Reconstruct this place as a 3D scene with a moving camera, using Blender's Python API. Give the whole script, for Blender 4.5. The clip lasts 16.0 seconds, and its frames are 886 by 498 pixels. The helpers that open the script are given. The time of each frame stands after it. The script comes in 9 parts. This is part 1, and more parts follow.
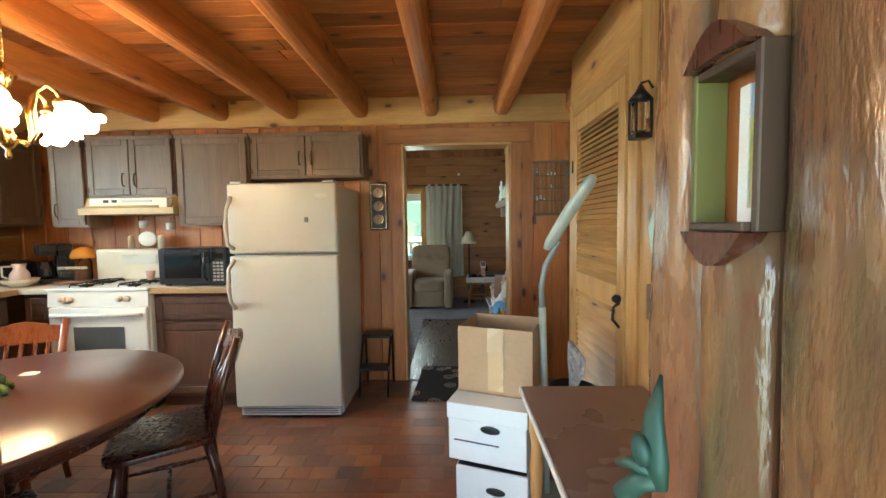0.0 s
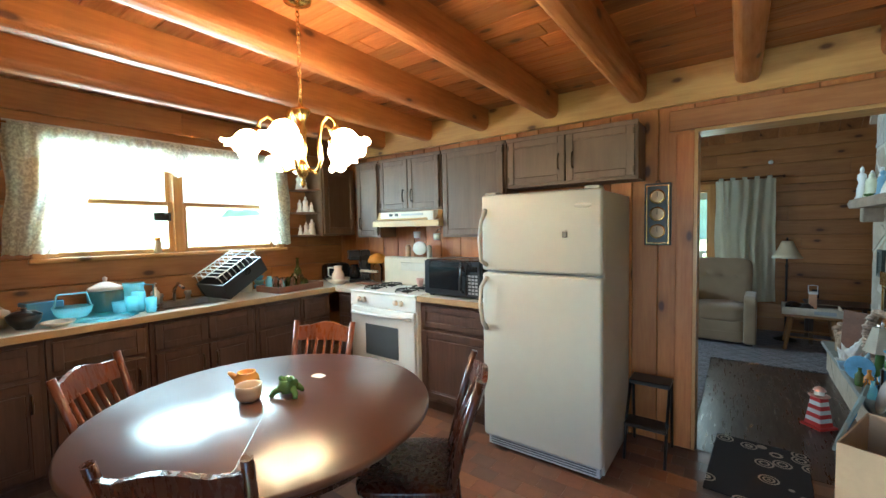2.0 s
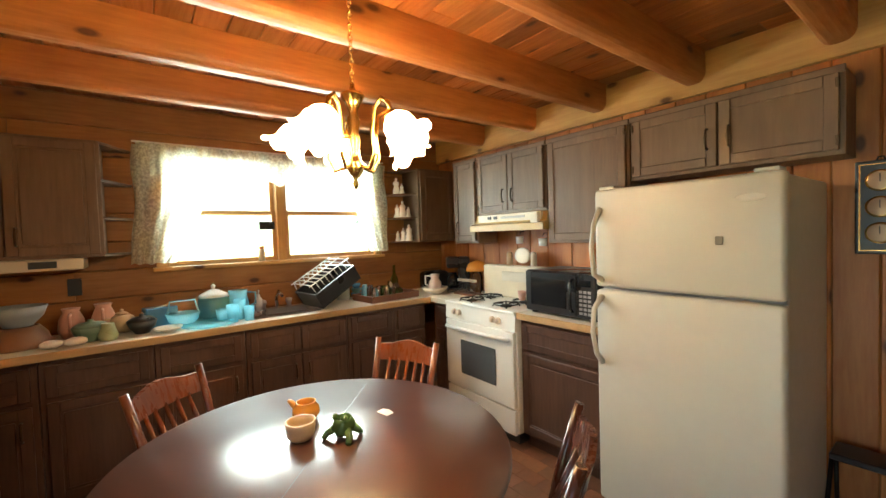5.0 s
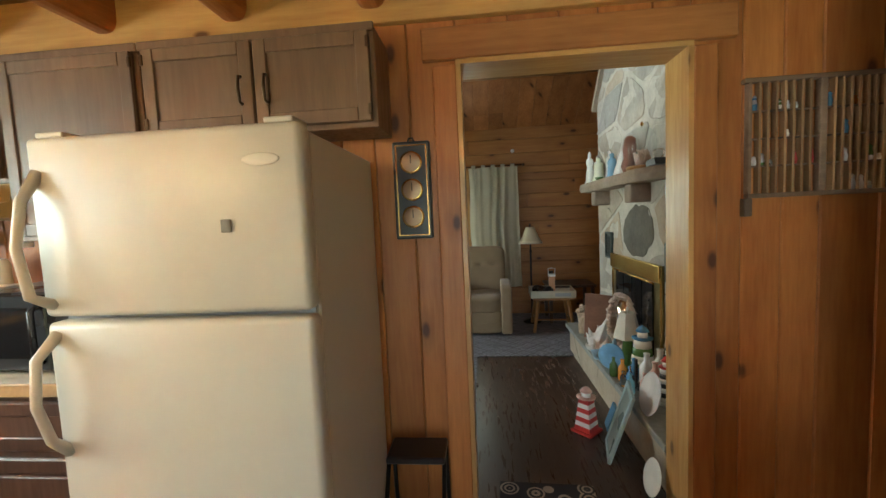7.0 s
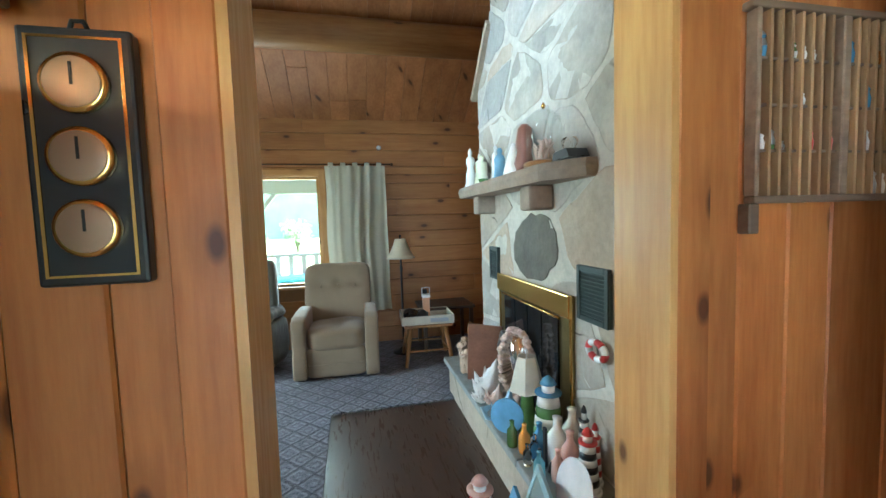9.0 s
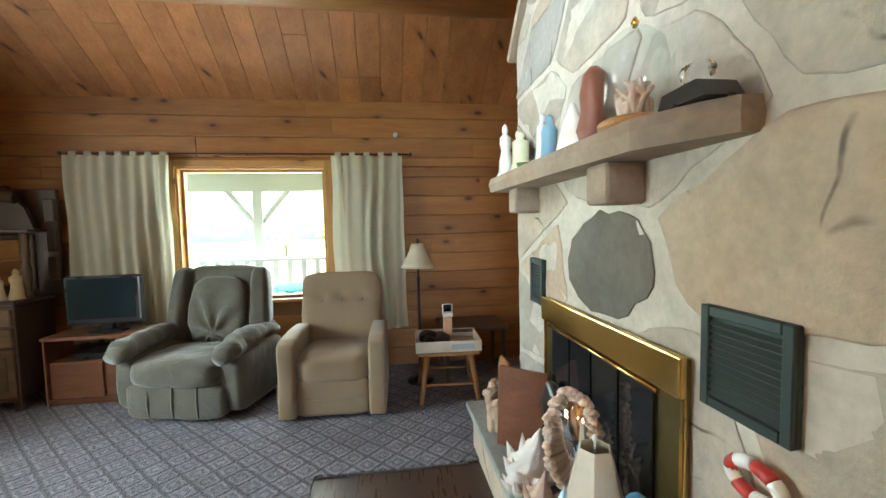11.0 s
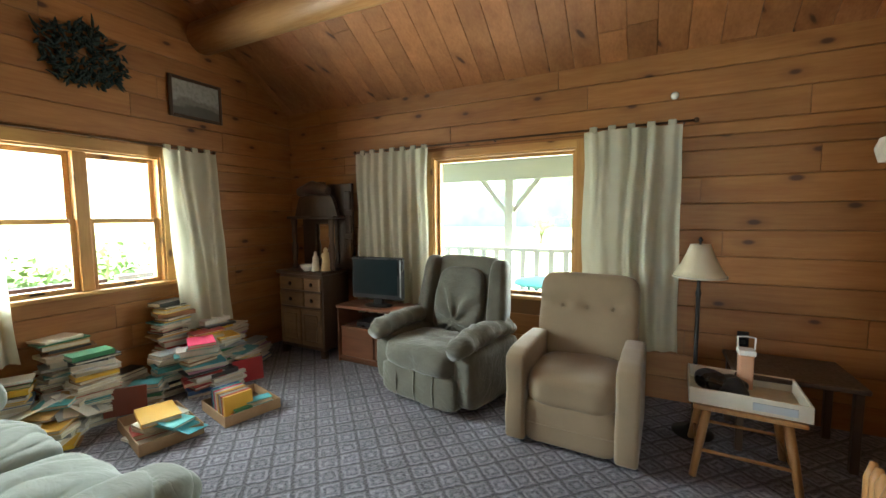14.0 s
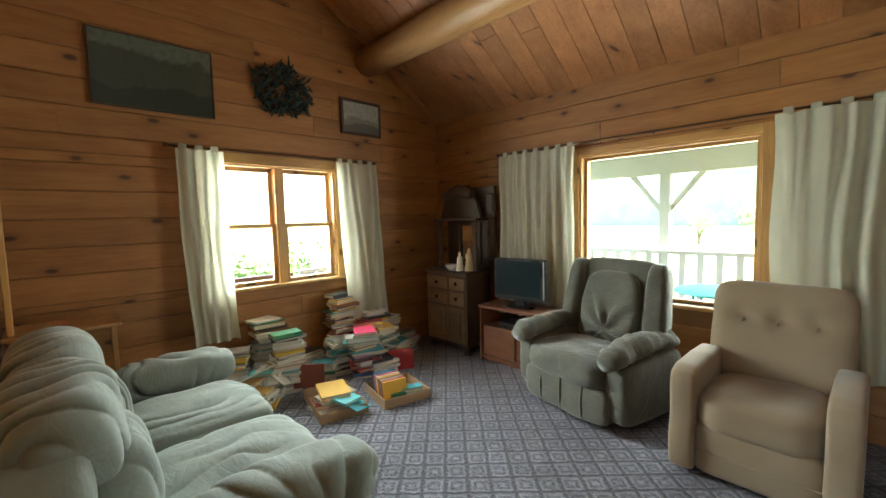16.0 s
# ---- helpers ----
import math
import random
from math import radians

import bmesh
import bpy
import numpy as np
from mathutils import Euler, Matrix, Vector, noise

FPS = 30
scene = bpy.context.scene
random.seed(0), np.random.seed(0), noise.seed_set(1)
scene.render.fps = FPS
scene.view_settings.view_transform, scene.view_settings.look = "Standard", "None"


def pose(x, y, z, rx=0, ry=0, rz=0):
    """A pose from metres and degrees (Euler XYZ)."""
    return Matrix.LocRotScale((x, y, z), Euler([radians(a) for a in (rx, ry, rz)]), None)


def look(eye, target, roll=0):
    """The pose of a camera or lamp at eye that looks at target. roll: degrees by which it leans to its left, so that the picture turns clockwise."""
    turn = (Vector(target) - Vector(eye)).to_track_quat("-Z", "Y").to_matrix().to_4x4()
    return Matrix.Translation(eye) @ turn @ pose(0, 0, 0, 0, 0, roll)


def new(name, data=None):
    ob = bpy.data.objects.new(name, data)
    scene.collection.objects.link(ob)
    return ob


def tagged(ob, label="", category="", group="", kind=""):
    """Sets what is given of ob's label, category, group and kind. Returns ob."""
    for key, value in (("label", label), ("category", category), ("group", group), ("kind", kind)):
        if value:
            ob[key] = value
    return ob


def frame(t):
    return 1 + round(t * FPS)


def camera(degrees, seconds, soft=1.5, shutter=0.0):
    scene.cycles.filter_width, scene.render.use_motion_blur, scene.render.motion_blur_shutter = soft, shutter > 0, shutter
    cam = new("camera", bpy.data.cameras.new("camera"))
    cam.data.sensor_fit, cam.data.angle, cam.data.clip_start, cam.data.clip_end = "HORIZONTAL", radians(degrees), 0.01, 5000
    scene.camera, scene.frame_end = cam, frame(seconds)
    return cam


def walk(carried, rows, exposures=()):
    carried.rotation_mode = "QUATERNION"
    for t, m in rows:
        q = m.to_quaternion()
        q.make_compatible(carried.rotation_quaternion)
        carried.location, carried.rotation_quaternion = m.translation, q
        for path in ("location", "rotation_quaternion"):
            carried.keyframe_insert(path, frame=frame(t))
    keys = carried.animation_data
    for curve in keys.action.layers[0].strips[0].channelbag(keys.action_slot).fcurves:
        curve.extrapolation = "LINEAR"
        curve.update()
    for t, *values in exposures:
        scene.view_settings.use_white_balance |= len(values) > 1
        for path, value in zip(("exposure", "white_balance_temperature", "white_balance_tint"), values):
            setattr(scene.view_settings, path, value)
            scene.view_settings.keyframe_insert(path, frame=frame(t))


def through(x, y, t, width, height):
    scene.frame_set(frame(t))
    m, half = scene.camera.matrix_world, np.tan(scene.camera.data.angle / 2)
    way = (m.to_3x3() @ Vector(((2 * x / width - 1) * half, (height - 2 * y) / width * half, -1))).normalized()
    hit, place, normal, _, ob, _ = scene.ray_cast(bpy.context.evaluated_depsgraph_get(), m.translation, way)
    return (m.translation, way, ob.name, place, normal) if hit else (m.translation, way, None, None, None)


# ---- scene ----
EXP_K, EXP_L, SKY, LOFT, BULB = 2.95, 3.85, 0.15, 1.1, 21.0
WEST, ENTRY = 800.0, 1.2
WIN_W, WIN_N, WIN_K = 9.5, 4.8, 13.0
# ---- camera ----
cam = camera(95.3, 16.0)
PATH = [
    (0, (0.844, 0.588, 1.39), (0.796, 2.584, 1.267), -0.9),
    (0.5, (0.831, 0.726, 1.358), (0.42, 2.681, 1.259), -1.1),
    (1, (0.807, 0.892, 1.392), (0.097, 2.759, 1.29), -1.1),
    (1.5, (0.74, 0.992, 1.44), (-0.226, 2.741, 1.348), -1.1),
    (2, (0.649, 1.073, 1.477), (-0.534, 2.682, 1.38), -1.0),
    (2.5, (0.555, 1.103, 1.492), (-0.815, 2.557, 1.397), -1.2),
    (3, (0.512, 1.137, 1.485), (-1.013, 2.428, 1.397), -1.5),
    (5.3, (0.439, 1.615, 1.496), (-1.155, 2.82, 1.425), -1.9),
    (5.5, (0.421, 1.697, 1.471), (-1.055, 3.044, 1.414), -2.0),
    (5.7, (0.404, 1.757, 1.462), (-0.909, 3.262, 1.391), -2.0),
    (6, (0.396, 1.869, 1.438), (-0.674, 3.557, 1.357), -2.0),
    (6.5, (0.425, 2.109, 1.431), (-0.164, 4.016, 1.298), -2.4),
    (7, (0.485, 2.374, 1.432), (0.3, 4.359, 1.276), -2.6),
    (7.5, (0.503, 2.609, 1.432), (0.666, 4.596, 1.272), -2.8),
    (8, (0.521, 2.844, 1.442), (0.923, 4.797, 1.282), -2.8),
    (10.5, (0.82, 3.942, 1.419), (1.256, 5.891, 1.301), -1.2),
    (11, (0.853, 4.099, 1.425), (1.132, 6.075, 1.302), -1.2),
    (11.5, (0.819, 4.258, 1.422), (0.911, 6.251, 1.294), -1.1),
    (12, (0.799, 4.402, 1.436), (0.684, 6.394, 1.298), -0.9),
    (12.5, (0.828, 4.51, 1.429), (0.432, 6.464, 1.277), -0.8),
    (13, (0.871, 4.609, 1.442), (0.295, 6.518, 1.288), -0.6),
    (13.5, (0.867, 4.652, 1.445), (0.122, 6.502, 1.289), -0.4),
    (14, (0.84, 4.669, 1.452), (-0.068, 6.443, 1.286), -0.5),
    (14.5, (0.82, 4.67, 1.445), (-0.239, 6.358, 1.277), -0.8),
    (15, (0.793, 4.649, 1.461), (-0.406, 6.24, 1.288), -1.1),
    (15.5, (0.77, 4.63, 1.465), (-0.544, 6.128, 1.298), -1.2),
    (16, (0.759, 4.605, 1.47), (-0.668, 5.998, 1.314), -1.4),
]
walk(cam, [(t, look(eye, target, roll)) for t, eye, target, roll in PATH],
     exposures=[(0.0, EXP_K + 0.1, 5900, 2), (1.0, EXP_K, 5300, -3), (3.0, EXP_K, 5200, -3), (5.5, EXP_K - 0.15, 6700, 4), (7.0, EXP_K, 6400, 2), (8.0, EXP_K + 0.5, 5000, -6),
                (10.4, EXP_L + 0.25, 5700, 2), (11.5, EXP_L + 0.1, 6400, 3), (12.5, EXP_L + 0.1, 6800, 8), (14.0, EXP_L, 6300, 3), (16.0, EXP_L, 6300, 2)])

# ---- world and sun ----
world = bpy.data.worlds.new("sky")
scene.world = world
world.use_nodes = True
wn = world.node_tree.nodes
sky = wn.new("ShaderNodeTexSky")
sky.sky_type = "NISHITA"
sky.sun_disc = False
sky.sun_elevation, sky.sun_rotation = radians(46.5), radians(69.4)
sky.air_density, sky.dust_density = 1.0, 2.0
wn["Background"].inputs["Strength"].default_value = SKY
world.node_tree.links.new(sky.outputs[0], wn["Background"].inputs["Color"])
sun = new("sun", bpy.data.lights.new("sun", "SUN"))
sun.data.energy, sun.data.angle, sun.data.color = 4.5, radians(0.6), (1.0, 0.95, 0.86)
sun.matrix_world = look((16, 10, 18), (0, 4, 0))


def sky_light(name, wide, high, watts, colour, eye, target, spread=180):
    """An area lamp that stands in for the sky's light at an opening."""
    lamp = new(name, bpy.data.lights.new(name, "AREA"))
    lamp.data.shape, lamp.data.size, lamp.data.size_y = "RECTANGLE", wide, high
    lamp.data.energy, lamp.data.color = watts, colour
    lamp.data.spread = radians(spread)
    lamp.matrix_world = look(eye, target)


# bright sky over the west side, an added unseen loft window that lights the chimney, and the open entrance behind the
# start
sky_light("west_sky_light", 17.0, 6.5, WEST, (0.93, 1.0, 0.95), (-14.0, 4.6, 6.6), (-1.5, 4.6, 1.2))
sky_light("unseen_loft_light", 0.85, 1.15, LOFT, (0.86, 0.95, 1.0), (-3.05, 3.35, 3.5), (1.7, 5.3, 2.3), 45)
sky_light("entrance_light", 0.9, 1.9, ENTRY, (0.82, 0.92, 1.0), (0.4, 0.2, 1.1), (1.6, 4.0, 1.2), 60)
sky_light("window_light_west", 1.05, 1.0, WIN_W, (0.95, 1.0, 0.93), (-3.12, 6.155, 1.43), (0.0, 6.155, 1.43))
sky_light("window_light_north", 1.3, 1.2, WIN_N, (0.95, 1.0, 0.93), (-0.37, 8.32, 1.37), (-0.37, 5.0, 1.37))
sky_light("window_light_kitchen", 1.62, 0.72, WIN_K, (0.93, 1.0, 0.97), (-3.2, 2.495, 1.72), (0.0, 2.495, 1.72))

# ---- helpers for meshes ----


def box(bm, x0, x1, y0, y1, z0, z1, bevel=0.0, seg=1):
    vs = [bm.verts.new((x, y, z)) for x in (x0, x1) for y in (y0, y1) for z in (z0, z1)]
    fs = [bm.faces.new([vs[i] for i in q]) for q in
          ((0, 1, 3, 2), (4, 6, 7, 5), (0, 4, 5, 1), (2, 3, 7, 6), (0, 2, 6, 4), (1, 5, 7, 3))]
    if bevel:
        es = {e for f in fs for e in f.edges}
        bmesh.ops.bevel(bm, geom=list(es), offset=bevel, segments=seg, affect="EDGES", profile=0.5)
    return bm


def boxm(x0, x1, y0, y1, z0, z1, bevel=0.0, seg=1):
    return box(bmesh.new(), x0, x1, y0, y1, z0, z1, bevel, seg)


def lathe(bm, profile, at=(0, 0, 0), n=20, tilt=None, squash=1.0):
    """Turned shape: profile of (radius, height)."""
    rings = []
    for r, z in profile:
        ring = []
        for i in range(n):
            a = 2 * math.pi * i / n
            p = Vector((r * math.cos(a), r * math.sin(a) * squash, z))
            if tilt is not None:
                p = tilt @ p
            ring.append(bm.verts.new(p + Vector(at)))
        rings.append(ring)
    for a, b in zip(rings, rings[1:]):
        for i in range(n):
            bm.faces.new((a[i], a[(i + 1) % n], b[(i + 1) % n], b[i]))
    bm.faces.new(list(reversed(rings[0])))
    bm.faces.new(rings[-1])
    for f in bm.faces:
        f.smooth = True
    return bm


def tube(bm, pts, r, n=8, flat=1.0):
    """A bent rod through the points; r may be one radius or one for each point."""
    pts = [Vector(p) for p in pts]
    rs = r if isinstance(r, (list, tuple)) else [r] * len(pts)
    rings, up = [], None
    for i, p in enumerate(pts):
        d = (pts[min(i + 1, len(pts) - 1)] - pts[max(i - 1, 0)]).normalized()
        if up is None:
            up = Vector((0, 0, 1)) if abs(d.z) < 0.9 else Vector((1, 0, 0))
        side = d.cross(up).normalized()
        up = side.cross(d).normalized()
        rings.append([bm.verts.new(p + side * (math.cos(2 * math.pi * k / n) * rs[i]) + up * (math.sin(2 * math.pi * k / n) * rs[i] * flat)) for k in range(n)])
    for a, b in zip(rings, rings[1:]):
        for i in range(n):
            f = bm.faces.new((a[i], a[(i + 1) % n], b[(i + 1) % n], b[i]))
            f.smooth = True
    bm.faces.new(list(reversed(rings[0])))
    bm.faces.new(rings[-1])
    return bm


def prism(bm, poly, axis, lo, hi):
    """A polygon of (u, v) pushed along an axis."""
    def at(u, v, w):
        return {"x": (w, u, v), "y": (u, w, v), "z": (u, v, w)}[axis]
    a = [bm.verts.new(at(u, v, lo)) for u, v in poly]
    b = [bm.verts.new(at(u, v, hi)) for u, v in poly]
    n = len(poly)
    for i in range(n):
        bm.faces.new((a[i], a[(i + 1) % n], b[(i + 1) % n], b[i]))
    bm.faces.new(list(reversed(a)))
    bm.faces.new(b)
    return bm


def pillow(bm, x0, x1, y0, y1, z0, z1, power=3.5, n=10, wrinkle=0.0, seed=0, freq=6.0):
    """A stuffed block: a cube rounded like a cushion, with soft folds."""
    c = Vector(((x0 + x1) / 2, (y0 + y1) / 2, (z0 + z1) / 2))
    h = Vector(((x1 - x0) / 2, (y1 - y0) / 2, (z1 - z0) / 2))
    made = {}

    def vert(p):
        key = tuple(round(v, 4) for v in p)
        if key not in made:
            q = Vector(p)
            s = sum(abs(v) ** power for v in q) ** (1 / power)
            q /= s
            w = Vector((c.x + q.x * h.x, c.y + q.y * h.y, c.z + q.z * h.z))
            if wrinkle:
                w += q.normalized() * wrinkle * noise.noise(w * freq + Vector((seed * 3.1, seed * 1.7, 0)))
            made[key] = bm.verts.new(w)
        return made[key]

    g = [math.tan(math.pi / 4 * (-1 + 2 * i / n) * 0.98) / math.tan(math.pi / 4 * 0.98) for i in range(n + 1)]
    for axis in range(3):
        for s in (-1, 1):
            for i in range(n):
                for j in range(n):
                    q = []
                    for a, b in ((i, j), (i + 1, j), (i + 1, j + 1), (i, j + 1)):
                        p = [0, 0, 0]
                        p[axis], p[(axis + 1) % 3], p[(axis + 2) % 3] = s, g[a], g[b]
                        q.append(vert(p))
                    f = bm.faces.new(q if s > 0 else list(reversed(q)))
                    f.smooth = True
    return bm


def turned(bm, m):
    bmesh.ops.transform(bm, matrix=m, verts=bm.verts)
    return bm


def mesh_of(name, bm, material):
    me = bpy.data.meshes.new(name)
    bmesh.ops.recalc_face_normals(bm, faces=bm.faces)
    bm.to_mesh(me)
    bm.free()
    for m in (material if isinstance(material, (list, tuple)) else [material]):
        me.materials.append(m)
    return me


def part(name, bm, material, parent=None, label="", kind=""):
    ob = new(name, mesh_of(name, bm, material))
    if parent is not None:
        ob.parent = parent
    return tagged(ob, label, kind=kind)


def thing(name, label, category, group="", at=(0, 0, 0), turn=0.0, kind=""):
    ob = new(name)
    ob.empty_display_size = 0.1
    ob.matrix_basis = pose(*at, 0, 0, turn)
    return tagged(ob, label, category, group, kind)


def solo(name, bm, material, label, category, group="", at=(0, 0, 0), turn=0.0, kind=""):
    ob = new(name, mesh_of(name, bm, material))
    ob.matrix_basis = pose(*at, 0, 0, turn)
    return tagged(ob, label, category, group, kind)


# ---- materials ----
class Nodes:
    def __init__(self, name):
        self.mat = bpy.data.materials.new(name)
        self.mat.use_nodes = True
        self.t = self.mat.node_tree
        self.b = self.t.nodes["Principled BSDF"]

    def add(self, kind, **inputs):
        n = self.t.nodes.new(kind)
        for k, v in inputs.items():
            self.put(n.inputs[k.replace("_", " ")], v)
        return n

    def put(self, socket, v):
        if isinstance(v, bpy.types.NodeSocket):
            self.t.links.new(v, socket)
        else:
            socket.default_value = v

    def math(self, op, a, b=0.0, c=None):
        n = self.t.nodes.new("ShaderNodeMath")
        n.operation = op
        self.put(n.inputs[0], a)
        self.put(n.inputs[1], b)
        if c is not None:
            self.put(n.inputs[2], c)
        return n.outputs[0]

    def mix(self, f, a, b, mode="MIX"):
        n = self.t.nodes.new("ShaderNodeMix")
        n.data_type, n.blend_type = "RGBA", mode
        self.put(n.inputs[0], f)
        self.put(n.inputs[6], a)
        self.put(n.inputs[7], b)
        return n.outputs[2]

    def ramp(self, f, lo, hi, a=0.0, b=1.0):
        n = self.t.nodes.new("ShaderNodeMapRange")
        for i, v in enumerate((f, lo, hi, a, b)):
            self.put(n.inputs[i], v)
        return n.outputs[0]

    def place(self, stretch=(1, 1, 1), vary=True):
        g = self.t.nodes.new("ShaderNodeNewGeometry")
        m = self.t.nodes.new("ShaderNodeVectorMath")
        m.operation = "MULTIPLY"
        self.put(m.inputs[0], g.outputs["Position"])
        m.inputs[1].default_value = stretch
        if not vary:
            return m.outputs[0]
        a = self.t.nodes.new("ShaderNodeVectorMath")
        a.operation = "ADD"
        self.put(a.inputs[0], m.outputs[0])
        self.put(a.inputs[1], self.math("MULTIPLY", self.rnd(), 37.0))
        return a.outputs[0]

    def rnd(self):
        g = self.t.nodes.new("ShaderNodeNewGeometry")
        o = self.t.nodes.new("ShaderNodeObjectInfo")
        return self.math("FRACT", self.math("ADD", g.outputs["Random Per Island"], o.outputs["Random"]))

    def noise(self, vec, scale, detail=4.0, rough=0.55):
        return self.add("ShaderNodeTexNoise", Vector=vec, Scale=scale, Detail=detail, Roughness=rough).outputs["Fac"]

    def bump(self, height, strength=0.3, distance=0.01):
        n = self.add("ShaderNodeBump", Height=height, Strength=strength, Distance=distance)
        self.put(self.b.inputs["Normal"], n.outputs[0])

    def base(self, colour):
        self.put(self.b.inputs["Base Color"], colour)

    def set(self, **kw):
        for k, v in kw.items():
            self.put(self.b.inputs[k.replace("_", " ")], v)
        return self.mat


def rgb(r, g, b):
    return (r, g, b, 1.0)


def wood(name, light, dark, along="x", rough=0.45, knots=1.0, vary=0.35, grain=1.0, coat=0.0, relief=0.18):
    n = Nodes(name)
    s = {"x": (0.09, 1, 1), "y": (1, 0.09, 1), "z": (1, 1, 0.09)}[along]
    v = n.place(s)
    fine = n.noise(v, 55 * grain, 5, 0.6)
    broad = n.noise(v, 9 * grain, 3, 0.5)
    f = n.math("ADD", n.math("MULTIPLY", fine, 0.45), n.math("MULTIPLY", broad, 0.55))
    col = n.mix(n.ramp(f, 0.36, 0.68), rgb(*light), rgb(*dark))
    tone = n.ramp(n.rnd(), 0, 1, 1 - vary, 1 + vary * 0.4)
    stain = n.ramp(n.noise(n.place((1, 1, 1)), 1.3, 3), 0.3, 0.75, 0.82, 1.12)
    tone = n.math("MULTIPLY", tone, stain)
    if knots:
        p = n.add("ShaderNodeSeparateXYZ", Vector=n.place((1, 1, 1)))
        px, py, pz = p.outputs[0], p.outputs[1], p.outputs[2]
        across, run = {"x": ((py, pz), px), "y": ((px, pz), py), "z": ((px, py), pz)}[along]
        flat = n.add("ShaderNodeCombineXYZ", X=n.math("ADD", *across), Y=n.math("MULTIPLY", run, 0.5))
        vo = n.add("ShaderNodeTexVoronoi", Vector=flat.outputs[0], Scale=3.4)
        vo.voronoi_dimensions = "2D"
        d = n.math("ADD", vo.outputs["Distance"], n.math("MULTIPLY", n.math("SUBTRACT", broad, 0.5), 0.08))
        pick = n.ramp(n.add("ShaderNodeSeparateColor", Color=vo.outputs["Color"]).outputs[0], 0.35, 0.36, 0, 1)
        core = n.math("MULTIPLY", n.ramp(d, 0.035, 0.075, 1, 0), pick)
        halo = n.math("MULTIPLY", n.ramp(d, 0.06, 0.2, 1, 0), pick)
        col = n.mix(n.math("MULTIPLY", halo, 0.45 * knots), col, rgb(*[c * 0.6 for c in dark]))
        col = n.mix(n.math("MULTIPLY", core, 0.95 * knots), col, rgb(dark[0] * 0.22, dark[1] * 0.16, dark[2] * 0.16))
    hsv = n.add("ShaderNodeHueSaturation", Color=col, Value=tone)
    n.base(hsv.outputs[0])
    n.bump(f, relief, 0.004)
    n.set(Roughness=n.ramp(fine, 0.3, 0.7, rough - 0.08, rough + 0.12), Coat_Weight=coat, Coat_Roughness=0.18)
    return n.mat


def plain(name, colour, rough=0.5, metal=0.0, vary=0.06, scale=14.0, bump=0.05, **kw):
    n = Nodes(name)
    v = n.place((1, 1, 1))
    a = n.noise(v, scale, 4)
    b = n.noise(v, scale * 0.17, 3)
    f = n.math("ADD", n.math("MULTIPLY", a, 0.4), n.math("MULTIPLY", b, 0.6))
    n.base(n.mix(n.ramp(f, 0.3, 0.7), rgb(*[c * (1 - vary) for c in colour]), rgb(*[min(1, c * (1 + vary)) for c in colour])))
    if bump:
        n.bump(a, bump, 0.003)
    n.set(Roughness=n.ramp(b, 0.3, 0.7, max(0.02, rough - 0.06), min(1, rough + 0.06)), Metallic=metal, **kw)
    return n.mat


def cloth(name, colour, vary=0.14, weave=420.0, sheen=0.3, big=3.0, through=0.0, crease=0.0):
    n = Nodes(name)
    v = n.place((1, 1, 1))
    fine = n.noise(v, weave, 2)
    broad = n.noise(v, big, 4)
    f = n.math("ADD", n.math("MULTIPLY", fine, 0.35), n.math("MULTIPLY", broad, 0.65))
    n.base(n.mix(n.ramp(f, 0.32, 0.68), rgb(*[c * (1 - vary) for c in colour]), rgb(*[min(1, c * (1 + vary)) for c in colour])))
    h = n.math("ADD", n.math("MULTIPLY", fine, 0.3), n.noise(v, 26, 3))
    if crease:
        w = n.add("ShaderNodeTexNoise", Vector=n.place((0.8, 2.2, 1.6)), Scale=5.0, Detail=3.0, Distortion=1.6).outputs["Fac"]
        fold = n.math("ABSOLUTE", n.math("SUBTRACT", w, 0.5))
        h = n.math("ADD", n.math("MULTIPLY", h, 0.2), n.math("MULTIPLY", n.ramp(fold, 0.0, 0.09), crease))
        n.bump(h, 0.55, 0.022)
    else:
        n.bump(h, 0.22, 0.006)
    n.set(Roughness=0.92, Sheen_Weight=sheen, Sheen_Roughness=0.4)
    if through:
        tr = n.add("ShaderNodeBsdfTranslucent", Color=rgb(*[min(1, c * 1.05) for c in colour]))
        mx = n.add("ShaderNodeMixShader", Fac=through)
        n.put(mx.inputs[1], n.b.outputs[0])
        n.put(mx.inputs[2], tr.outputs[0])
        n.put(n.t.nodes["Material Output"].inputs["Surface"], mx.outputs[0])
    return n.mat


def glass(name, tint=(1, 1, 1), rough=0.0):
    n = Nodes(name)
    return n.set(Base_Color=rgb(*tint), Roughness=rough, Transmission_Weight=1.0, IOR=1.45)


def pane_glass(name):
    n = Nodes(name)
    tr = n.add("ShaderNodeBsdfTransparent", Color=rgb(0.97, 0.985, 0.975))
    gl = n.add("ShaderNodeBsdfGlossy", Roughness=0.02)
    fr = n.add("ShaderNodeFresnel", IOR=1.45)
    mx = n.add("ShaderNodeMixShader", Fac=fr.outputs[0])
    n.put(mx.inputs[1], tr.outputs[0])
    n.put(mx.inputs[2], gl.outputs[0])
    n.put(n.t.nodes["Material Output"].inputs["Surface"], mx.outputs[0])
    return n.mat


def glow(name, colour, strength):
    n = Nodes(name)
    return n.set(Base_Color=rgb(*colour), Emission_Color=rgb(*colour), Emission_Strength=strength, Roughness=0.4)


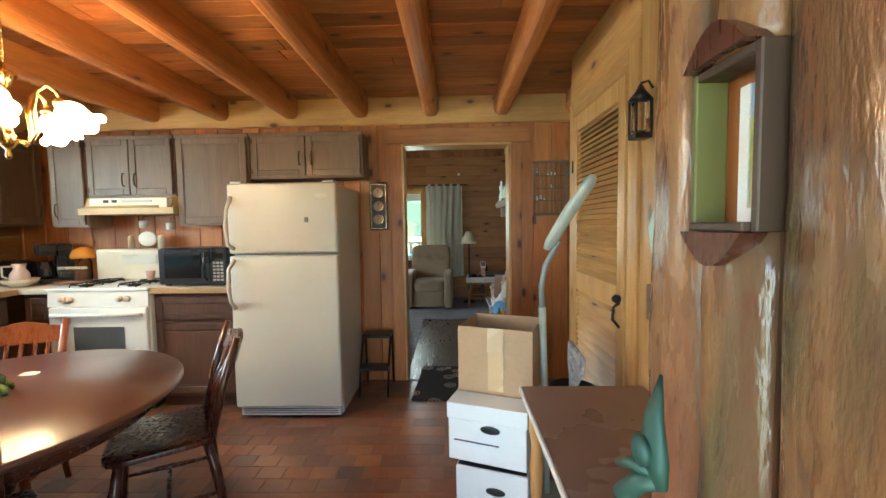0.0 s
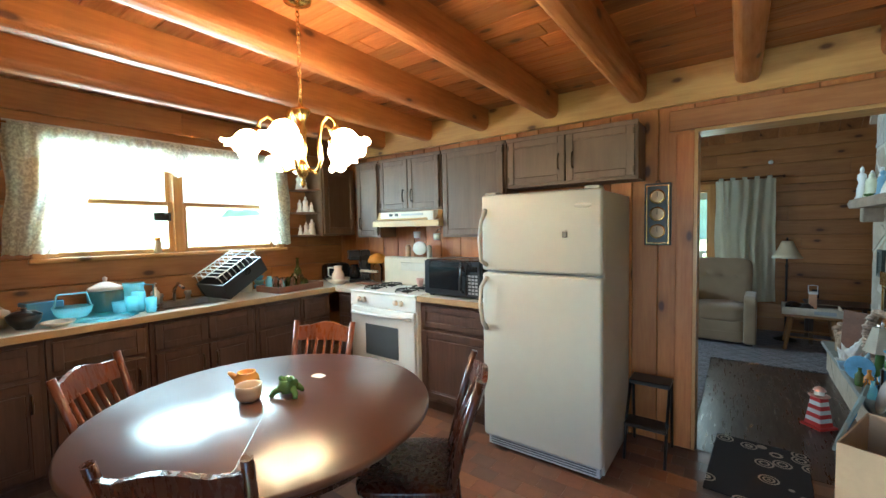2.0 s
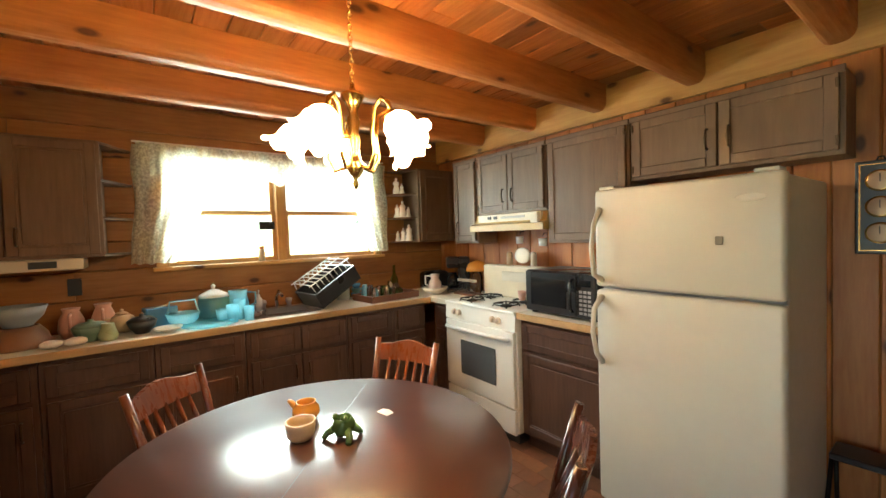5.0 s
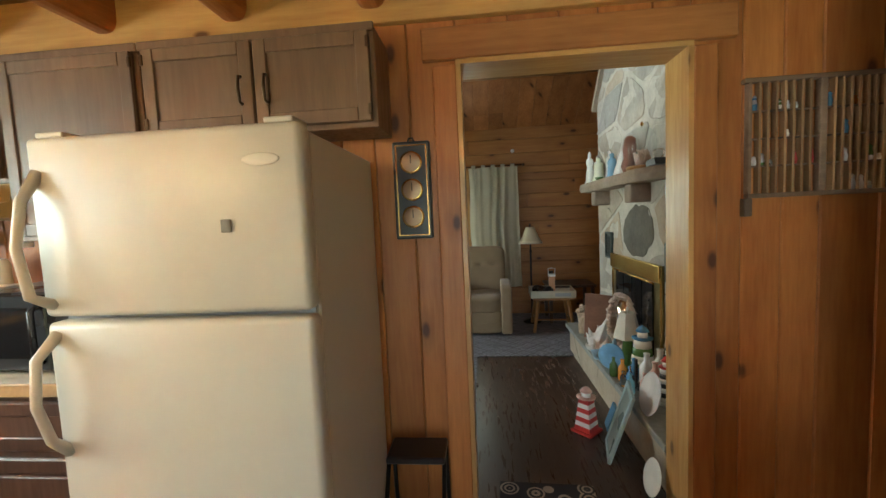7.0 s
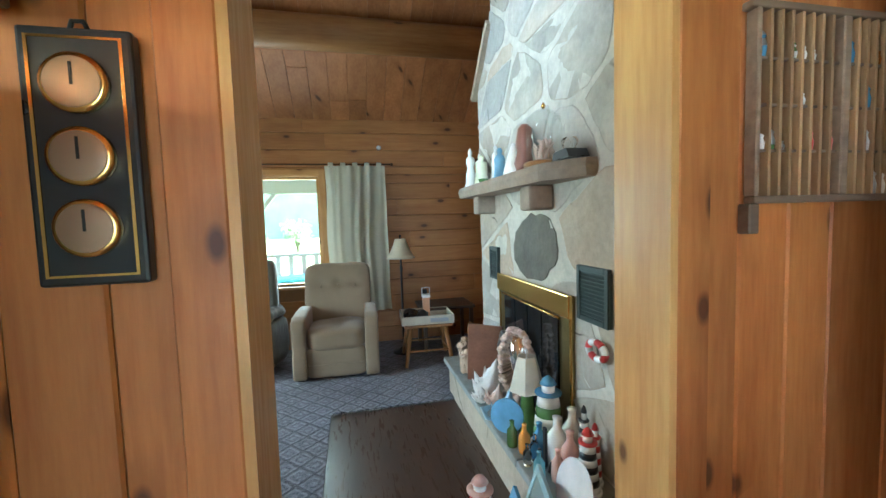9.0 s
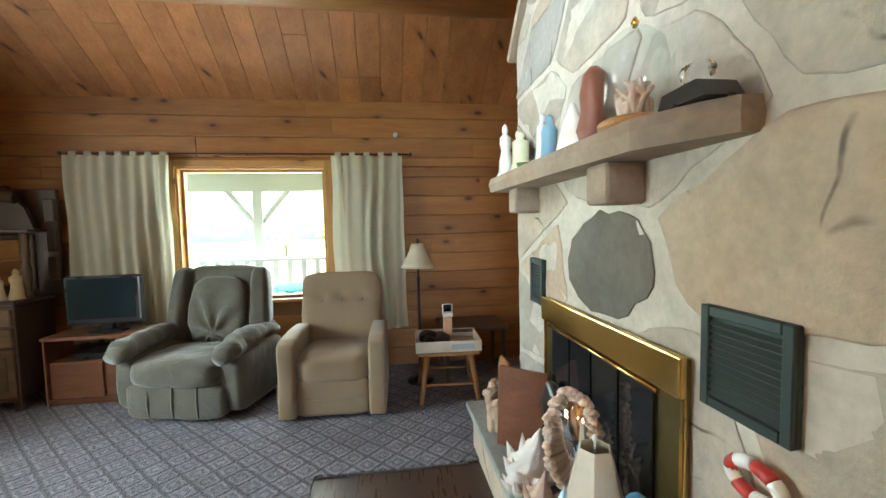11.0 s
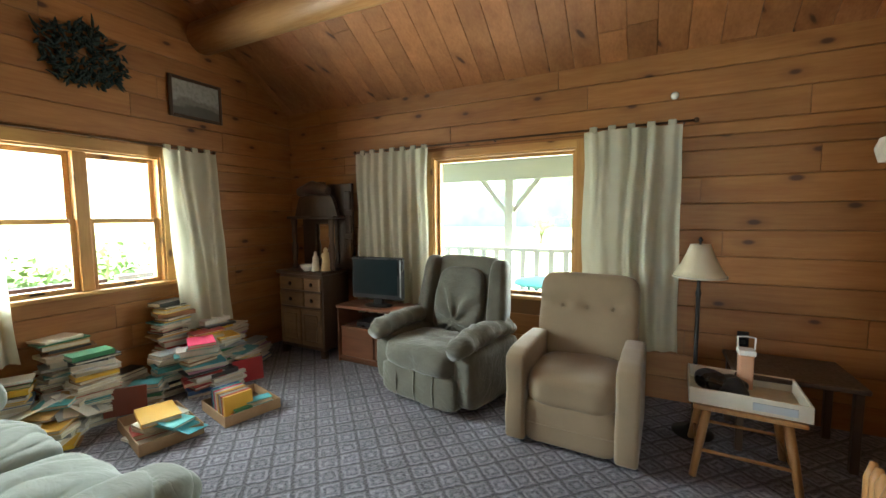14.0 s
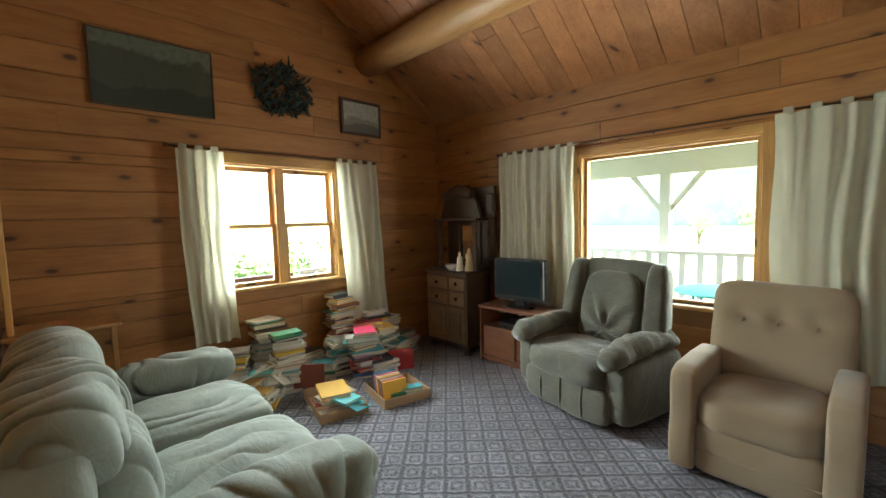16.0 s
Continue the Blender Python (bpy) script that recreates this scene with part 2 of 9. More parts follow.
PINE = (0.52, 0.215, 0.06)
PINE_D = (0.32, 0.105, 0.024)
M_PINE_X = wood("pine_along_x", PINE, PINE_D, "x", knots=0.5)
M_PINE_Y = wood("pine_along_y", PINE, PINE_D, "y", knots=0.4)
M_PINE_Z = wood("pine_along_z", (0.56, 0.21, 0.05), (0.36, 0.105, 0.02), "z")
M_LOG_X = wood("log_along_x", (0.40, 0.18, 0.052), (0.27, 0.105, 0.027), "x", rough=0.5, vary=0.16)
M_LOG_Y = wood("log_along_y", (0.39, 0.175, 0.052), (0.26, 0.1, 0.027), "y", rough=0.5, vary=0.16)
M_TRIM_Z = wood("yellow_pine_along_z", (0.62, 0.36, 0.12), (0.45, 0.21, 0.06), "z", rough=0.38, vary=0.1)
M_TRIM_X = wood("yellow_pine_along_x", (0.62, 0.36, 0.12), (0.45, 0.21, 0.06), "x", rough=0.38, vary=0.1)
M_TRIM_Y = wood("yellow_pine_along_y", (0.62, 0.36, 0.12), (0.45, 0.21, 0.06), "y", rough=0.38, vary=0.1)
M_CEIL_X = wood("ceiling_pine_along_x", (0.56, 0.2, 0.055), (0.32, 0.09, 0.022), "x", rough=0.42, vary=0.35)
M_CEIL_Y = wood("ceiling_pine_along_y", (0.44, 0.19, 0.07), (0.27, 0.105, 0.037), "y", rough=0.5, vary=0.22)
M_BEAM = wood("beam_pine", (0.58, 0.215, 0.055), (0.36, 0.11, 0.026), "y", rough=0.4, vary=0.15)
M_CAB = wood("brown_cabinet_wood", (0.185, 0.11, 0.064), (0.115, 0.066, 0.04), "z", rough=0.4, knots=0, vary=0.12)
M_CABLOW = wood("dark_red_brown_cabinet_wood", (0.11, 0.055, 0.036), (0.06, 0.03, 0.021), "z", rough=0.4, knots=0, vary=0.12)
M_MAHOG = wood("dark_mahogany", (0.085, 0.026, 0.014), (0.035, 0.011, 0.008), "x", rough=0.22, knots=0, vary=0.1, coat=0.5)
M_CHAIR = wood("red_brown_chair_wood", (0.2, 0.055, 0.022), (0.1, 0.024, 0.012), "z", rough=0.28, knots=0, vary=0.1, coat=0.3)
M_DARKWOOD = wood("dark_oak", (0.085, 0.05, 0.032), (0.045, 0.026, 0.018), "z", rough=0.35, knots=0, vary=0.15)
M_WHITE = plain("white_enamel", (0.78, 0.77, 0.73), 0.36, bump=0.02, vary=0.012, scale=120)
M_BLACK = plain("black_plastic", (0.016, 0.016, 0.018), 0.3, vary=0.2)
M_IRON = plain("black_iron", (0.02, 0.019, 0.018), 0.5, 0.6, vary=0.3, bump=0.2)
M_BRASS = plain("polished_brass", (0.78, 0.52, 0.17), 0.2, 1.0, vary=0.1)
M_STEEL = plain("steel", (0.55, 0.55, 0.56), 0.28, 1.0)
M_GLASS = pane_glass("window_glass")
M_PORCH = plain("white_porch_paint", (0.78, 0.79, 0.77), 0.55)
M_CURTAIN = cloth("pale_grey_green_curtain", (0.6, 0.585, 0.46), 0.08, 300, 0.1, 5.0, through=0.36)
M_GREYVELVET = cloth("grey_green_velour", (0.1, 0.094, 0.073), 0.25, 500, 0.4, 5.0, crease=0.16)
M_TAN = cloth("tan_microfibre", (0.26, 0.19, 0.12), 0.12, 500, 0.3, 4.0)
M_SOFA = cloth("pale_sage_velour", (0.205, 0.23, 0.205), 0.16, 500, 0.4, 5.0, crease=0.07)

# ---- structure ----
KX0, KX1, KY0, KY1 = -3.05, 2.9, 0.3, 4.13       # kitchen
LX0, LX1, LY0, LY1 = -2.95, 2.45, 4.29, 8.15     # living room
KC = 2.48                                         # kitchen ceiling
DX0, DX1, DZ = 0.43, 1.335, 2.065                 # doorway
EAVE, SLOPE = 2.62, 0.66


def slab(name, mat, label="", *boxes):
    bm = bmesh.new()
    for b in boxes:
        box(bm, *b)
    return tagged(part(name, bm, mat), label, kind="structure")


M_CORE = plain("wall_core", (0.2, 0.1, 0.04), 0.8)


def strips(lo, hi, holes, at0, at1):
    """Stretches of lo..hi left free by the holes (u0, u1, v0, v1) that reach between at0 and at1."""
    cuts = sorted((h[0], h[1]) for h in holes if h[2] < at1 - 1e-3 and h[3] > at0 + 1e-3)
    out, x = [], lo
    for a, b in cuts:
        if a > x:
            out.append((x, a))
        x = max(x, b)
    if x < hi:
        out.append((x, hi))
    return out


def boarded(name, axis, u0, u1, z0, z1, face, back, holes, high, mats, label, joint=2.6, seed=1, proud=0.012, round_edge=0.008):
    """A log-plank wall: a core with real openings, and courses of boards on its face. axis: the way it runs; face and back: its two planes."""
    rng = random.Random(seed)
    s = 1 if face > back else -1
    core = bmesh.new()
    zs = sorted({z0, z1, *[v for h in holes for v in h[2:] if z0 < v < z1]})
    for a, b in zip(zs, zs[1:]):
        for p, q in strips(u0, u1, holes, a, b):
            lo, hi = sorted((face - s * proud, back))
            box(core, *((p, q, lo, hi) if axis == "x" else (lo, hi, p, q)), a, b)
    wall = tagged(part(name, core, M_CORE), label, kind="structure")
    z = z0
    while z < z1 - 0.02:
        top = min(z1, z + high)
        zz = sorted({z, top, *[v for h in holes for v in h[2:] if z + 0.02 < v < top - 0.02]})
        shift = rng.uniform(0, joint)
        for a, b in zip(zz, zz[1:]):
            for p, q in strips(u0, u1, holes, a, b):
                cuts = [p] + [c for c in (shift + k * joint - 12 for k in range(14)) if p + 0.3 < c < q - 0.3] + [q]
                for c, d in zip(cuts, cuts[1:]):
                    out = face + s * rng.uniform(-0.002, 0.002)
                    e = round_edge
                    g = 0.0015
                    poly = [(face - s * proud, a + g), (out - s * e, a + g), (out - s * e * 0.3, a + g + e * 0.3), (out, a + g + e),
                            (out, b - g - e), (out - s * e * 0.3, b - g - e * 0.3), (out - s * e, b - g), (face - s * proud, b - g)]
                    bm = prism(bmesh.new(), poly, "x" if axis == "x" else "y", c + g, d - g)
                    part("log_board", bm, mats, wall)
        z = top
    return wall


def upright_boards(name, u0, u1, z0, z1, face, back, holes, wide, mat, label, seed=2, axis="x"):
    """A wall faced with upright tongue-and-groove boards."""
    rng = random.Random(seed)
    s = 1 if face > back else -1
    core = bmesh.new()
    zs = sorted({z0, z1, *[v for h in holes for v in h[2:] if z0 < v < z1]})
    lo, hi = sorted((face - s * 0.012, back))
    for a, b in zip(zs, zs[1:]):
        for p, q in strips(u0, u1, holes, a, b):
            box(core, *((p, q, lo, hi) if axis == "x" else (lo, hi, p, q)), a, b)
    wall = tagged(part(name, core, M_CORE), label, kind="structure")
    us = sorted({u0, u1, *[v for h in holes for v in h[:2] if u0 < v < u1]})
    for a, b in zip(us, us[1:]):
        x = a
        while x < b - 0.005:
            w = min(b - x, wide * rng.uniform(0.75, 1.2))
            if b - x - w < 0.04:
                w = b - x
            runs = strips(z0, z1, [(h[2], h[3], h[0], h[1]) for h in holes], x, x + w)
            for p, q in runs:
                e = 0.006
                poly = [(x + 0.001, face - s * 0.012), (x + 0.001, face - s * e), (x + e, face), (x + w - e, face), (x + w - 0.001, face - s * e), (x + w - 0.001, face - s * 0.012)]
                if axis == "y":
                    poly = [(v, u) for u, v in poly]
                part("wall_board", prism(bmesh.new(), poly, "z", p, q), mat, wall)
            x += w
    return wall


slab("floor_kitchen", plain("floor_grout", (0.15, 0.08, 0.05), 0.5), "brown vinyl kitchen floor", (KX0 - 0.2, KX1 + 0.2, KY0 - 0.2, 4.14, -0.2, -0.003))
slab("floor_living", wood("dark_floor_boards", (0.075, 0.042, 0.03), (0.04, 0.022, 0.017), "y", rough=0.3, knots=0, vary=0.2), "dark brown living-room floor", (LX0 - 0.2, LX1 + 0.2, 4.14, LY1 + 0.2, -0.2, 0.0))

# kitchen window: opening in the west wall
KW = (1.66, 3.33, 1.33, 2.12)
wall_kw = boarded("wall_kitchen_west", "y", KY0, KY1 + 0.16, 0, KC, KX0, KX0 - 0.16, [KW], 0.19, M_LOG_Y, "horizontal pine log boards around the kitchen window", seed=3)
wall_part = upright_boards("wall_partition", KX0 - 0.16, KX1, 0, KC, KY1, LY0, [(DX0 - 0.02, DX1 + 0.02, 0, DZ + 0.02), (2.62, 3.3, 0, 2.03)], 0.19, M_PINE_Z, "upright knotty pine boards", seed=5)
wall_pl = slab("wall_partition_living", M_LOG_X, "pine living-room side of the partition",
               (LX0 - 0.1, DX0 - 0.02, LY0, LY0 + 0.02, 0, 2.72), (DX1 + 0.02, LX1 + 0.1, LY0, LY0 + 0.02, 0, 2.72), (DX0 - 0.02, DX1 + 0.02, LY0, LY0 + 0.02, DZ + 0.02, 2.72))
slab("wall_kitchen_south", M_PINE_Z, "pine wall around the entrance", (KX0 - 0.16, 0.25, KY0 - 0.15, KY0, 0, KC), (1.2, KX1 + 0.1, KY0 - 0.15, KY0, 0, KC), (0.25, 1.2, KY0 - 0.15, KY0, 2.08, KC))
slab("wall_kitchen_east", M_PINE_Z, "pine wall", (KX1, KX1 + 0.12, KY0, KY1 + 0.16, 0, KC))

LW = (-1.045, 0.3, 0.74, 2.0)
wall_far = boarded("wall_north", "x", LX0 - 0.18, LX1 + 0.15, 0, EAVE + 0.06, LY1, LY1 + 0.18, [LW], 0.19, M_LOG_X, "horizontal pine log boards with a picture window", seed=7)
WW = (5.6, 6.71, 0.9, 1.97)
wall_west = boarded("wall_west", "y", LY0, LY1 + 0.006, 0, 5.2, LX0, LX0 - 0.18, [WW], 0.19, M_LOG_Y, "tall gable wall of pine log boards", seed=9)
slab("wall_east", M_LOG_Y, "pine wall behind the fireplace", (LX1, LX1 + 0.15, LY0, LY1 + 0.15, 0, 5.2))


def kitchen_ceiling():
    bm = bmesh.new()
    rng = random.Random(11)
    y = KY0 - 0.1
    while y < KY1 + 0.12:
        x = KX0 - 0.1 - rng.uniform(0, 2)
        while x < KX1 + 0.1:
            l = rng.uniform(1.8, 3.2)
            a, b = max(x, KX0 - 0.1), min(x + l, KX1 + 0.1)
            if b - a > 0.02:
                box(bm, a + 0.001, b - 0.001, y + 0.002, y + 0.138, KC, KC + 0.02, 0.003)
            x += l
        y += 0.14
    box(bm, KX0 - 0.15, KX1 + 0.15, KY0 - 0.15, KY1 + 0.14, KC + 0.02, KC + 0.1)
    tagged(part("ceiling_kitchen", bm, M_CEIL_X), "orange pine board ceiling between log beams", kind="structure")


def living_ceiling():
    bm = bmesh.new()
    rng = random.Random(12)
    x = LX0 - 0.1
    down = Matrix.Translation((0, LY1, EAVE)) @ Matrix.Rotation(-math.atan(SLOPE), 4, "X")
    length = (LY1 - LY0 + 0.1) / math.cos(math.atan(SLOPE))
    while x < LX1 + 0.1:
        y = -rng.uniform(0, 2)
        while y < length:
            l = rng.uniform(1.6, 3.6)
            a, b = max(y, -0.15), min(y + l, length)
            if b - a > 0.02:
                box(bm, x + 0.001, x + 0.194, -b + 0.001, -a - 0.001, 0, 0.02, 0.003)
            y += l
        x += 0.195
    box(bm, LX0 - 0.2, LX1 + 0.2, -length, 0.3, 0.02, 0.12)
    turned(bm, down)
    tagged(part("ceiling_living", bm, M_CEIL_Y), "sloping ceiling of knotty pine boards", kind="structure")


kitchen_ceiling()
living_ceiling()


def beams():
    for i in range(-3, 6):
        x = -0.533 + 0.6035 * (i + 0)
        if x < KX0 + 0.2 or x > KX1 - 0.1:
            continue
        pts = [(x, KY0, 2.395), (x, (KY0 + KY1) / 2, 2.395), (x, KY1 + 0.002, 2.395)]
        bm = bmesh.new()
        poly = [(x + 0.064 * math.copysign(abs(math.cos(a)) ** 0.6, math.cos(a)), 2.375 + 0.066 * math.sin(a)) for a in [math.pi + math.pi * k / 12 for k in range(13)]]
        poly += [(x + 0.064, KC - 0.001), (x - 0.064, KC - 0.001)]
        prism(bm, poly, "y", KY0, KY1 - 0.003)
        for f in bm.faces:
            f.smooth = False
        solo("ceiling_beam", bm, M_BEAM, "rounded pine log beam under the kitchen ceiling", "beam", "kitchen ceiling beams")


beams()
bm = tube(bmesh.new(), [(LX0 + 0.003, 7.15, 3.12), (-1, 7.15, 3.125), (LX1 - 0.003, 7.15, 3.12)], [0.145, 0.15, 0.145], 20)
solo("roof_purlin", bm, wood("purlin_log", (0.5, 0.27, 0.1), (0.33, 0.15, 0.05), "x", rough=0.45), "thick peeled log purlin under the sloping ceiling", "beam")

# doorway lining and casings
jb = bmesh.new()
box(jb, DX0 - 0.02, DX0, KY1 - 0.02, LY0 + 0.024, 0, DZ)
tagged(part("door_jamb_west", jb, M_TRIM_Z), "yellow pine door jamb", kind="structure")
tagged(part("door_jamb_east", boxm(DX1, DX1 + 0.02, KY1 - 0.02, LY0 + 0.024, 0, DZ), M_TRIM_Z), "yellow pine door jamb", kind="structure")
tagged(part("door_head", boxm(DX0 - 0.02, DX1 + 0.02, KY1 - 0.02, LY0 + 0.024, DZ, DZ + 0.02), M_TRIM_X), "yellow pine door head", kind="structure")
for nm, a, b in (("door_casing_west", DX0 - 0.12, DX0 - 0.02), ("door_casing_east", DX1 + 0.02, DX1 + 0.11)):
    tagged(part(nm, boxm(a, b, KY1 - 0.022, KY1 + 0.004, 0, DZ + 0.0, 0.004), M_PINE_Z), "pine door casing", kind="structure")
tagged(part("door_casing_top", boxm(DX0 - 0.16, DX1 + 0.18, KY1 - 0.03, KY1 + 0.004, DZ + 0.02, DZ + 0.15, 0.004), M_PINE_X), "pine door head casing", kind="structure")
tagged(part("ledger_board", boxm(KX0, KX1, KY1 - 0.035, KY1 + 0.003, 2.25, KC - 0.001, 0.004), M_TRIM_X), "yellow pine ledger board under the ceiling", kind="structure")

# ---- windows ----
def sash(parent, axis, u0, u1, z0, z1, at, deep=0.035, wide=0.04, mat=None, inward=1):
    """A glazed sash: stiles, rails and a pane, as parts."""
    mz = mat[0]
    mu = mat[1]

    def put(name, a, b, c, d, m, e=0.003, lo=at, hi=None):
        hi = at + inward * deep if hi is None else hi
        p, q = sorted((lo, hi))
        bm = boxm(*((a, b, p, q) if axis == "x" else (p, q, a, b)), c, d, e)
        return part(name, bm, m, parent)
    put("stile", u0, u0 + wide, z0, z1, mz)
    put("stile", u1 - wide, u1, z0, z1, mz)
    put("rail", u0 + wide, u1 - wide, z0, z0 + wide, mu)
    put("rail", u0 + wide, u1 - wide, z1 - wide, z1, mu)
    mid = at + inward * deep / 2
    pane = put("pane", u0 + wide - 0.004, u1 - wide + 0.004, z0 + wide - 0.004, z1 - wide + 0.004, M_GLASS, 0, mid - 0.002, mid + 0.002)
    pane.visible_shadow = False


def lining(parent, axis, u0, u1, z0, z1, face, back, mats, casing=0.085, sill=0.05):
    """Reveal boards, casing and sill of a window opening."""
    s = 1 if face > back else -1
    mz, mu = mats
    lo, hi = sorted((face + s * 0.004, back))

    def put(name, a, b, c, d, lo, hi, m, e=0.003):
        lo, hi = sorted((lo, hi))
        return part(name, boxm(*((a, b, lo, hi) if axis == "x" else (lo, hi, a, b)), c, d, e), m, parent)
    put("reveal", u0, u0 + 0.02, z0, z1, lo, hi, mz)
    put("reveal", u1 - 0.02, u1, z0, z1, lo, hi, mz)
    put("reveal", u0 + 0.02, u1 - 0.02, z1 - 0.02, z1, lo, hi, mu)
    put("window_sill", u0 - casing - 0.02, u1 + casing + 0.02, z0 - 0.03, z0, face + s * sill, back, mu, 0.006)
    put("casing", u0 - casing, u0 + 0.004, z0, z1 + casing, face + s * 0.022, face - s * 0.004, mz)
    put("casing", u1 - 0.004, u1 + casing, z0, z1 + casing, face + s * 0.022, face - s * 0.004, mz)
    put("casing", u0 + 0.004, u1 - 0.004, z1 - 0.004, z1 + casing, face + s * 0.022, face - s * 0.004, mu)


TY, TX = (M_TRIM_Z, M_TRIM_Y), (M_TRIM_Z, M_TRIM_X)
win = tagged(new("window_1"), "pine-framed picture window looking on the porch", kind="structure")
lining(win, "x", LW[0], LW[1], LW[2], LW[3], LY1, LY1 + 0.18, TX, casing=0.06)
sash(win, "x", LW[0] + 0.02, LW[1] - 0.02, LW[2], LW[3] - 0.02, LY1 + 0.06, 0.04, 0.026, TX)
win = tagged(new("window_2"), "pair of pine double-hung windows", kind="structure")
lining(win, "y", WW[0], WW[1], WW[2], WW[3], LX0, LX0 - 0.18, TY)
mid = (WW[0] + WW[1]) / 2
part("mullion", boxm(LX0 - 0.14, LX0 - 0.01, mid - 0.04, mid + 0.04, WW[2], WW[3] - 0.02, 0.004), M_TRIM_Z, win)
for a, b in ((WW[0] + 0.02, mid - 0.04), (mid + 0.04, WW[1] - 0.02)):
    zm = 1.43
    sash(win, "y", a, b, WW[2], zm + 0.02, LX0 - 0.075, 0.032, 0.036, TY)
    sash(win, "y", a, b, zm - 0.02, WW[3] - 0.02, LX0 - 0.115, 0.032, 0.036, TY)
    part("sash_lift", boxm(LX0 - 0.043, LX0 - 0.033, (a + b) / 2 - 0.04, (a + b) / 2 + 0.04, WW[2] + 0.012, WW[2] + 0.026, 0.003), M_IRON, win)
win = tagged(new("window_3"), "pair of double-hung kitchen windows over the sink", kind="structure")
lining(win, "y", KW[0], KW[1], KW[2], KW[3], KX0, KX0 - 0.16, TY, casing=0.06)
mid = 2.47
part("mullion", boxm(KX0 - 0.14, KX0 - 0.005, mid - 0.035, mid + 0.035, KW[2], KW[3] - 0.02, 0.004), M_TRIM_Z, win)
for a, b in ((KW[0] + 0.02, mid - 0.035), (mid + 0.035, KW[1] - 0.02)):
    zm = 1.72
    sash(win, "y", a, b, KW[2], zm + 0.02, KX0 - 0.07, 0.032, 0.034, TY)
    sash(win, "y", a, b, zm - 0.02, KW[3] - 0.02, KX0 - 0.11, 0.032, 0.034, TY)

# unseen high gable window added over the kitchen loft, with a sky lamp in its opening
slab("wall_loft_west", M_LOG_Y, "pine gable wall of the loft", (LX0 - 0.18, LX0, KY0, 2.7, 2.6, 5.3), (LX0 - 0.18, LX0, 3.95, 4.29, 2.6, 5.3), (LX0 - 0.18, LX0, 2.7, 3.95, 2.6, 2.9), (LX0 - 0.18, LX0, 2.7, 3.95, 4.2, 5.3))
slab("wall_loft_east", M_LOG_Y, "pine gable wall of the loft", (LX1, LX1 + 0.15, KY0, 4.29, 2.6, 5.3))
slab("wall_loft_south", M_LOG_X, "pine knee wall of the loft", (LX0, LX1, KY0 - 0.15, KY0, 2.6, 5.3))
slab("ceiling_loft", M_CEIL_Y, "pine boards over the loft", (LX0 - 0.2, LX1 + 0.2, KY0 - 0.2, 4.25, 5.14, 5.3))
# ---- porch and outdoors ----
M_GRASS = plain("dry_lawn", (0.2, 0.24, 0.09), 0.95, vary=0.3, scale=3.0, bump=0.4)
slab("ground", M_GRASS, "pale sunlit lawn", (-300, 300, -300, 300, -0.9, -0.7))
M_DECK = wood("grey_deck_boards", (0.3, 0.28, 0.25), (0.2, 0.18, 0.16), "x", rough=0.7, knots=0)


def porch_deck():
    deck = tagged(new("porch_deck"), "weathered grey board porch floor", kind="structure")
    for i in range(15):
        part("deck_board", boxm(-4.9, 3.2, 8.34 + i * 0.142, 8.34 + i * 0.142 + 0.136, -0.16, -0.12), M_DECK, deck)
    for i in range(11):
        part("deck_board", boxm(-3.28 - i * 0.142 - 0.136, -3.28 - i * 0.142, 2.0, 8.335, -0.16, -0.12), M_DECK, deck)
    part("joist", boxm(-4.9, 3.2, 8.34, 10.46, -0.7, -0.161), M_DECK, deck)


porch_deck()


def railing(name, axis, u0, u1, at, step, wide, mat, label, top=0.98):
    th = thing(name, label, "railing")
    def put(nm, a, b, lo, hi, c, d):
        part(nm, boxm(*((a, b, lo, hi) if axis == "x" else (lo, hi, a, b)), c, d, 0.004), mat, th)
    put("top_rail", u0, u1, at - 0.045, at + 0.045, top - 0.05, top)
    put("bottom_rail", u0, u1, at - 0.02, at + 0.02, 0.0, 0.06)
    u = u0 + 0.1
    while u < u1 - 0.1:
        put("baluster", u, u + wide, at - 0.015, at + 0.015, 0.06, top - 0.05)
        u += step
    for e in (u0, u1 - 0.09):
        put("end_post", e, e + 0.09, at - 0.044, at + 0.044, -0.12, top - 0.051)
    return th


M_RAILW = plain("pale_weathered_rail_paint", (0.42, 0.43, 0.4), 0.7)
M_RAILR = wood("red_brown_porch_rail", (0.16, 0.075, 0.05), (0.09, 0.045, 0.03), "z", rough=0.7, knots=0)
railing("porch_railing", "x", -4.7, 3.1, 10.32, 0.2, 0.075, M_RAILW, "white-painted porch railing with flat balusters", 0.98)
railing("porch_railing", "y", 2.1, 7.0, -4.72, 0.21, 0.12, M_RAILR, "red-brown porch railing with wide slats", 0.76)
railing("porch_railing", "y", 7.1, 10.2, -4.72, 0.2, 0.09, M_RAILW, "weathered grey porch railing with flat balusters", 0.78)
for px in (-3.9, -1.0, 1.9):
    post = thing("porch_post", "white porch post with two diagonal braces", "post", "porch posts")
    part("post", boxm(px - 0.065, px + 0.065, 10.375, 10.505, -0.12, 1.961, 0.006), M_RAILW, post)
    for s in (-1, 1):
        bm = prism(bmesh.new(), [(px + s * 0.05, 1.45), (px + s * 0.05, 1.54), (px + s * 0.38, 1.97), (px + s * 0.47, 1.97)], "y", 10.41, 10.47)
        part("brace", bm, M_RAILW, post)
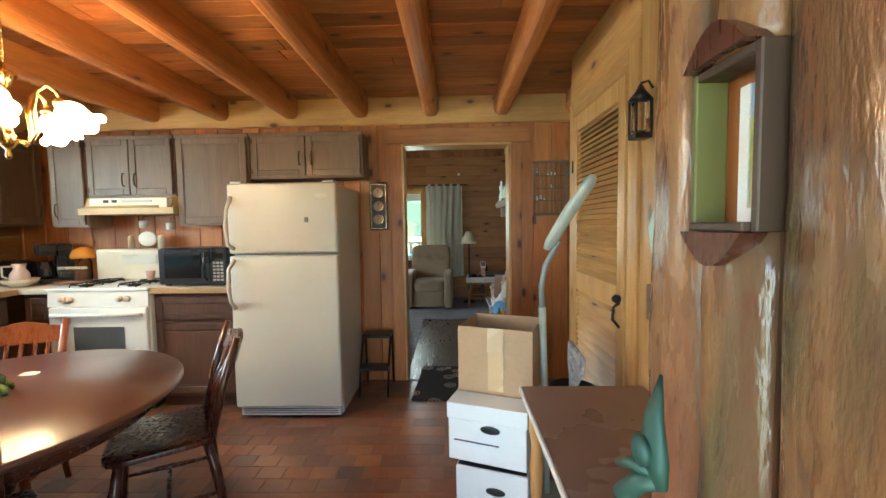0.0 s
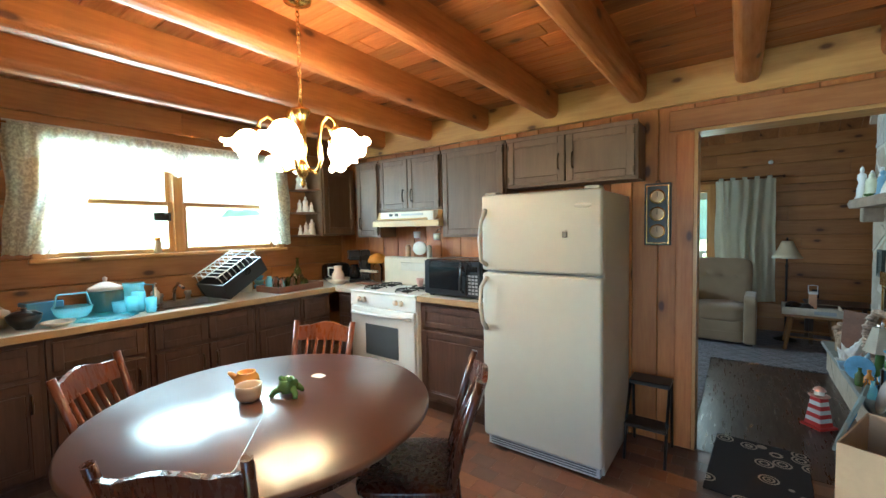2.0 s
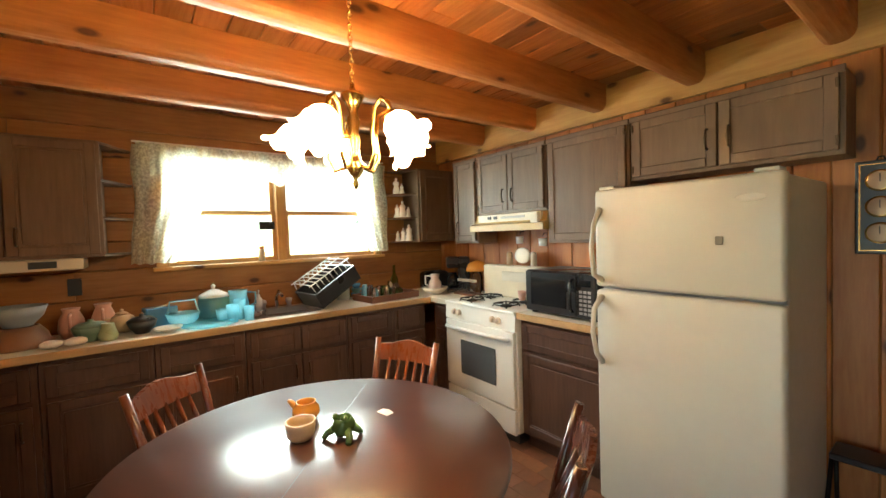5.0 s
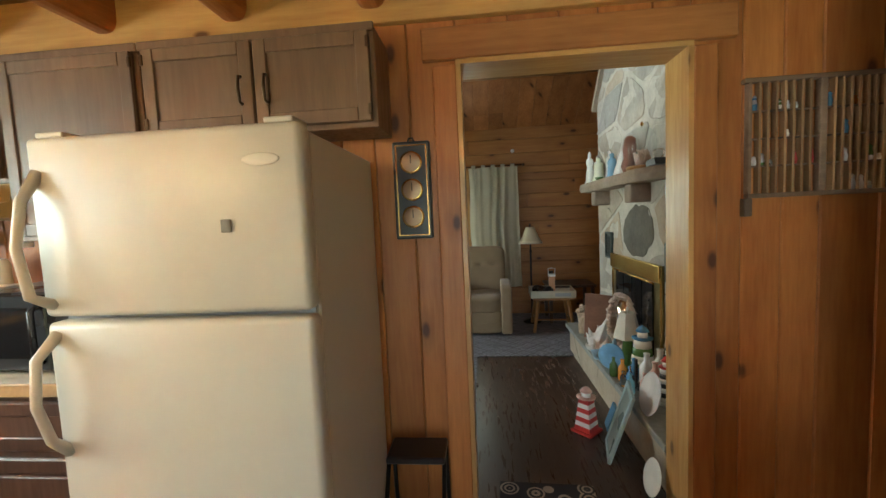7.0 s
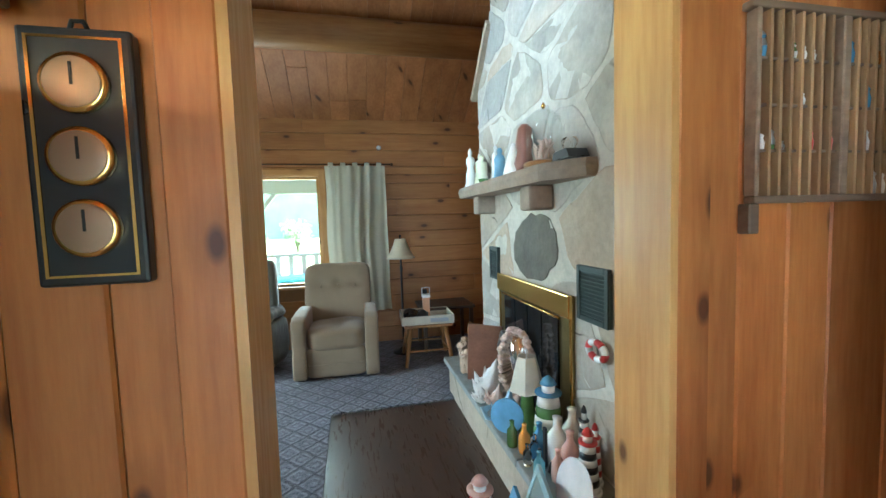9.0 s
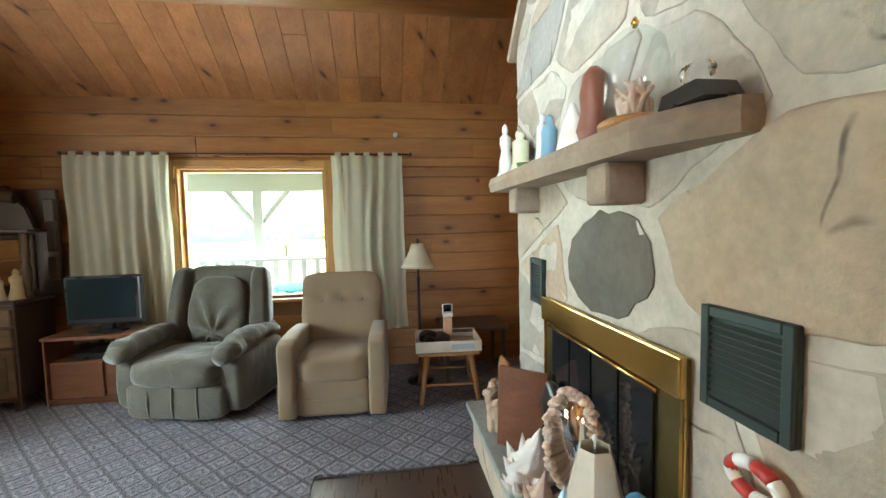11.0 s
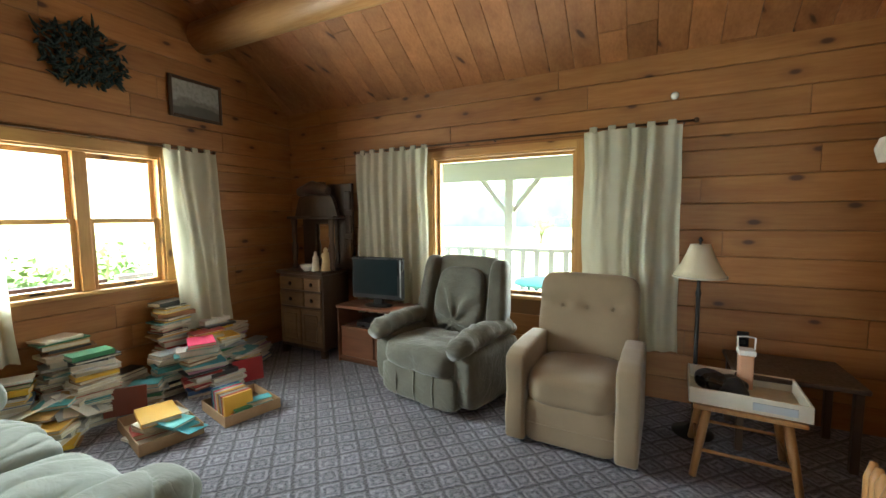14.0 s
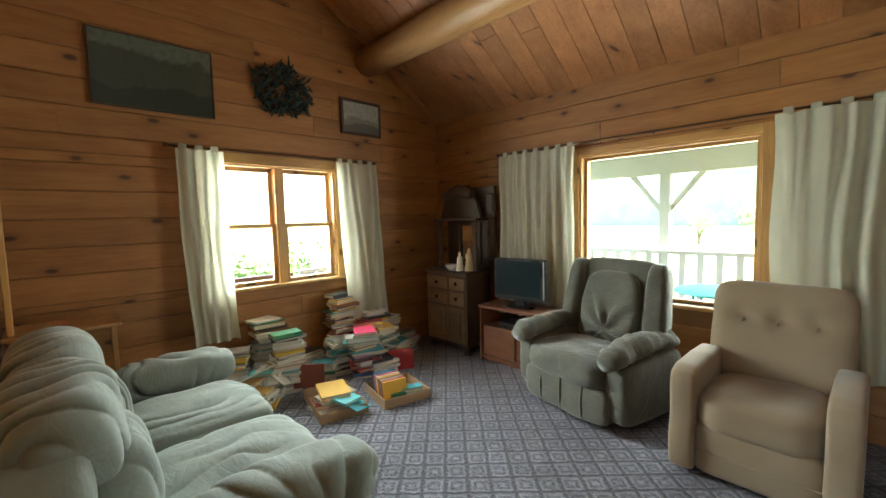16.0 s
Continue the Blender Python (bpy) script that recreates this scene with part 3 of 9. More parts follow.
solo("porch_header", boxm(-5.0, 3.3, 10.37, 10.51, 1.96, 2.3, 0.005), M_RAILW, "white-painted beam carrying the porch roof", "beam")
bm = bmesh.new()
for i in range(16):
    y = 8.36 + i * 0.14
    prism(bm, [(y, 2.62 - i * 0.02), (y + 0.136, 2.6 - i * 0.02), (y + 0.136, 2.62 - i * 0.02), (y, 2.64 - i * 0.02)], "x", -5.1, 3.4)
tagged(part("ceiling_porch", bm, M_RAILW), "pale board ceiling of the porch", kind="structure")


pt = thing("patio_table", "round turquoise patio table on the porch", "table", at=(-0.1, 8.86, -0.17))
M_TURQ = plain("turquoise_paint", (0.1, 0.42, 0.46), 0.5)
part("tabletop", lathe(bmesh.new(), [(0.3, 0.9), (0.33, 0.905), (0.33, 0.925), (0.31, 0.935), (0.002, 0.936)], (0, 0, 0), 32), M_TURQ, pt)
for k in range(4):
    a = radians(45 + 90 * k)
    part("leg", tube(bmesh.new(), [(0.24 * math.cos(a), 0.24 * math.sin(a), 0.05), (0.22 * math.cos(a), 0.22 * math.sin(a), 0.45), (0.2 * math.cos(a), 0.2 * math.sin(a), 0.905)], 0.014, 8), M_TURQ, pt)


def leafy(name, at, size, n, label, seed, trunk=0.0, mat=None, category="bush"):
    """A bush or tree: trunk with limbs, and a crown of many small leaf clumps."""
    rng = random.Random(seed)
    th = thing(name, label, category, at=at)
    bm = bmesh.new()
    limbs = []
    for i in range(7):
        a = rng.uniform(0, 6.28)
        tip = (size * 0.6 * math.cos(a) * rng.uniform(0.5, 1), size * 0.6 * math.sin(a) * rng.uniform(0.5, 1), trunk + size * rng.uniform(0.5, 1.3))
        tube(bm, [(0, 0, trunk * 0.5), (tip[0] * 0.4, tip[1] * 0.4, trunk + (tip[2] - trunk) * 0.5), tip], [0.05 * size, 0.03 * size, 0.008 * size], 6)
        limbs.append(tip)
    tube(bm, [(0, 0, -0.05), (0.02, 0.01, trunk * 0.6 + 0.1), (0, 0, trunk + size * 0.4)], [0.09 * size, 0.07 * size, 0.03 * size], 8)
    part("trunk", bm, M_BARK, th)
    verts, faces = [], []
    for i in range(n):
        c = Vector(rng.choice(limbs)) + Vector((rng.gauss(0, 0.3), rng.gauss(0, 0.3), rng.gauss(0, 0.26))) * size
        s = 0.06 * size * rng.uniform(0.6, 1.4)
        d1 = Vector((rng.gauss(0, 1), rng.gauss(0, 1), rng.gauss(0, 1))).normalized() * s
        d2 = d1.orthogonal().normalized() * s * 0.55
        k = len(verts)
        verts += [c - d1, c + d2, c + d1, c - d2]
        faces.append((k, k + 1, k + 2, k + 3))
    me = bpy.data.meshes.new("crown")
    me.from_pydata([tuple(v) for v in verts], [], faces)
    me.materials.append(mat or M_LEAF)
    crown = new("crown", me)
    crown.parent = th
    tagged(crown, kind="stuff")


M_BARK = plain("bark", (0.12, 0.09, 0.06), 0.9, vary=0.3, bump=0.5)
M_LEAF = plain("light_green_leaves", (0.2, 0.3, 0.1), 0.6, vary=0.35)
leafy("garden_bush", (-6.2, 6.3, -0.7), 0.85, 1500, "light green leafy bush beyond the porch railing", 3, 0.3)
leafy("garden_bush", (-6.4, 7.4, -0.7), 0.75, 1300, "light green leafy bush beyond the porch railing", 4, 0.35)
leafy("small_tree", (-3.2, 34.0, -0.7), 1.1, 1500, "small green tree on the lawn", 5, 0.6, category="tree")
leafy("small_tree", (-6.4, 35.0, -0.7), 1.0, 1300, "small green tree on the lawn", 6, 0.5, category="tree")
M_HILL = plain("far_woods", (0.3, 0.36, 0.26), 0.95, vary=0.35, scale=0.6, bump=0.6)
hill = bmesh.new()
rngh = random.Random(8)
tops = [(-160 + i * 8, 7 + 3 * math.sin(i * 0.7) + rngh.uniform(-1, 1.5)) for i in range(41)]
prism(hill, [(-160, -1)] + tops + [(160, -1)], "y", 75, 80)
tagged(part("backdrop_woods", hill, M_HILL), "far green wooded rise", kind="structure")
hill = bmesh.new()
prism(hill, [(-160, -1)] + tops + [(160, -1)], "x", -84, -78)
tagged(part("backdrop_woods_west", hill, M_HILL), "far green wooded rise", kind="structure")

# ---- curtains ----
def curtain(name, axis, u0, u1, z0, z1, at, s, label, folds=6, seed=1, drift=0.0, mat=None, flare=0.0, swing=0.0):
    """A hanging cloth with tab tops on a rod. at: the rod's plane; s: the way into the room."""
    rng = random.Random(seed)
    th = thing(name, label, "curtain")
    nu, nz = folds * 9, 26
    bm = bmesh.new()
    ph = rng.uniform(0, 6)
    grid = []
    for j in range(nz + 1):
        f = j / nz
        z = z1 - (z1 - z0) * f
        row = []
        for i in range(nu + 1):
            k = i / nu
            wob = math.sin(k * folds * 2 * math.pi + ph + 3.2 * noise.noise(Vector((k * 3, f * 0.9, seed)))) * (0.02 + 0.012 * f) * (0.8 + 1.2 * noise.noise(Vector((k * 4, f, seed + 4.0))))
            wob += 0.04 * noise.noise(Vector((k * 4, f * 1.6, seed * 2.0)))
            u = u0 + (u1 - u0) * k + (drift + flare * (k - 0.5)) * f * f + 0.02 * noise.noise(Vector((k * 4, f * 3, seed + 9.0)))
            zz = z + (0.015 * noise.noise(Vector((k * 6, 3.0, seed))) if j == nz else 0)
            d = at + s * (0.016 + max(wob, -0.03) + swing * f)
            row.append(bm.verts.new((u, d, zz) if axis == "x" else (d, u, zz)))
        grid.append(row)
    for a, b in zip(grid, grid[1:]):
        for i in range(nu):
            fc = bm.faces.new((a[i], a[i + 1], b[i + 1], b[i]))
            fc.smooth = True
    part("cloth", bm, mat or M_CURTAIN, th)
    return th


def tabs(th, axis, u0, u1, z1, at, n):
    for i in range(n):
        u = u0 + (u1 - u0) * (i + 0.5) / n
        w = 0.028
        lo, hi = at - 0.016, at + 0.016
        part("tab", boxm(*((u - w, u + w, lo, hi) if axis == "x" else (lo, hi, u - w, u + w)), z1 - 0.012, z1 + 0.04, 0.006), M_CURTAIN, th)


def rod(axis, u0, u1, z, at, s, face):
    th = thing("curtain_rod", "thin brown metal curtain rod on wall brackets", "curtain rod")
    P = (lambda u, d=at: (u, d, z)) if axis == "x" else (lambda u, d=at: (d, u, z))
    part("rod", tube(bmesh.new(), [P(u0), P((u0 + u1) / 2), P(u1)], 0.008, 10), M_RODM, th)
    for u in (u0, u1):
        bm = bmesh.new()
        bmesh.ops.create_uvsphere(bm, u_segments=12, v_segments=8, radius=0.018, matrix=Matrix.Translation(P(u)))
        part("finial", bm, M_RODM, th)
    for u in (u0 + 0.07, (u0 + u1) / 2, u1 - 0.07):
        part("bracket", tube(bmesh.new(), [P(u), P(u, (at + face) / 2), P(u, face)], 0.006, 6), M_RODM, th)


M_RODM = plain("brown_metal", (0.1, 0.06, 0.035), 0.4, 0.8)
rod("x", -1.92, 1.11, 2.105, 8.065, -1, LY1)
rod("y", 5.28, 7.15, 2.06, LX0 + 0.085, 1, LX0)
c = curtain("curtain", "x", -1.88, -1.03, 0.44, 2.085, 8.055, -1, "pale grey-green tab-top curtain drawn to the side", 8, 1)
tabs(c, "x", -1.88, -1.03, 2.085, 8.065, 7)
c = curtain("curtain", "x", 0.36, 1.03, 0.42, 2.085, 8.055, -1, "pale grey-green tab-top curtain drawn to the side", 6, 2, 0.02)
tabs(c, "x", 0.36, 1.03, 2.085, 8.065, 5)
c = curtain("curtain", "y", 5.33, 5.66, 0.5, 2.04, LX0 + 0.095, 1, "pale grey-green tab-top curtain drawn to the side", 4, 3, 0.04)
tabs(c, "y", 5.33, 5.66, 2.04, LX0 + 0.085, 3)
c = curtain("curtain", "y", 6.67, 7.14, 0.48, 2.04, LX0 + 0.095, 1, "pale grey-green tab-top curtain tugged toward the window", 4, 4, 0.0, swing=0.12)
tabs(c, "y", 6.67, 7.14, 2.04, LX0 + 0.085, 4)

# ---- carpet ----
def carpet():
    n = Nodes("blue_grey_carved_carpet")
    v = n.place((1, 1, 1), False)
    sep = n.add("ShaderNodeSeparateXYZ", Vector=v)
    q = 0.125
    a = n.math("DIVIDE", n.math("ADD", sep.outputs[0], sep.outputs[1]), q * 1.414)
    b = n.math("DIVIDE", n.math("SUBTRACT", sep.outputs[0], sep.outputs[1]), q * 1.414)
    fine = n.noise(v, 180, 3)
    broad = n.noise(v, 2.2, 4)
    wob = n.math("MULTIPLY", n.math("SUBTRACT", n.noise(v, 26, 3), 0.5), 0.22)
    fa = n.math("ABSOLUTE", n.math("SUBTRACT", n.math("FRACT", n.math("ADD", a, wob)), 0.5))
    fb = n.math("ABSOLUTE", n.math("SUBTRACT", n.math("FRACT", n.math("ADD", b, wob)), 0.5))
    ring = n.math("MAXIMUM", fa, fb)
    groove = n.ramp(ring, 0.41, 0.46, 0, 1)
    inner = n.ramp(n.math("ABSOLUTE", n.math("SUBTRACT", ring, 0.34)), 0.035, 0.075, 1, 0)
    core = n.ramp(ring, 0.1, 0.17, 1, 0)
    dots = n.ramp(n.noise(v, 70, 3), 0.4, 0.62, 0, 1)
    cell = n.add("ShaderNodeCombineXYZ", X=n.math("FLOOR", a), Y=n.math("FLOOR", b))
    w = n.add("ShaderNodeTexWhiteNoise", Vector=cell.outputs[0])
    col = n.mix(n.math("MULTIPLY", dots, 0.75), rgb(0.055, 0.052, 0.074), rgb(0.17, 0.162, 0.208))
    pale = n.math("MULTIPLY", n.math("MAXIMUM", inner, core), n.ramp(n.noise(v, 20, 3), 0.32, 0.62, 0.15, 0.95))
    col = n.mix(pale, col, rgb(0.25, 0.24, 0.29))
    col = n.mix(n.math("MULTIPLY", groove, 0.85), col, rgb(0.045, 0.042, 0.06))
    val = n.math("MULTIPLY", n.ramp(broad, 0.3, 0.7, 0.8, 1.15), n.ramp(w.outputs[0], 0, 1, 0.85, 1.12))
    n.base(n.add("ShaderNodeHueSaturation", Color=col, Value=val).outputs[0])
    h = n.math("SUBTRACT", n.math("ADD", n.math("MULTIPLY", fine, 0.5), dots), n.math("MULTIPLY", groove, 1.3))
    n.bump(h, 0.6, 0.01)
    n.set(Roughness=0.97, Sheen_Weight=0.25)
    slab("carpet", n.mat, "blue-grey carpet with a carved diamond pattern", (LX0, 0.41, LY0 + 0.02, LY1, 0, 0.012), (0.41, LX1, 6.39, LY1, 0, 0.012))


carpet()
# frayed carpet edge
bm = bmesh.new()
rngf = random.Random(2)
for i in range(260):
    x = rngf.uniform(0.41, 1.33)
    tube(bm, [(x, 6.39, 0.006), (x + rngf.uniform(-0.01, 0.01), 6.375 - rngf.uniform(0, 0.012), 0.004)], 0.0015, 4)
tagged(part("carpet_fringe", bm, M_GREYVELVET), "frayed carpet edge", kind="stuff")

# ---- fireplace ----
def stone_mat(name, base, vary=0.25):
    n = Nodes(name)
    v = n.place((1, 1, 1))
    a, b, c = n.noise(v, 30, 6, 0.65), n.noise(v, 4.5, 4), n.noise(v, 1.7, 3)
    col = n.mix(n.ramp(b, 0.35, 0.65), rgb(*[x * 0.82 for x in base]), rgb(*[min(1, x * 1.15) for x in base]))
    col = n.mix(n.ramp(c, 0.45, 0.7, 0, 0.5), col, rgb(base[0] * 1.1, base[1] * 0.92, base[2] * 0.76))
    if vary > 0.3:
        tint = n.ramp(n.math("FRACT", n.math("MULTIPLY", n.rnd(), 7.3)), 0, 1)
        col = n.mix(n.ramp(tint, 0.0, 0.35, 0.6, 0), col, rgb(base[0] * 0.86, base[1] * 0.95, base[2] * 1.12))
        col = n.mix(n.ramp(tint, 0.6, 1.0, 0, 0.6), col, rgb(base[0] * 1.15, base[1] * 0.94, base[2] * 0.74))
        # hairline cracks and dark seams
        warp = n.noise(v, 3.0, 4)
        vo = n.add("ShaderNodeTexVoronoi", Vector=n.mix(0.12, v, n.add("ShaderNodeTexNoise", Vector=v, Scale=4.0).outputs["Color"]), Scale=2.1)
        vo.feature = "DISTANCE_TO_EDGE"
        crack = n.math("MULTIPLY", n.ramp(vo.outputs["Distance"], 0.004, 0.014, 1, 0), n.ramp(warp, 0.52, 0.6))
        col = n.mix(n.math("MULTIPLY", crack, 0.8), col, rgb(0.05, 0.045, 0.04))
    hue = n.add("ShaderNodeHueSaturation", Color=col, Value=n.math("MULTIPLY", n.ramp(n.rnd(), 0, 1, 1 - vary * 0.5, 1 + vary * 0.4), n.ramp(a, 0.3, 0.7, 0.88, 1.1)))
    n.base(hue.outputs[0])
    n.bump(n.math("ADD", a, n.math("MULTIPLY", b, 2.0)), 0.45, 0.012)
    n.set(Roughness=0.85)
    return n.mat


M_STONE = stone_mat("fieldstone", (0.42, 0.38, 0.32), 0.31)
M_MORTAR = plain("pale_mortar", (0.52, 0.485, 0.42), 0.95, vary=0.22, scale=40, bump=0.6)
M_SOOT = stone_mat("smoke_darkened_stone", (0.13, 0.12, 0.1))
M_MANTEL = stone_mat("brown_sandstone", (0.3, 0.235, 0.18), 0.1)
FX = 1.66


def clip(poly, p, nrm):
    out = []
    for i in range(len(poly)):
        a, b = poly[i], poly[(i + 1) % len(poly)]
        da, db = (a - p).dot(nrm), (b - p).dot(nrm)
        if da <= 0:
            out.append(a)
        if da * db < 0:
            out.append(a + (b - a) * (da / (da - db)))
    return out


def fireplace():
    fp = tagged(new("fireplace"), "tall fieldstone fireplace with smoke-stained stones and pale mortar", "fireplace")
    bm = prism(bmesh.new(), [(4.312, 0), (6.45, 0), (6.45, 2.44), (6.13, 2.8), (6.13, 4.9), (4.312, 4.9)], "x", FX - 0.01, LX1 - 0.003)
    part("chimney_breast", bm, M_MORTAR, fp)
    rng = random.Random(21)
    cells = []
    FLAT = 1.45                                   # stones lie wider than tall
    oval = Vector((5.485, 1.265))
    pts = [Vector((oval.x, oval.y * FLAT))]
    oval_seed = pts[0]
    tries = 0
    while len(pts) < 48 and tries < 6000:
        tries += 1
        p = Vector((rng.uniform(4.2, 6.5), rng.uniform(0.25, 4.3)))
        if math.hypot((p.x - oval.x) / 0.55, (p.y - oval.y) / 0.4) < 1:
            continue
        p.y *= FLAT
        if all((p - q).length > 0.43 for q in pts):
            pts.append(p)
    outline_lo = [Vector((u, v * FLAT)) for u, v in ((4.314, 0.3), (6.46, 0.3), (6.46, 2.44), (4.314, 2.44))]
    outline_hi = [Vector((u, v * FLAT)) for u, v in ((4.314, 2.44), (6.46, 2.44), (6.14, 2.8), (6.14, 4.4), (4.314, 4.4))]
    for outline in (outline_lo, outline_hi):
        for p in pts:
            poly = list(outline)
            for q in pts:
                if q is not p and poly:
                    m, d = (p + q) / 2, (q - p).normalized()
                    if q is oval_seed:
                        m = oval_seed - d * (math.hypot(0.31 * d.x, 0.22 * FLAT * d.y) + 0.012)
                    poly = clip(poly, m - d * 0.016, d)
            poly = [Vector((v.x, v.y / FLAT)) for v in poly]
            if p is oval_seed:
                poly = [oval + Vector(((0.305 + 0.014 * math.sin(k * 2.1)) * math.cos(k * 0.449 + 0.2) - 0.04 * math.sin(k * 0.449 + 0.2), (0.215 + 0.012 * math.cos(k * 2.7)) * math.sin(k * 0.449 + 0.2))) for k in range(14)]
                if outline is outline_hi:
                    continue
            if len(poly) < 3:
                continue
            area = abs(sum(a.x * b.y - b.x * a.y for a, b in zip(poly, poly[1:] + poly[:1]))) / 2
            if area < 0.006:
                continue
            cells.append((p, poly))
    for p, poly in cells:
        c = sum(poly, Vector((0, 0))) / len(poly)
        ring = []
        for a, b in zip(poly, poly[1:] + poly[:1]):
            steps = max(2, int((b - a).length / 0.06))
            for k in range(steps):
                q = a.lerp(b, k / steps)
                # rounded corners and broken edges
                nx = noise.noise(Vector((q.x * 9, q.y * 9, 3.0))) * 0.03
                ring.append(q + (c - q).normalized() * (0.002 + abs(nx) + (0.014 if k == 0 else 0)))
        out = rng.uniform(0.01, 0.016)
        bm = bmesh.new()
        tiltv = Vector((rng.uniform(-0.012, 0.012), rng.uniform(-0.012, 0.012))) * (0 if p is oval_seed else 1)
        back = [bm.verts.new((FX + 0.003, q.x, q.y)) for q in ring]
        edge = [bm.verts.new((FX - out * 0.7 - 0.004, q.x, q.y)) for q in ring]
        front = []
        for q in ring:
            w = q + (c - q) * 0.035
            front.append(bm.verts.new((FX - out - tiltv.dot(w - c) - 0.008 * noise.noise(Vector((w.x * 9, w.y * 9, 1))), w.x, w.y)))
        inner = []
        for q in ring:
            w = q + (c - q) * 0.5
            inner.append(bm.verts.new((FX - out - tiltv.dot(w - c) - 0.012 * noise.noise(Vector((w.x * 6, w.y * 6, 5))), w.x, w.y)))
        n = len(ring)
        for u, v in ((back, edge), (edge, front), (front, inner)):
            for i in range(n):
                f = bm.faces.new((u[i], u[(i + 1) % n], v[(i + 1) % n], v[i]))
                f.smooth = u is not back
        f = bm.faces.new(inner)
        part("stone", bm, M_SOOT if p is oval_seed else M_STONE, fp)
    bm = prism(bmesh.new(), [(6.53, 2.41), (6.5, 2.38), (6.1, 2.8), (6.13, 2.84)], "x", FX - 0.05, LX1 - 0.01)
    part("shoulder_slab", bm, M_STONE, fp)
    # hearth
    bm = bmesh.new()
    box(bm, 1.37, FX + 0.002, 4.314, 6.55, 0.0, 0.25)
    part("hearth_base", bm, M_STONE, fp)
    bm = bmesh.new()
    ys = [4.314, 5.05, 5.8, 6.58]
    for a, b in zip(ys, ys[1:]):
        bm = boxm(1.33, FX + 0.001, a + 0.003, b - 0.003, 0.25, 0.292, 0.008, 2)
        part("hearth_slab", bm, M_HEARTH, fp, "grey slate hearth slab")
    # glass-doored brass insert
    ins = part("firebox_insert", boxm(FX - 0.028, FX + 0.02, 5.05, 6.0, 0.292, 1.055, 0.004), M_DARKBRASS, fp, "black and brass glass-doored firebox front")
    part("brass_hood", boxm(FX - 0.05, FX - 0.026, 5.045, 6.005, 0.945, 1.06, 0.006, 2), M_BRASS, ins, "polished brass hood band")
    for a, b in ((5.045, 5.062), (5.988, 6.005)):
        part("brass_edge", boxm(FX - 0.036, FX - 0.026, a, b, 0.292, 0.945, 0.002), M_BRASS, ins)
    for i in range(4):
        a = 5.16 + i * 0.185
        door = part("glass_door", boxm(FX - 0.04, FX - 0.0285, a + 0.006, a + 0.179, 0.33, 0.925, 0.002), M_SMOKE, ins, "smoky black glass door leaf")
    part("brass_rail", tube(bmesh.new(), [(FX - 0.043, 5.14, 0.93), (FX - 0.043, 5.5, 0.93), (FX - 0.043, 5.92, 0.93)], 0.007, 8), M_BRASS, ins)
    for y in (5.5, 5.56):
        part("door_pull", boxm(FX - 0.056, FX - 0.041, y - 0.006, y + 0.006, 0.56, 0.66, 0.003), M_BRASS, ins)
    # air grilles
    for a, b, lo, hi in ((4.76, 4.995, 0.965, 1.215), (6.03, 6.2, 1.0, 1.235)):
        g = part("air_grille", boxm(FX - 0.026, FX - 0.008, a, b, lo, hi, 0.004), M_GRILLE, fp, "dark green-grey louvred metal air grille")
        for k in range(11):
            z = lo + 0.03 + (hi - lo - 0.06) * (k + 0.5) / 11
            bm = prism(bmesh.new(), [(FX - 0.025, z + 0.004), (FX - 0.034, z - 0.007), (FX - 0.031, z - 0.009), (FX - 0.024, z + 0.001)], "y", a + 0.026, b - 0.026)
            part("louvre", bm, M_GRILLE, g)
        for q in ((a, a + 0.026, lo, hi), (b - 0.026, b, lo, hi), (a + 0.026, b - 0.026, lo, lo + 0.026), (a + 0.026, b - 0.026, hi - 0.026, hi)):
            part("rim", boxm(FX - 0.036, FX - 0.0245, *q, 0.003), M_GRILLE, g)
    # mantel shelf and its two corbels
    bm = bmesh.new()
    poly = [(1.66, 4.86), (1.6, 4.865), (1.555, 4.93), (1.485, 5.08), (1.48, 5.5), (1.478, 6.0), (1.48, 6.46), (1.66, 6.46)]
    lo = [bm.verts.new((x, y, 1.605 + 0.006 * noise.noise(Vector((x * 8, y * 8, 0))))) for x, y in poly]
    mi = [bm.verts.new((x - (0.012 if x < 1.65 else 0), y - (0.015 * noise.noise(Vector((x * 20, y * 20, 4))) + 0.01 if y < 5.1 else 0), 1.65)) for x, y in poly]
    hi = [bm.verts.new((x, y, 1.685 + 0.004 * noise.noise(Vector((x * 8, y * 8, 2))))) for x, y in poly]
    n = len(poly)
    for u, v in ((lo, mi), (mi, hi)):
        for i in range(n):
            bm.faces.new((u[i], u[(i + 1) % n], v[(i + 1) % n], v[i]))
    bm.faces.new(lo)
    bm.faces.new(hi)
    part("mantel_shelf", bm, M_MANTEL, fp, "thick brown sandstone mantel slab with a rough broken end")
    for y in (5.25, 6.1):
        part("corbel", boxm(1.515, FX, y, y + 0.125, 1.475, 1.604, 0.014, 2), M_MANTEL, fp, "brown sandstone corbel")
    return fp


M_HEARTH = stone_mat("grey_slate", (0.27, 0.29, 0.28), 0.1)
M_DARKBRASS = plain("antique_brass", (0.32, 0.25, 0.11), 0.35, 1.0, vary=0.2)
M_SMOKE = plain("smoky_black_glass", (0.012, 0.013, 0.015), 0.08, vary=0.1, bump=0)
M_GRILLE = plain("dark_green_grey_metal", (0.035, 0.05, 0.048), 0.45, 0.4)
fireplace()

# ---- living-room furniture ----
def buttons(parent, spots, mat, r=0.014):
    for p in spots:
        bm = bmesh.new()
        bmesh.ops.create_uvsphere(bm, u_segments=10, v_segments=6, radius=r, matrix=Matrix.Translation(p))
        part("button", bm, mat, parent)


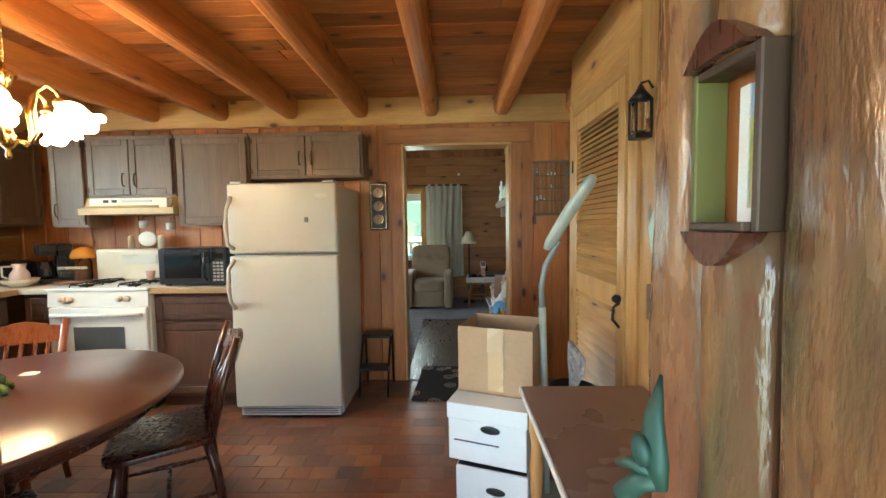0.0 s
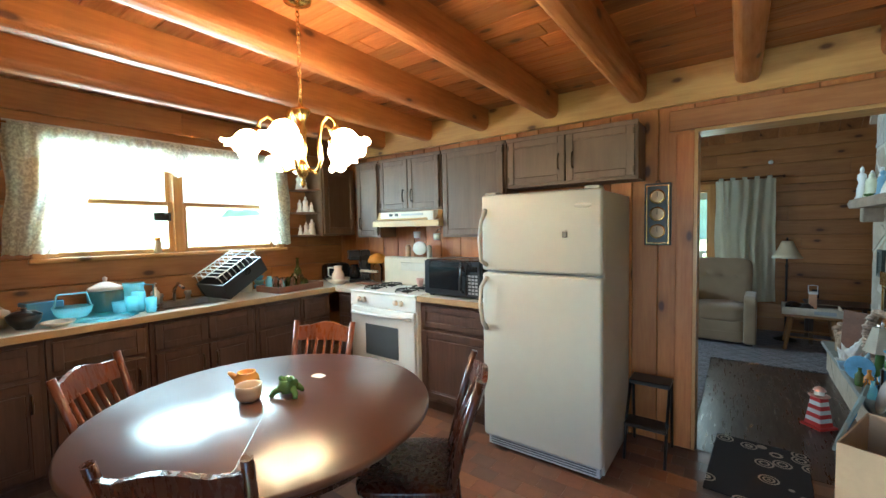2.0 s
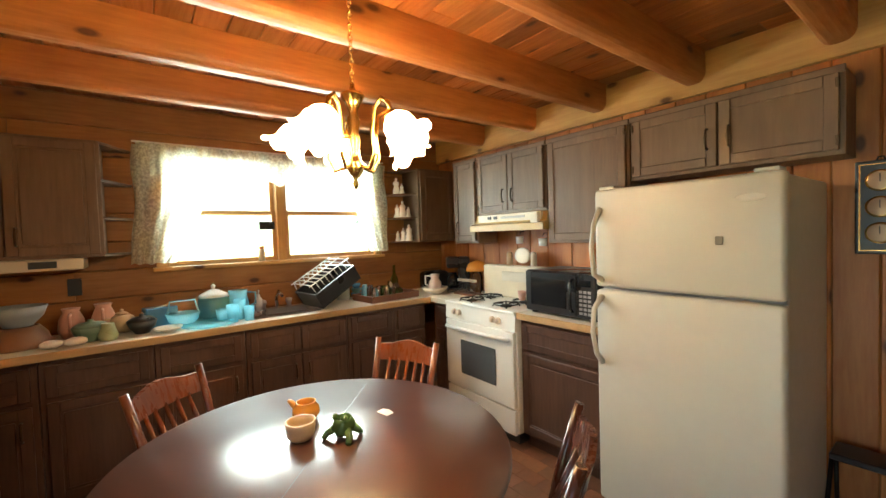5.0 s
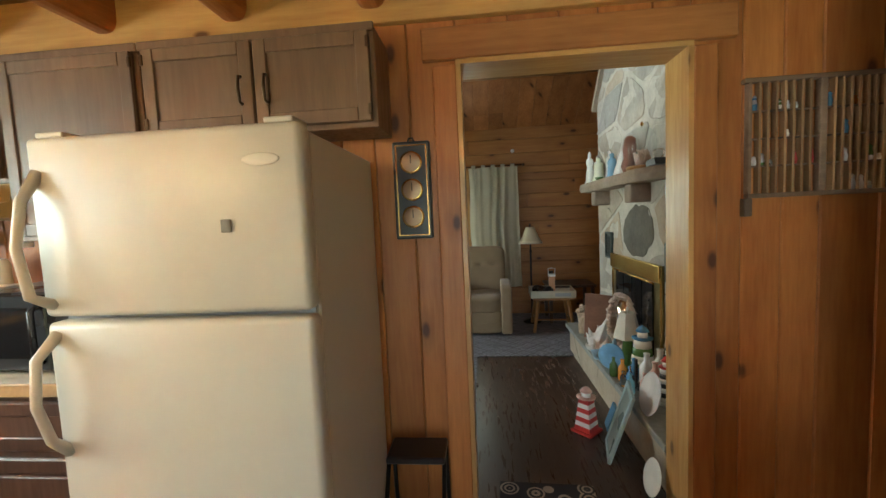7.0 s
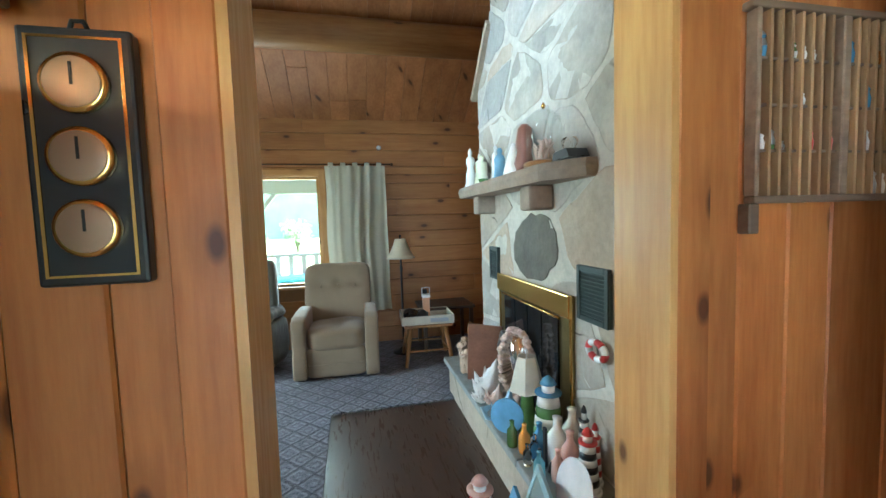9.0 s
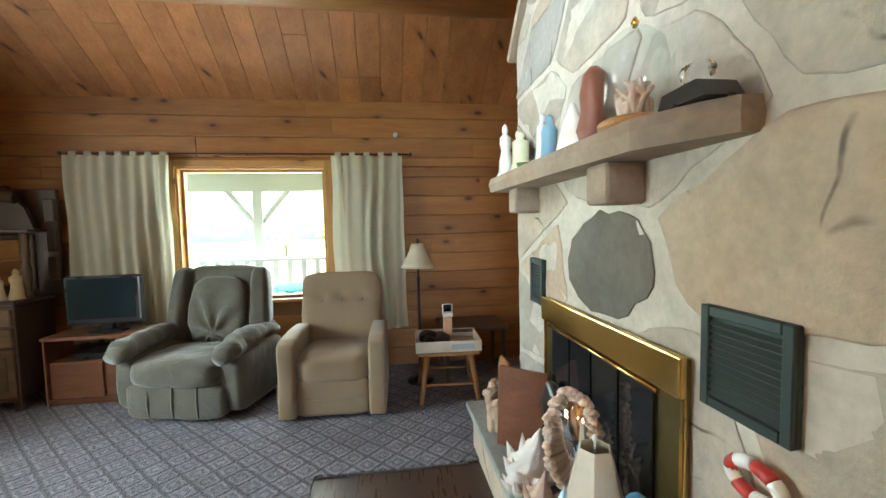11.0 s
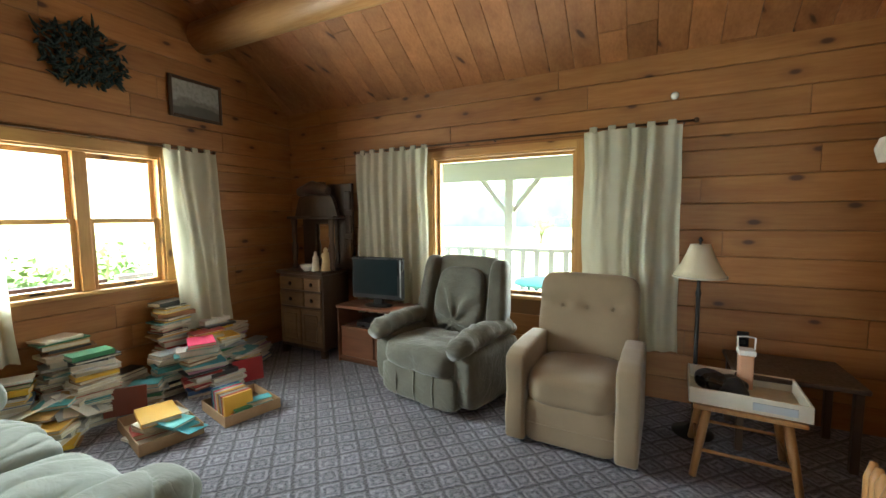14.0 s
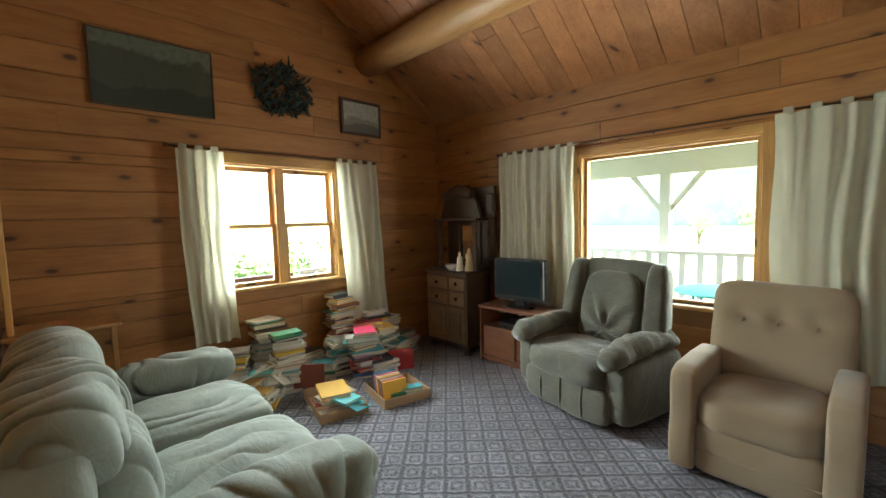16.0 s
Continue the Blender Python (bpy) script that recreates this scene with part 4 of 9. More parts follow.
def tan_recliner():
    th = thing("recliner_chair", "tan upholstered recliner with a button-tufted back", "armchair", at=(0.44, 7.06, 0.012), turn=-2)
    # local: x across, y back, z up; front at y = 0
    W = 0.375
    part("base", boxm(-0.28, 0.28, 0.06, 0.7, 0.05, 0.26), M_TAN, th)
    part("footrest", pillow(bmesh.new(), -0.265, 0.265, -0.005, 0.12, 0.03, 0.31, 9, 12, 0.004, 1), M_TAN, th)
    part("footrest_seam", boxm(-0.262, 0.262, -0.009, 0.02, 0.152, 0.158, 0.002), M_TAN, th)
    part("seat", pillow(bmesh.new(), -0.268, 0.268, -0.02, 0.56, 0.26, 0.475, 5, 14, 0.01, 2), M_TAN, th)
    bm = pillow(bmesh.new(), -0.335, 0.335, -0.09, 0.09, 0, 0.62, 7, 18, 0.006, 3)
    for v in bm.verts:
        if v.co.y < 0:
            for bx in (-0.17, 0.0, 0.17):
                d = math.hypot(v.co.x - bx, v.co.z - 0.40)
                v.co.y += 0.03 * math.exp(-(d / 0.045) ** 2)
            v.co.y += 0.012 * math.exp(-((v.co.z - 0.40) / 0.02) ** 2)
    back = part("backrest", turned(bm, pose(0, 0.58, 0.4, -11, 0, 0)), M_TAN, th)
    buttons(back, [(x, 0.575, 0.785) for x in (-0.17, 0.0, 0.17)], M_TAN)
    for s in (-1, 1):
        bm = bmesh.new()
        x = s * 0.322
        prof = [(-0.03, 0.03), (-0.045, 0.2), (-0.02, 0.34), (-0.035, 0.5), (-0.02, 0.57), (0.06, 0.6), (0.3, 0.61), (0.55, 0.6), (0.66, 0.5), (0.68, 0.03)]
        a = [bm.verts.new((x - 0.062, y, z)) for y, z in prof]
        b = [bm.verts.new((x + 0.062, y, z)) for y, z in prof]
        n = len(prof)
        for i in range(n):
            bm.faces.new((a[i], a[(i + 1) % n], b[(i + 1) % n], b[i]))
        bm.faces.new(a)
        bm.faces.new(b)
        bmesh.ops.recalc_face_normals(bm, faces=bm.faces)
        bmesh.ops.bevel(bm, geom=list(bm.edges), offset=0.022, segments=3, affect="EDGES", profile=0.5, clamp_overlap=True)
        for f in bm.faces:
            f.smooth = True
        part("armrest", bm, M_TAN, th)
        part("foot", boxm(x - 0.03, x + 0.03, 0.05, 0.11, 0, 0.035), M_BLACK, th)
        part("foot", boxm(x - 0.03, x + 0.03, 0.55, 0.61, 0, 0.035), M_BLACK, th)


tan_recliner()


def grey_recliner():
    th = thing("recliner_chair", "worn grey-green velour wing recliner with rumpled cushions", "armchair", at=(-0.7, 7.215, 0.012), turn=-13)
    M = M_GREYVELVET
    part("base", boxm(-0.3, 0.3, 0.1, 0.72, 0.04, 0.28), M, th)
    foot = part("footrest", pillow(bmesh.new(), -0.385, 0.385, -0.03, 0.12, 0.03, 0.3, 6, 14, 0.012, 4), M, th)
    for x in (-0.19, 0.0, 0.19):
        part("channel_seam", tube(bmesh.new(), [(x, -0.02, 0.05), (x, -0.034, 0.16), (x, -0.02, 0.285)], 0.009, 6), M, foot)
    part("seat", pillow(bmesh.new(), -0.375, 0.375, -0.06, 0.56, 0.25, 0.48, 4.0, 18, 0.02, 5, 7), M, th)
    bm = pillow(bmesh.new(), -0.36, 0.36, -0.11, 0.1, 0, 0.7, 5, 20, 0.012, 6, 8)
    turned(bm, pose(0, 0.6, 0.4, -12, 0, 0))
    back = part("backrest", bm, M, th)
    bm = pillow(bmesh.new(), -0.25, 0.25, -0.14, 0.0, 0.04, 0.6, 3.2, 26, 0.0, 7)
    for v in bm.verts:
        # folds that fan out from the pillow's lower middle
        dx, dz = v.co.x, v.co.z - 0.12
        r = math.hypot(dx, dz)
        a = math.atan2(dx, dz)
        if v.co.y < -0.03:
            v.co.y += 0.036 * math.sin(a * 8 + 2 * noise.noise(v.co * 5)) * math.exp(-r / 0.22) * min(1, r / 0.05)
    turned(bm, pose(0, 0.545, 0.4, -12, 0, 0))
    part("head_cushion", bm, M, back)
    for s in (-1, 1):
        bm = pillow(bmesh.new(), -0.08, 0.08, -0.16, 0.1, 0.02, 0.66, 4, 12, 0.01, 8 + s)
        turned(bm, pose(s * 0.355, 0.58, 0.42, -12, 0, s * 18))
        part("wing", bm, M, back)
        x = s * 0.405
        bm = pillow(bmesh.new(), x - 0.1, x + 0.1, 0.02, 0.7, 0.06, 0.5, 6, 12, 0.01, 12 + s)
        arm = part("arm_panel", bm, M, th)
        bm = bmesh.new()
        pts = [(x, -0.06, 0.5), (x, 0.02, 0.535), (x, 0.2, 0.56), (x, 0.42, 0.57), (x, 0.6, 0.56), (x, 0.7, 0.52)]
        tube(bm, pts, [0.07, 0.098, 0.1, 0.092, 0.085, 0.06], 20, 0.75)
        bmesh.ops.subdivide_edges(bm, edges=[e for e in bm.edges if e.calc_length() > 0.1], cuts=5)
        for v in bm.verts:
            v.co += (v.co - Vector((x, v.co.y, 0.54))).normalized() * 0.026 * noise.noise(Vector((v.co.x * 6, v.co.y * 24, v.co.z * 6 + s)))
        for f in bm.faces:
            f.smooth = True
        part("arm_roll", bm, M, arm)


grey_recliner()


def pleated(bm, x0, x1, y0, y1, z0, z1, power, n, seed, axis, amp=0.016, count=9.0):
    """A pillow with sewn gathers running across it."""
    pillow(bm, x0, x1, y0, y1, z0, z1, power, n, 0.014, seed, 7)
    c = Vector(((x0 + x1) / 2, (y0 + y1) / 2, (z0 + z1) / 2))
    for v in bm.verts:
        u = v.co[axis]
        k = noise.noise(Vector((v.co.x * 3.1, v.co.y * 3.1, v.co.z * 3.1 + seed * 1.3)))
        f = (abs(math.sin(u * count * 3.14 + 5.0 * k)) ** 0.5 - 0.65) * min(1.0, max(0.0, 0.55 + 1.6 * noise.noise(Vector((v.co.x * 4, v.co.y * 4, v.co.z * 4 + seed)))))
        v.co += (v.co - c).normalized() * amp * 0.85 * f
    return bm


def sofa():
    th = thing("sofa", "pale sage-grey velour sofa with plump gathered cushions", "sofa")
    M = M_SOFA
    part("base", boxm(-2.3, -0.5, 4.5, 5.36, 0.03, 0.3, 0.02, 2), M, th)
    for i, (a, b) in enumerate(((-2.06, -1.39), (-1.4, -0.72))):
        part("seat_cushion", pleated(bmesh.new(), a, b, 4.75, 5.45, 0.24, 0.5, 4, 64, 30 + i, 0, 0.028, 8), M, th)
        part("footrest_panel", pillow(bmesh.new(), a + 0.01, b - 0.01, 5.33, 5.45, 0.05, 0.32, 6, 12, 0.012, 60 + i), M, th)
        lo = pleated(bmesh.new(), a, b, -0.17, 0.13, 0.0, 0.36, 3.2, 60, 34 + i, 0, 0.045, 10)
        hi = pleated(bmesh.new(), a - 0.01, b + 0.01, -0.17, 0.15, 0.24, 0.6, 2.8, 64, 38 + i, 0, 0.05, 11)
        part("back_cushion", turned(lo, pose(0, 4.72, 0.42, 8, 0, 0)), M, th)
        part("back_cushion", turned(hi, pose(0, 4.66, 0.40, 8, 0, 0)), M, th)
    part("back_frame", pillow(bmesh.new(), -2.3, -0.55, 4.4, 4.66, 0.05, 0.86, 8, 14, 0.008, 41), M, th)
    for i, (a, b) in enumerate(((-2.42, -2.08), (-0.74, -0.42))):
        part("arm_panel", pillow(bmesh.new(), a + 0.03, b - 0.03, 4.55, 5.4, 0.04, 0.5, 6, 12, 0.01, 44 + i), M, th)
        part("arm_cushion", pleated(bmesh.new(), a, b, 4.78, 5.47, 0.4, 0.63, 3.0, 60, 47 + i, 1, 0.036, 9), M, th)


sofa()


def hutch():
    th = thing("sideboard_hutch", "dark antique oak sideboard with a carved mirrored top", "sideboard", at=(-2.27, 7.84, 0.012), turn=0)
    D = M_DARKWOOD
    part("carcass", boxm(-0.36, 0.24, -0.19, 0.2, 0.08, 0.85, 0.006), D, th)
    part("top", boxm(-0.39, 0.26, -0.215, 0.205, 0.85, 0.885, 0.01, 2), D, th)
    for x in (-0.33, 0.21):
        for y in (-0.16, 0.17):
            part("foot", boxm(x - 0.03, x + 0.03, y - 0.03, y + 0.03, 0, 0.081, 0.006), D, th)
    for z0, z1 in ((0.69, 0.82), (0.52, 0.67)):
        for a, b in ((-0.345, -0.01), (0.0, 0.225)):
            d = part("drawer", boxm(a, b, -0.212, -0.188, z0, z1, 0.008), M_OAK, th)
            part("pull", lathe(bmesh.new(), [(0.01, 0), (0.022, 0.012), (0.012, 0.024)], ((a + b) / 2, -0.212, (z0 + z1) / 2), 10, Matrix.Rotation(radians(90), 3, "X")), M_IRON, d)
    for a, b in ((-0.345, -0.06), (-0.05, 0.225)):
        d = part("door", boxm(a, b, -0.21, -0.188, 0.12, 0.5, 0.008), M_OAK, th)
        part("panel", boxm(a + 0.05, b - 0.05, -0.217, -0.206, 0.17, 0.45, 0.01), M_OAK, d)
    # upper part
    part("back_panel", boxm(-0.36, 0.34, 0.16, 0.2, 0.885, 1.78, 0.004), D, th)
    part("mirror", boxm(-0.15, 0.12, 0.15, 0.161, 0.97, 1.36, 0.003), M_MIRROR, th, "old mirror glass")
    for a, b, c, d_ in ((-0.19, -0.15, 0.93, 1.4), (0.12, 0.16, 0.93, 1.4), (-0.15, 0.12, 0.93, 0.97), (-0.15, 0.12, 1.36, 1.4)):
        part("mirror_frame", boxm(a, b, 0.135, 0.162, c, d_, 0.006), D, th)
    for x in (-0.3, 0.22):
        prof = [(0.03, 0), (0.035, 0.03), (0.018, 0.06), (0.03, 0.14), (0.038, 0.22), (0.02, 0.3), (0.03, 0.36), (0.024, 0.44), (0.034, 0.5), (0.03, 0.53)]
        part("column", lathe(bmesh.new(), prof, (x, -0.02, 0.885), 14), D, th)
    part("shelf", boxm(-0.37, 0.28, -0.06, 0.16, 1.415, 1.445, 0.008, 2), D, th)
    bm = bmesh.new()
    prism(bm, [(-0.36, 1.445), (-0.3, 1.62), (-0.2, 1.72), (-0.17, 1.8), (0.05, 1.8), (0.08, 1.72), (0.18, 1.62), (0.24, 1.445)], "y", 0.05, 0.1)
    part("crest", bm, D, th, "carved crest board")
    part("crest_roll", tube(bmesh.new(), [(-0.26, 0.04, 1.7), (-0.06, 0.03, 1.74), (0.14, 0.04, 1.7)], [0.05, 0.075, 0.05], 12), D, th)
    for a, b, c, d_ in ((0.26, 0.34, 1.5, 1.7), (0.26, 0.34, 1.25, 1.45), (0.26, 0.34, 1.0, 1.2)):
        part("side_panel", boxm(a, b, 0.13, 0.165, c, d_, 0.01), D, th)


M_OAK = wood("worn_oak", (0.24, 0.14, 0.07), (0.11, 0.06, 0.03), "x", rough=0.35, knots=0)
M_MIRROR = plain("mirror_glass", (0.85, 0.83, 0.78), 0.04, 1.0, vary=0.03, bump=0)
hutch()


def figurine(name, at, h, mat, label, r=0.3, wide=1.0, category="figurine", seed=1, turn=0):
    """A small statuette as one plain turned and softened shape."""
    rng = random.Random(seed)
    prof = [(0.26, 0), (0.28, 0.03), (0.24, 0.1), (0.2, 0.3), (0.17, 0.5), (0.2, 0.62), (0.17, 0.74), (0.07, 0.8), (0.09, 0.87), (0.085, 0.94), (0.03, 1.0)]
    bm = lathe(bmesh.new(), [(a * r / 0.3 * h * wide * (1 + rng.uniform(-0.12, 0.12)), b * h) for a, b in prof], (0, 0, 0), 14)
    for v in bm.verts:
        v.co.x *= 0.85
        v.co += Vector((noise.noise(v.co * 30 + Vector((seed, 0, 0))), noise.noise(v.co * 30 + Vector((0, seed, 0))), 0)) * 0.02 * h
    return solo(name, bm, mat, label, category, at=at, turn=turn)


def pot(name, prof, at, mat, label, category, n=20, parts=(), group="", turn=0.0, squash=1.0):
    """A turned vessel, hollowed; with further named parts (name, bmesh, material)."""
    th = thing(name, label, category, group, at=at, turn=turn)
    part("body", lathe(bmesh.new(), prof, (0, 0, 0), n, squash=squash), mat, th)
    for nm, bm, m in parts:
        part(nm, bm, m, th)
    return th


def bowl_profile(r, h, foot=0.5, wall=0.006):
    return [(r * foot, 0), (r * foot, 0.006), (r * 0.85, h * 0.5), (r, h), (r - wall, h), (r * 0.82 - wall, h * 0.52), (r * foot * 0.9, 0.012), (0.002, 0.01)]


C_IVORY = plain("ivory_china", (0.72, 0.68, 0.58), 0.25)
C_WHITE = plain("white_china", (0.8, 0.8, 0.78), 0.2)
C_BLUE = plain("blue_glaze", (0.1, 0.25, 0.42), 0.2)
C_PINK = plain("pink_china", (0.62, 0.36, 0.3), 0.3)
C_GREEN = plain("green_glaze", (0.09, 0.17, 0.05), 0.18, vary=0.35)
C_ORANGE = plain("orange_glaze", (0.72, 0.3, 0.05), 0.25)
C_STONEWARE = plain("tan_stoneware", (0.5, 0.36, 0.22), 0.4)
C_RED = plain("red_paint", (0.5, 0.04, 0.035), 0.35)
C_CORK = plain("pale_driftwood_carving", (0.5, 0.37, 0.26), 0.8, vary=0.3, bump=0.5)
C_SHELL = plain("white_shell", (0.78, 0.74, 0.7), 0.35, vary=0.08)
def thin_glass(name):
    n = Nodes(name)
    tr = n.add("ShaderNodeBsdfTransparent", Color=rgb(0.94, 0.96, 0.96))
    gl = n.add("ShaderNodeBsdfGlossy", Roughness=0.04)
    mx = n.add("ShaderNodeMixShader", Fac=0.07)
    n.put(mx.inputs[1], tr.outputs[0])
    n.put(mx.inputs[2], gl.outputs[0])
    n.put(n.t.nodes["Material Output"].inputs["Surface"], mx.outputs[0])
    return n.mat


def tinted_glass(name, tint, body):
    """Thin coloured glassware: mostly see-through, with some glow of its own colour in the wall."""
    n = Nodes(name)
    tr = n.add("ShaderNodeBsdfTransparent", Color=rgb(*tint))
    tl = n.add("ShaderNodeBsdfTranslucent", Color=rgb(*body))
    gl = n.add("ShaderNodeBsdfGlossy", Roughness=0.06)
    m1 = n.add("ShaderNodeMixShader", Fac=0.42)
    n.put(m1.inputs[1], tr.outputs[0])
    n.put(m1.inputs[2], tl.outputs[0])
    m2 = n.add("ShaderNodeMixShader", Fac=0.12)
    n.put(m2.inputs[1], m1.outputs[0])
    n.put(m2.inputs[2], gl.outputs[0])
    n.put(n.t.nodes["Material Output"].inputs["Surface"], m2.outputs[0])
    return n.mat


C_AQUA = tinted_glass("aqua_glass", (0.8, 0.96, 1.0), (0.45, 0.85, 0.95))
C_THIN = thin_glass("thin_clear_glass")
C_CLEAR = glass("clear_glass", (0.98, 0.99, 0.98))
C_GREENGLASS = glass("green_glass", (0.3, 0.6, 0.3))
figurine("porcelain_figurine", (-2.18, 7.72, 0.897), 0.2, C_IVORY, "ivory figurine standing on the sideboard", seed=3)
figurine("porcelain_figurine", (-2.1, 7.78, 0.897), 0.24, plain("cream_gilt_china", (0.62, 0.52, 0.3), 0.3), "cream and gilt rabbit-like figurine on the sideboard", seed=4)
pot("china_bowl", bowl_profile(0.075, 0.065), (-2.28, 7.7, 0.897), C_WHITE, "small white china bowl on the sideboard", "bowl")


def tv_stand():
    th = thing("television_stand", "reddish wood television stand with an open shelf and sliding doors", "tv stand", at=(-1.48, 7.88, 0.012))
    M = M_TVST
    part("top", boxm(-0.42, 0.42, -0.2, 0.2, 0.54, 0.568, 0.004), M, th)
    part("bottom", boxm(-0.4, 0.4, -0.18, 0.19, 0.03, 0.055, 0.003), M, th)
    part("shelf", boxm(-0.385, 0.385, -0.17, 0.18, 0.34, 0.358, 0.003), M, th)
    for x in (-0.41, 0.395):
        part("side", boxm(x, x + 0.015, -0.19, 0.19, 0.0, 0.54, 0.003), M, th)
    part("back", boxm(-0.395, 0.395, 0.18, 0.19, 0.055, 0.54), M_DARKWOOD, th)
    for a, b, y in ((-0.385, 0.0, -0.165), (-0.02, 0.385, -0.15)):
        part("sliding_door", boxm(a, b, y, y + 0.012, 0.058, 0.34, 0.003), M, th)
    part("plinth", boxm(-0.4, 0.4, -0.16, 0.18, 0.0, 0.03), M, th)
    box_ = solo("video_player", boxm(-1.7, -1.36, 7.75, 7.98, 0.372, 0.42, 0.004), M_BLACK, "flat black video player on the stand's shelf", "video player")
    tv = thing("television", "small black flat-screen television", "television", at=(-1.5, 7.84, 0.58), turn=4)
    part("housing", boxm(-0.28, 0.28, -0.03, 0.04, 0.07, 0.475, 0.012, 2), M_BLACK, tv)
    part("rear_housing", boxm(-0.2, 0.2, 0.04, 0.1, 0.12, 0.42, 0.02, 2), M_BLACK, tv)
    part("screen", boxm(-0.255, 0.235, -0.034, -0.029, 0.115, 0.455, 0.001), M_SCREEN, tv, "dark glossy screen")
    part("side_strip", boxm(0.262, 0.274, -0.034, -0.029, 0.1, 0.46, 0.001), M_STEEL, tv)
    part("neck", boxm(-0.05, 0.05, -0.01, 0.04, 0.015, 0.09, 0.006), M_BLACK, tv)
    part("foot", lathe(bmesh.new(), [(0.15, 0), (0.15, 0.008), (0.12, 0.016), (0.04, 0.02)], (0, 0.01, 0), 24, squash=0.7), M_BLACK, tv)


M_TVST = wood("red_brown_veneer", (0.24, 0.1, 0.055), (0.15, 0.06, 0.033), "x", rough=0.35, knots=0, vary=0.1)
M_SCREEN = plain("dark_screen_glass", (0.012, 0.02, 0.024), 0.12, vary=0.1, bump=0)
tv_stand()


def side_table():
    th = thing("side_table", "small square pine table with splayed legs", "side table", at=(1.33, 7.37, 0.012), turn=-3)
    part("tabletop", boxm(-0.24, 0.24, -0.22, 0.22, 0.385, 0.41, 0.006, 2), M_HONEY, th)
    for x in (-1, 1):
        for y in (-1, 1):
            bm = tube(bmesh.new(), [(x * 0.23, y * 0.21, 0), (x * 0.2, y * 0.18, 0.2), (x * 0.17, y * 0.15, 0.386)], [0.018, 0.022, 0.024], 8)
            part("leg", bm, M_HONEY, th)
        part("stretcher", tube(bmesh.new(), [(x * 0.21, -0.19, 0.12), (x * 0.21, 0, 0.12), (x * 0.21, 0.19, 0.12)], 0.01, 8), M_HONEY, th)
    for y in (-1, 1):
        part("stretcher", tube(bmesh.new(), [(-0.21, y * 0.19, 0.15), (0, y * 0.19, 0.15), (0.21, y * 0.19, 0.15)], 0.01, 8), M_HONEY, th)
    tr = thing("serving_tray", "shallow white-painted wooden tray on the side table", "tray", at=(1.33, 7.37, 0.423), turn=-3)
    part("bottom", boxm(-0.25, 0.25, -0.19, 0.19, 0, 0.01), C_CREAM, tr)
    for a, b, c, d in ((-0.26, 0.26, -0.2, -0.188), (-0.26, 0.26, 0.188, 0.2), (-0.26, -0.248, -0.188, 0.188), (0.248, 0.26, -0.188, 0.188)):
        part("side", boxm(a, b, c, d, 0, 0.085, 0.003), C_CREAM, tr)
    part("label_plate", boxm(0.02, 0.2, -0.2035, -0.1995, 0.02, 0.06, 0.001), plain("grey_label", (0.4, 0.42, 0.45), 0.6), tr)
    solo("cloth_bag", pillow(bmesh.new(), 1.12, 1.36, 7.28, 7.48, 0.434, 0.53, 2.6, 16, 0.04, 5, 12), M_BLACK, "crumpled black bag lying in the tray", "bag")
    ca = thing("candle_lantern", "tan and white tabletop lantern with a wire handle", "lantern", at=(1.36, 7.5, 0.434))
    part("candle", boxm(-0.035, 0.035, -0.035, 0.035, 0, 0.2, 0.006), plain("peach_wax", (0.62, 0.34, 0.2), 0.5), ca)
    part("cap", boxm(-0.042, 0.042, -0.042, 0.042, 0.2, 0.23, 0.005), C_WHITE, ca)
    part("handle", tube(bmesh.new(), [(-0.04, 0, 0.23), (-0.042, 0, 0.3), (0.0, 0, 0.305), (0.042, 0, 0.3), (0.04, 0, 0.23)], 0.005, 6), C_WHITE, ca)


M_HONEY = wood("honey_pine", (0.48, 0.25, 0.09), (0.33, 0.15, 0.05), "z", rough=0.35, knots=0.2, vary=0.1)
C_CREAM = plain("chipped_cream_paint", (0.6, 0.55, 0.44), 0.6, vary=0.15)
side_table()


def floor_lamp():
    th = thing("floor_lamp", "floor lamp with a cream bell shade and a slim dark stem", "floor lamp", at=(1.13, 7.68, 0.012))
    part("base", lathe(bmesh.new(), [(0.12, 0), (0.12, 0.012), (0.05, 0.03), (0.02, 0.06)], (0, 0, 0), 24), M_IRON, th)
    part("stem", lathe(bmesh.new(), [(0.012, 0.05), (0.012, 0.4), (0.02, 0.42), (0.012, 0.44), (0.012, 0.9), (0.018, 0.93), (0.01, 0.96), (0.01, 1.1)], (0, 0, 0), 12), M_IRON, th)
    prof = [(0.15, 1.04), (0.125, 1.08), (0.1, 1.13), (0.075, 1.19), (0.055, 1.245), (0.053, 1.245), (0.073, 1.19), (0.098, 1.13), (0.123, 1.08), (0.148, 1.04)]
    bm = lathe(bmesh.new(), prof, (0, 0, 0), 28)
    part("shade", bm, cloth("cream_shade", (0.68, 0.6, 0.44), 0.05, 300, 0.1, 4, through=0.3), th, "cream bell-shaped fabric shade")
    part("shade_trim", lathe(bmesh.new(), [(0.153, 1.034), (0.153, 1.046), (0.15, 1.046), (0.15, 1.034)], (0, 0, 0), 28), C_CREAM, th)
    part("finial", lathe(bmesh.new(), [(0.006, 1.1), (0.006, 1.26), (0.014, 1.27), (0.004, 1.29)], (0, 0, 0), 10), M_IRON, th)


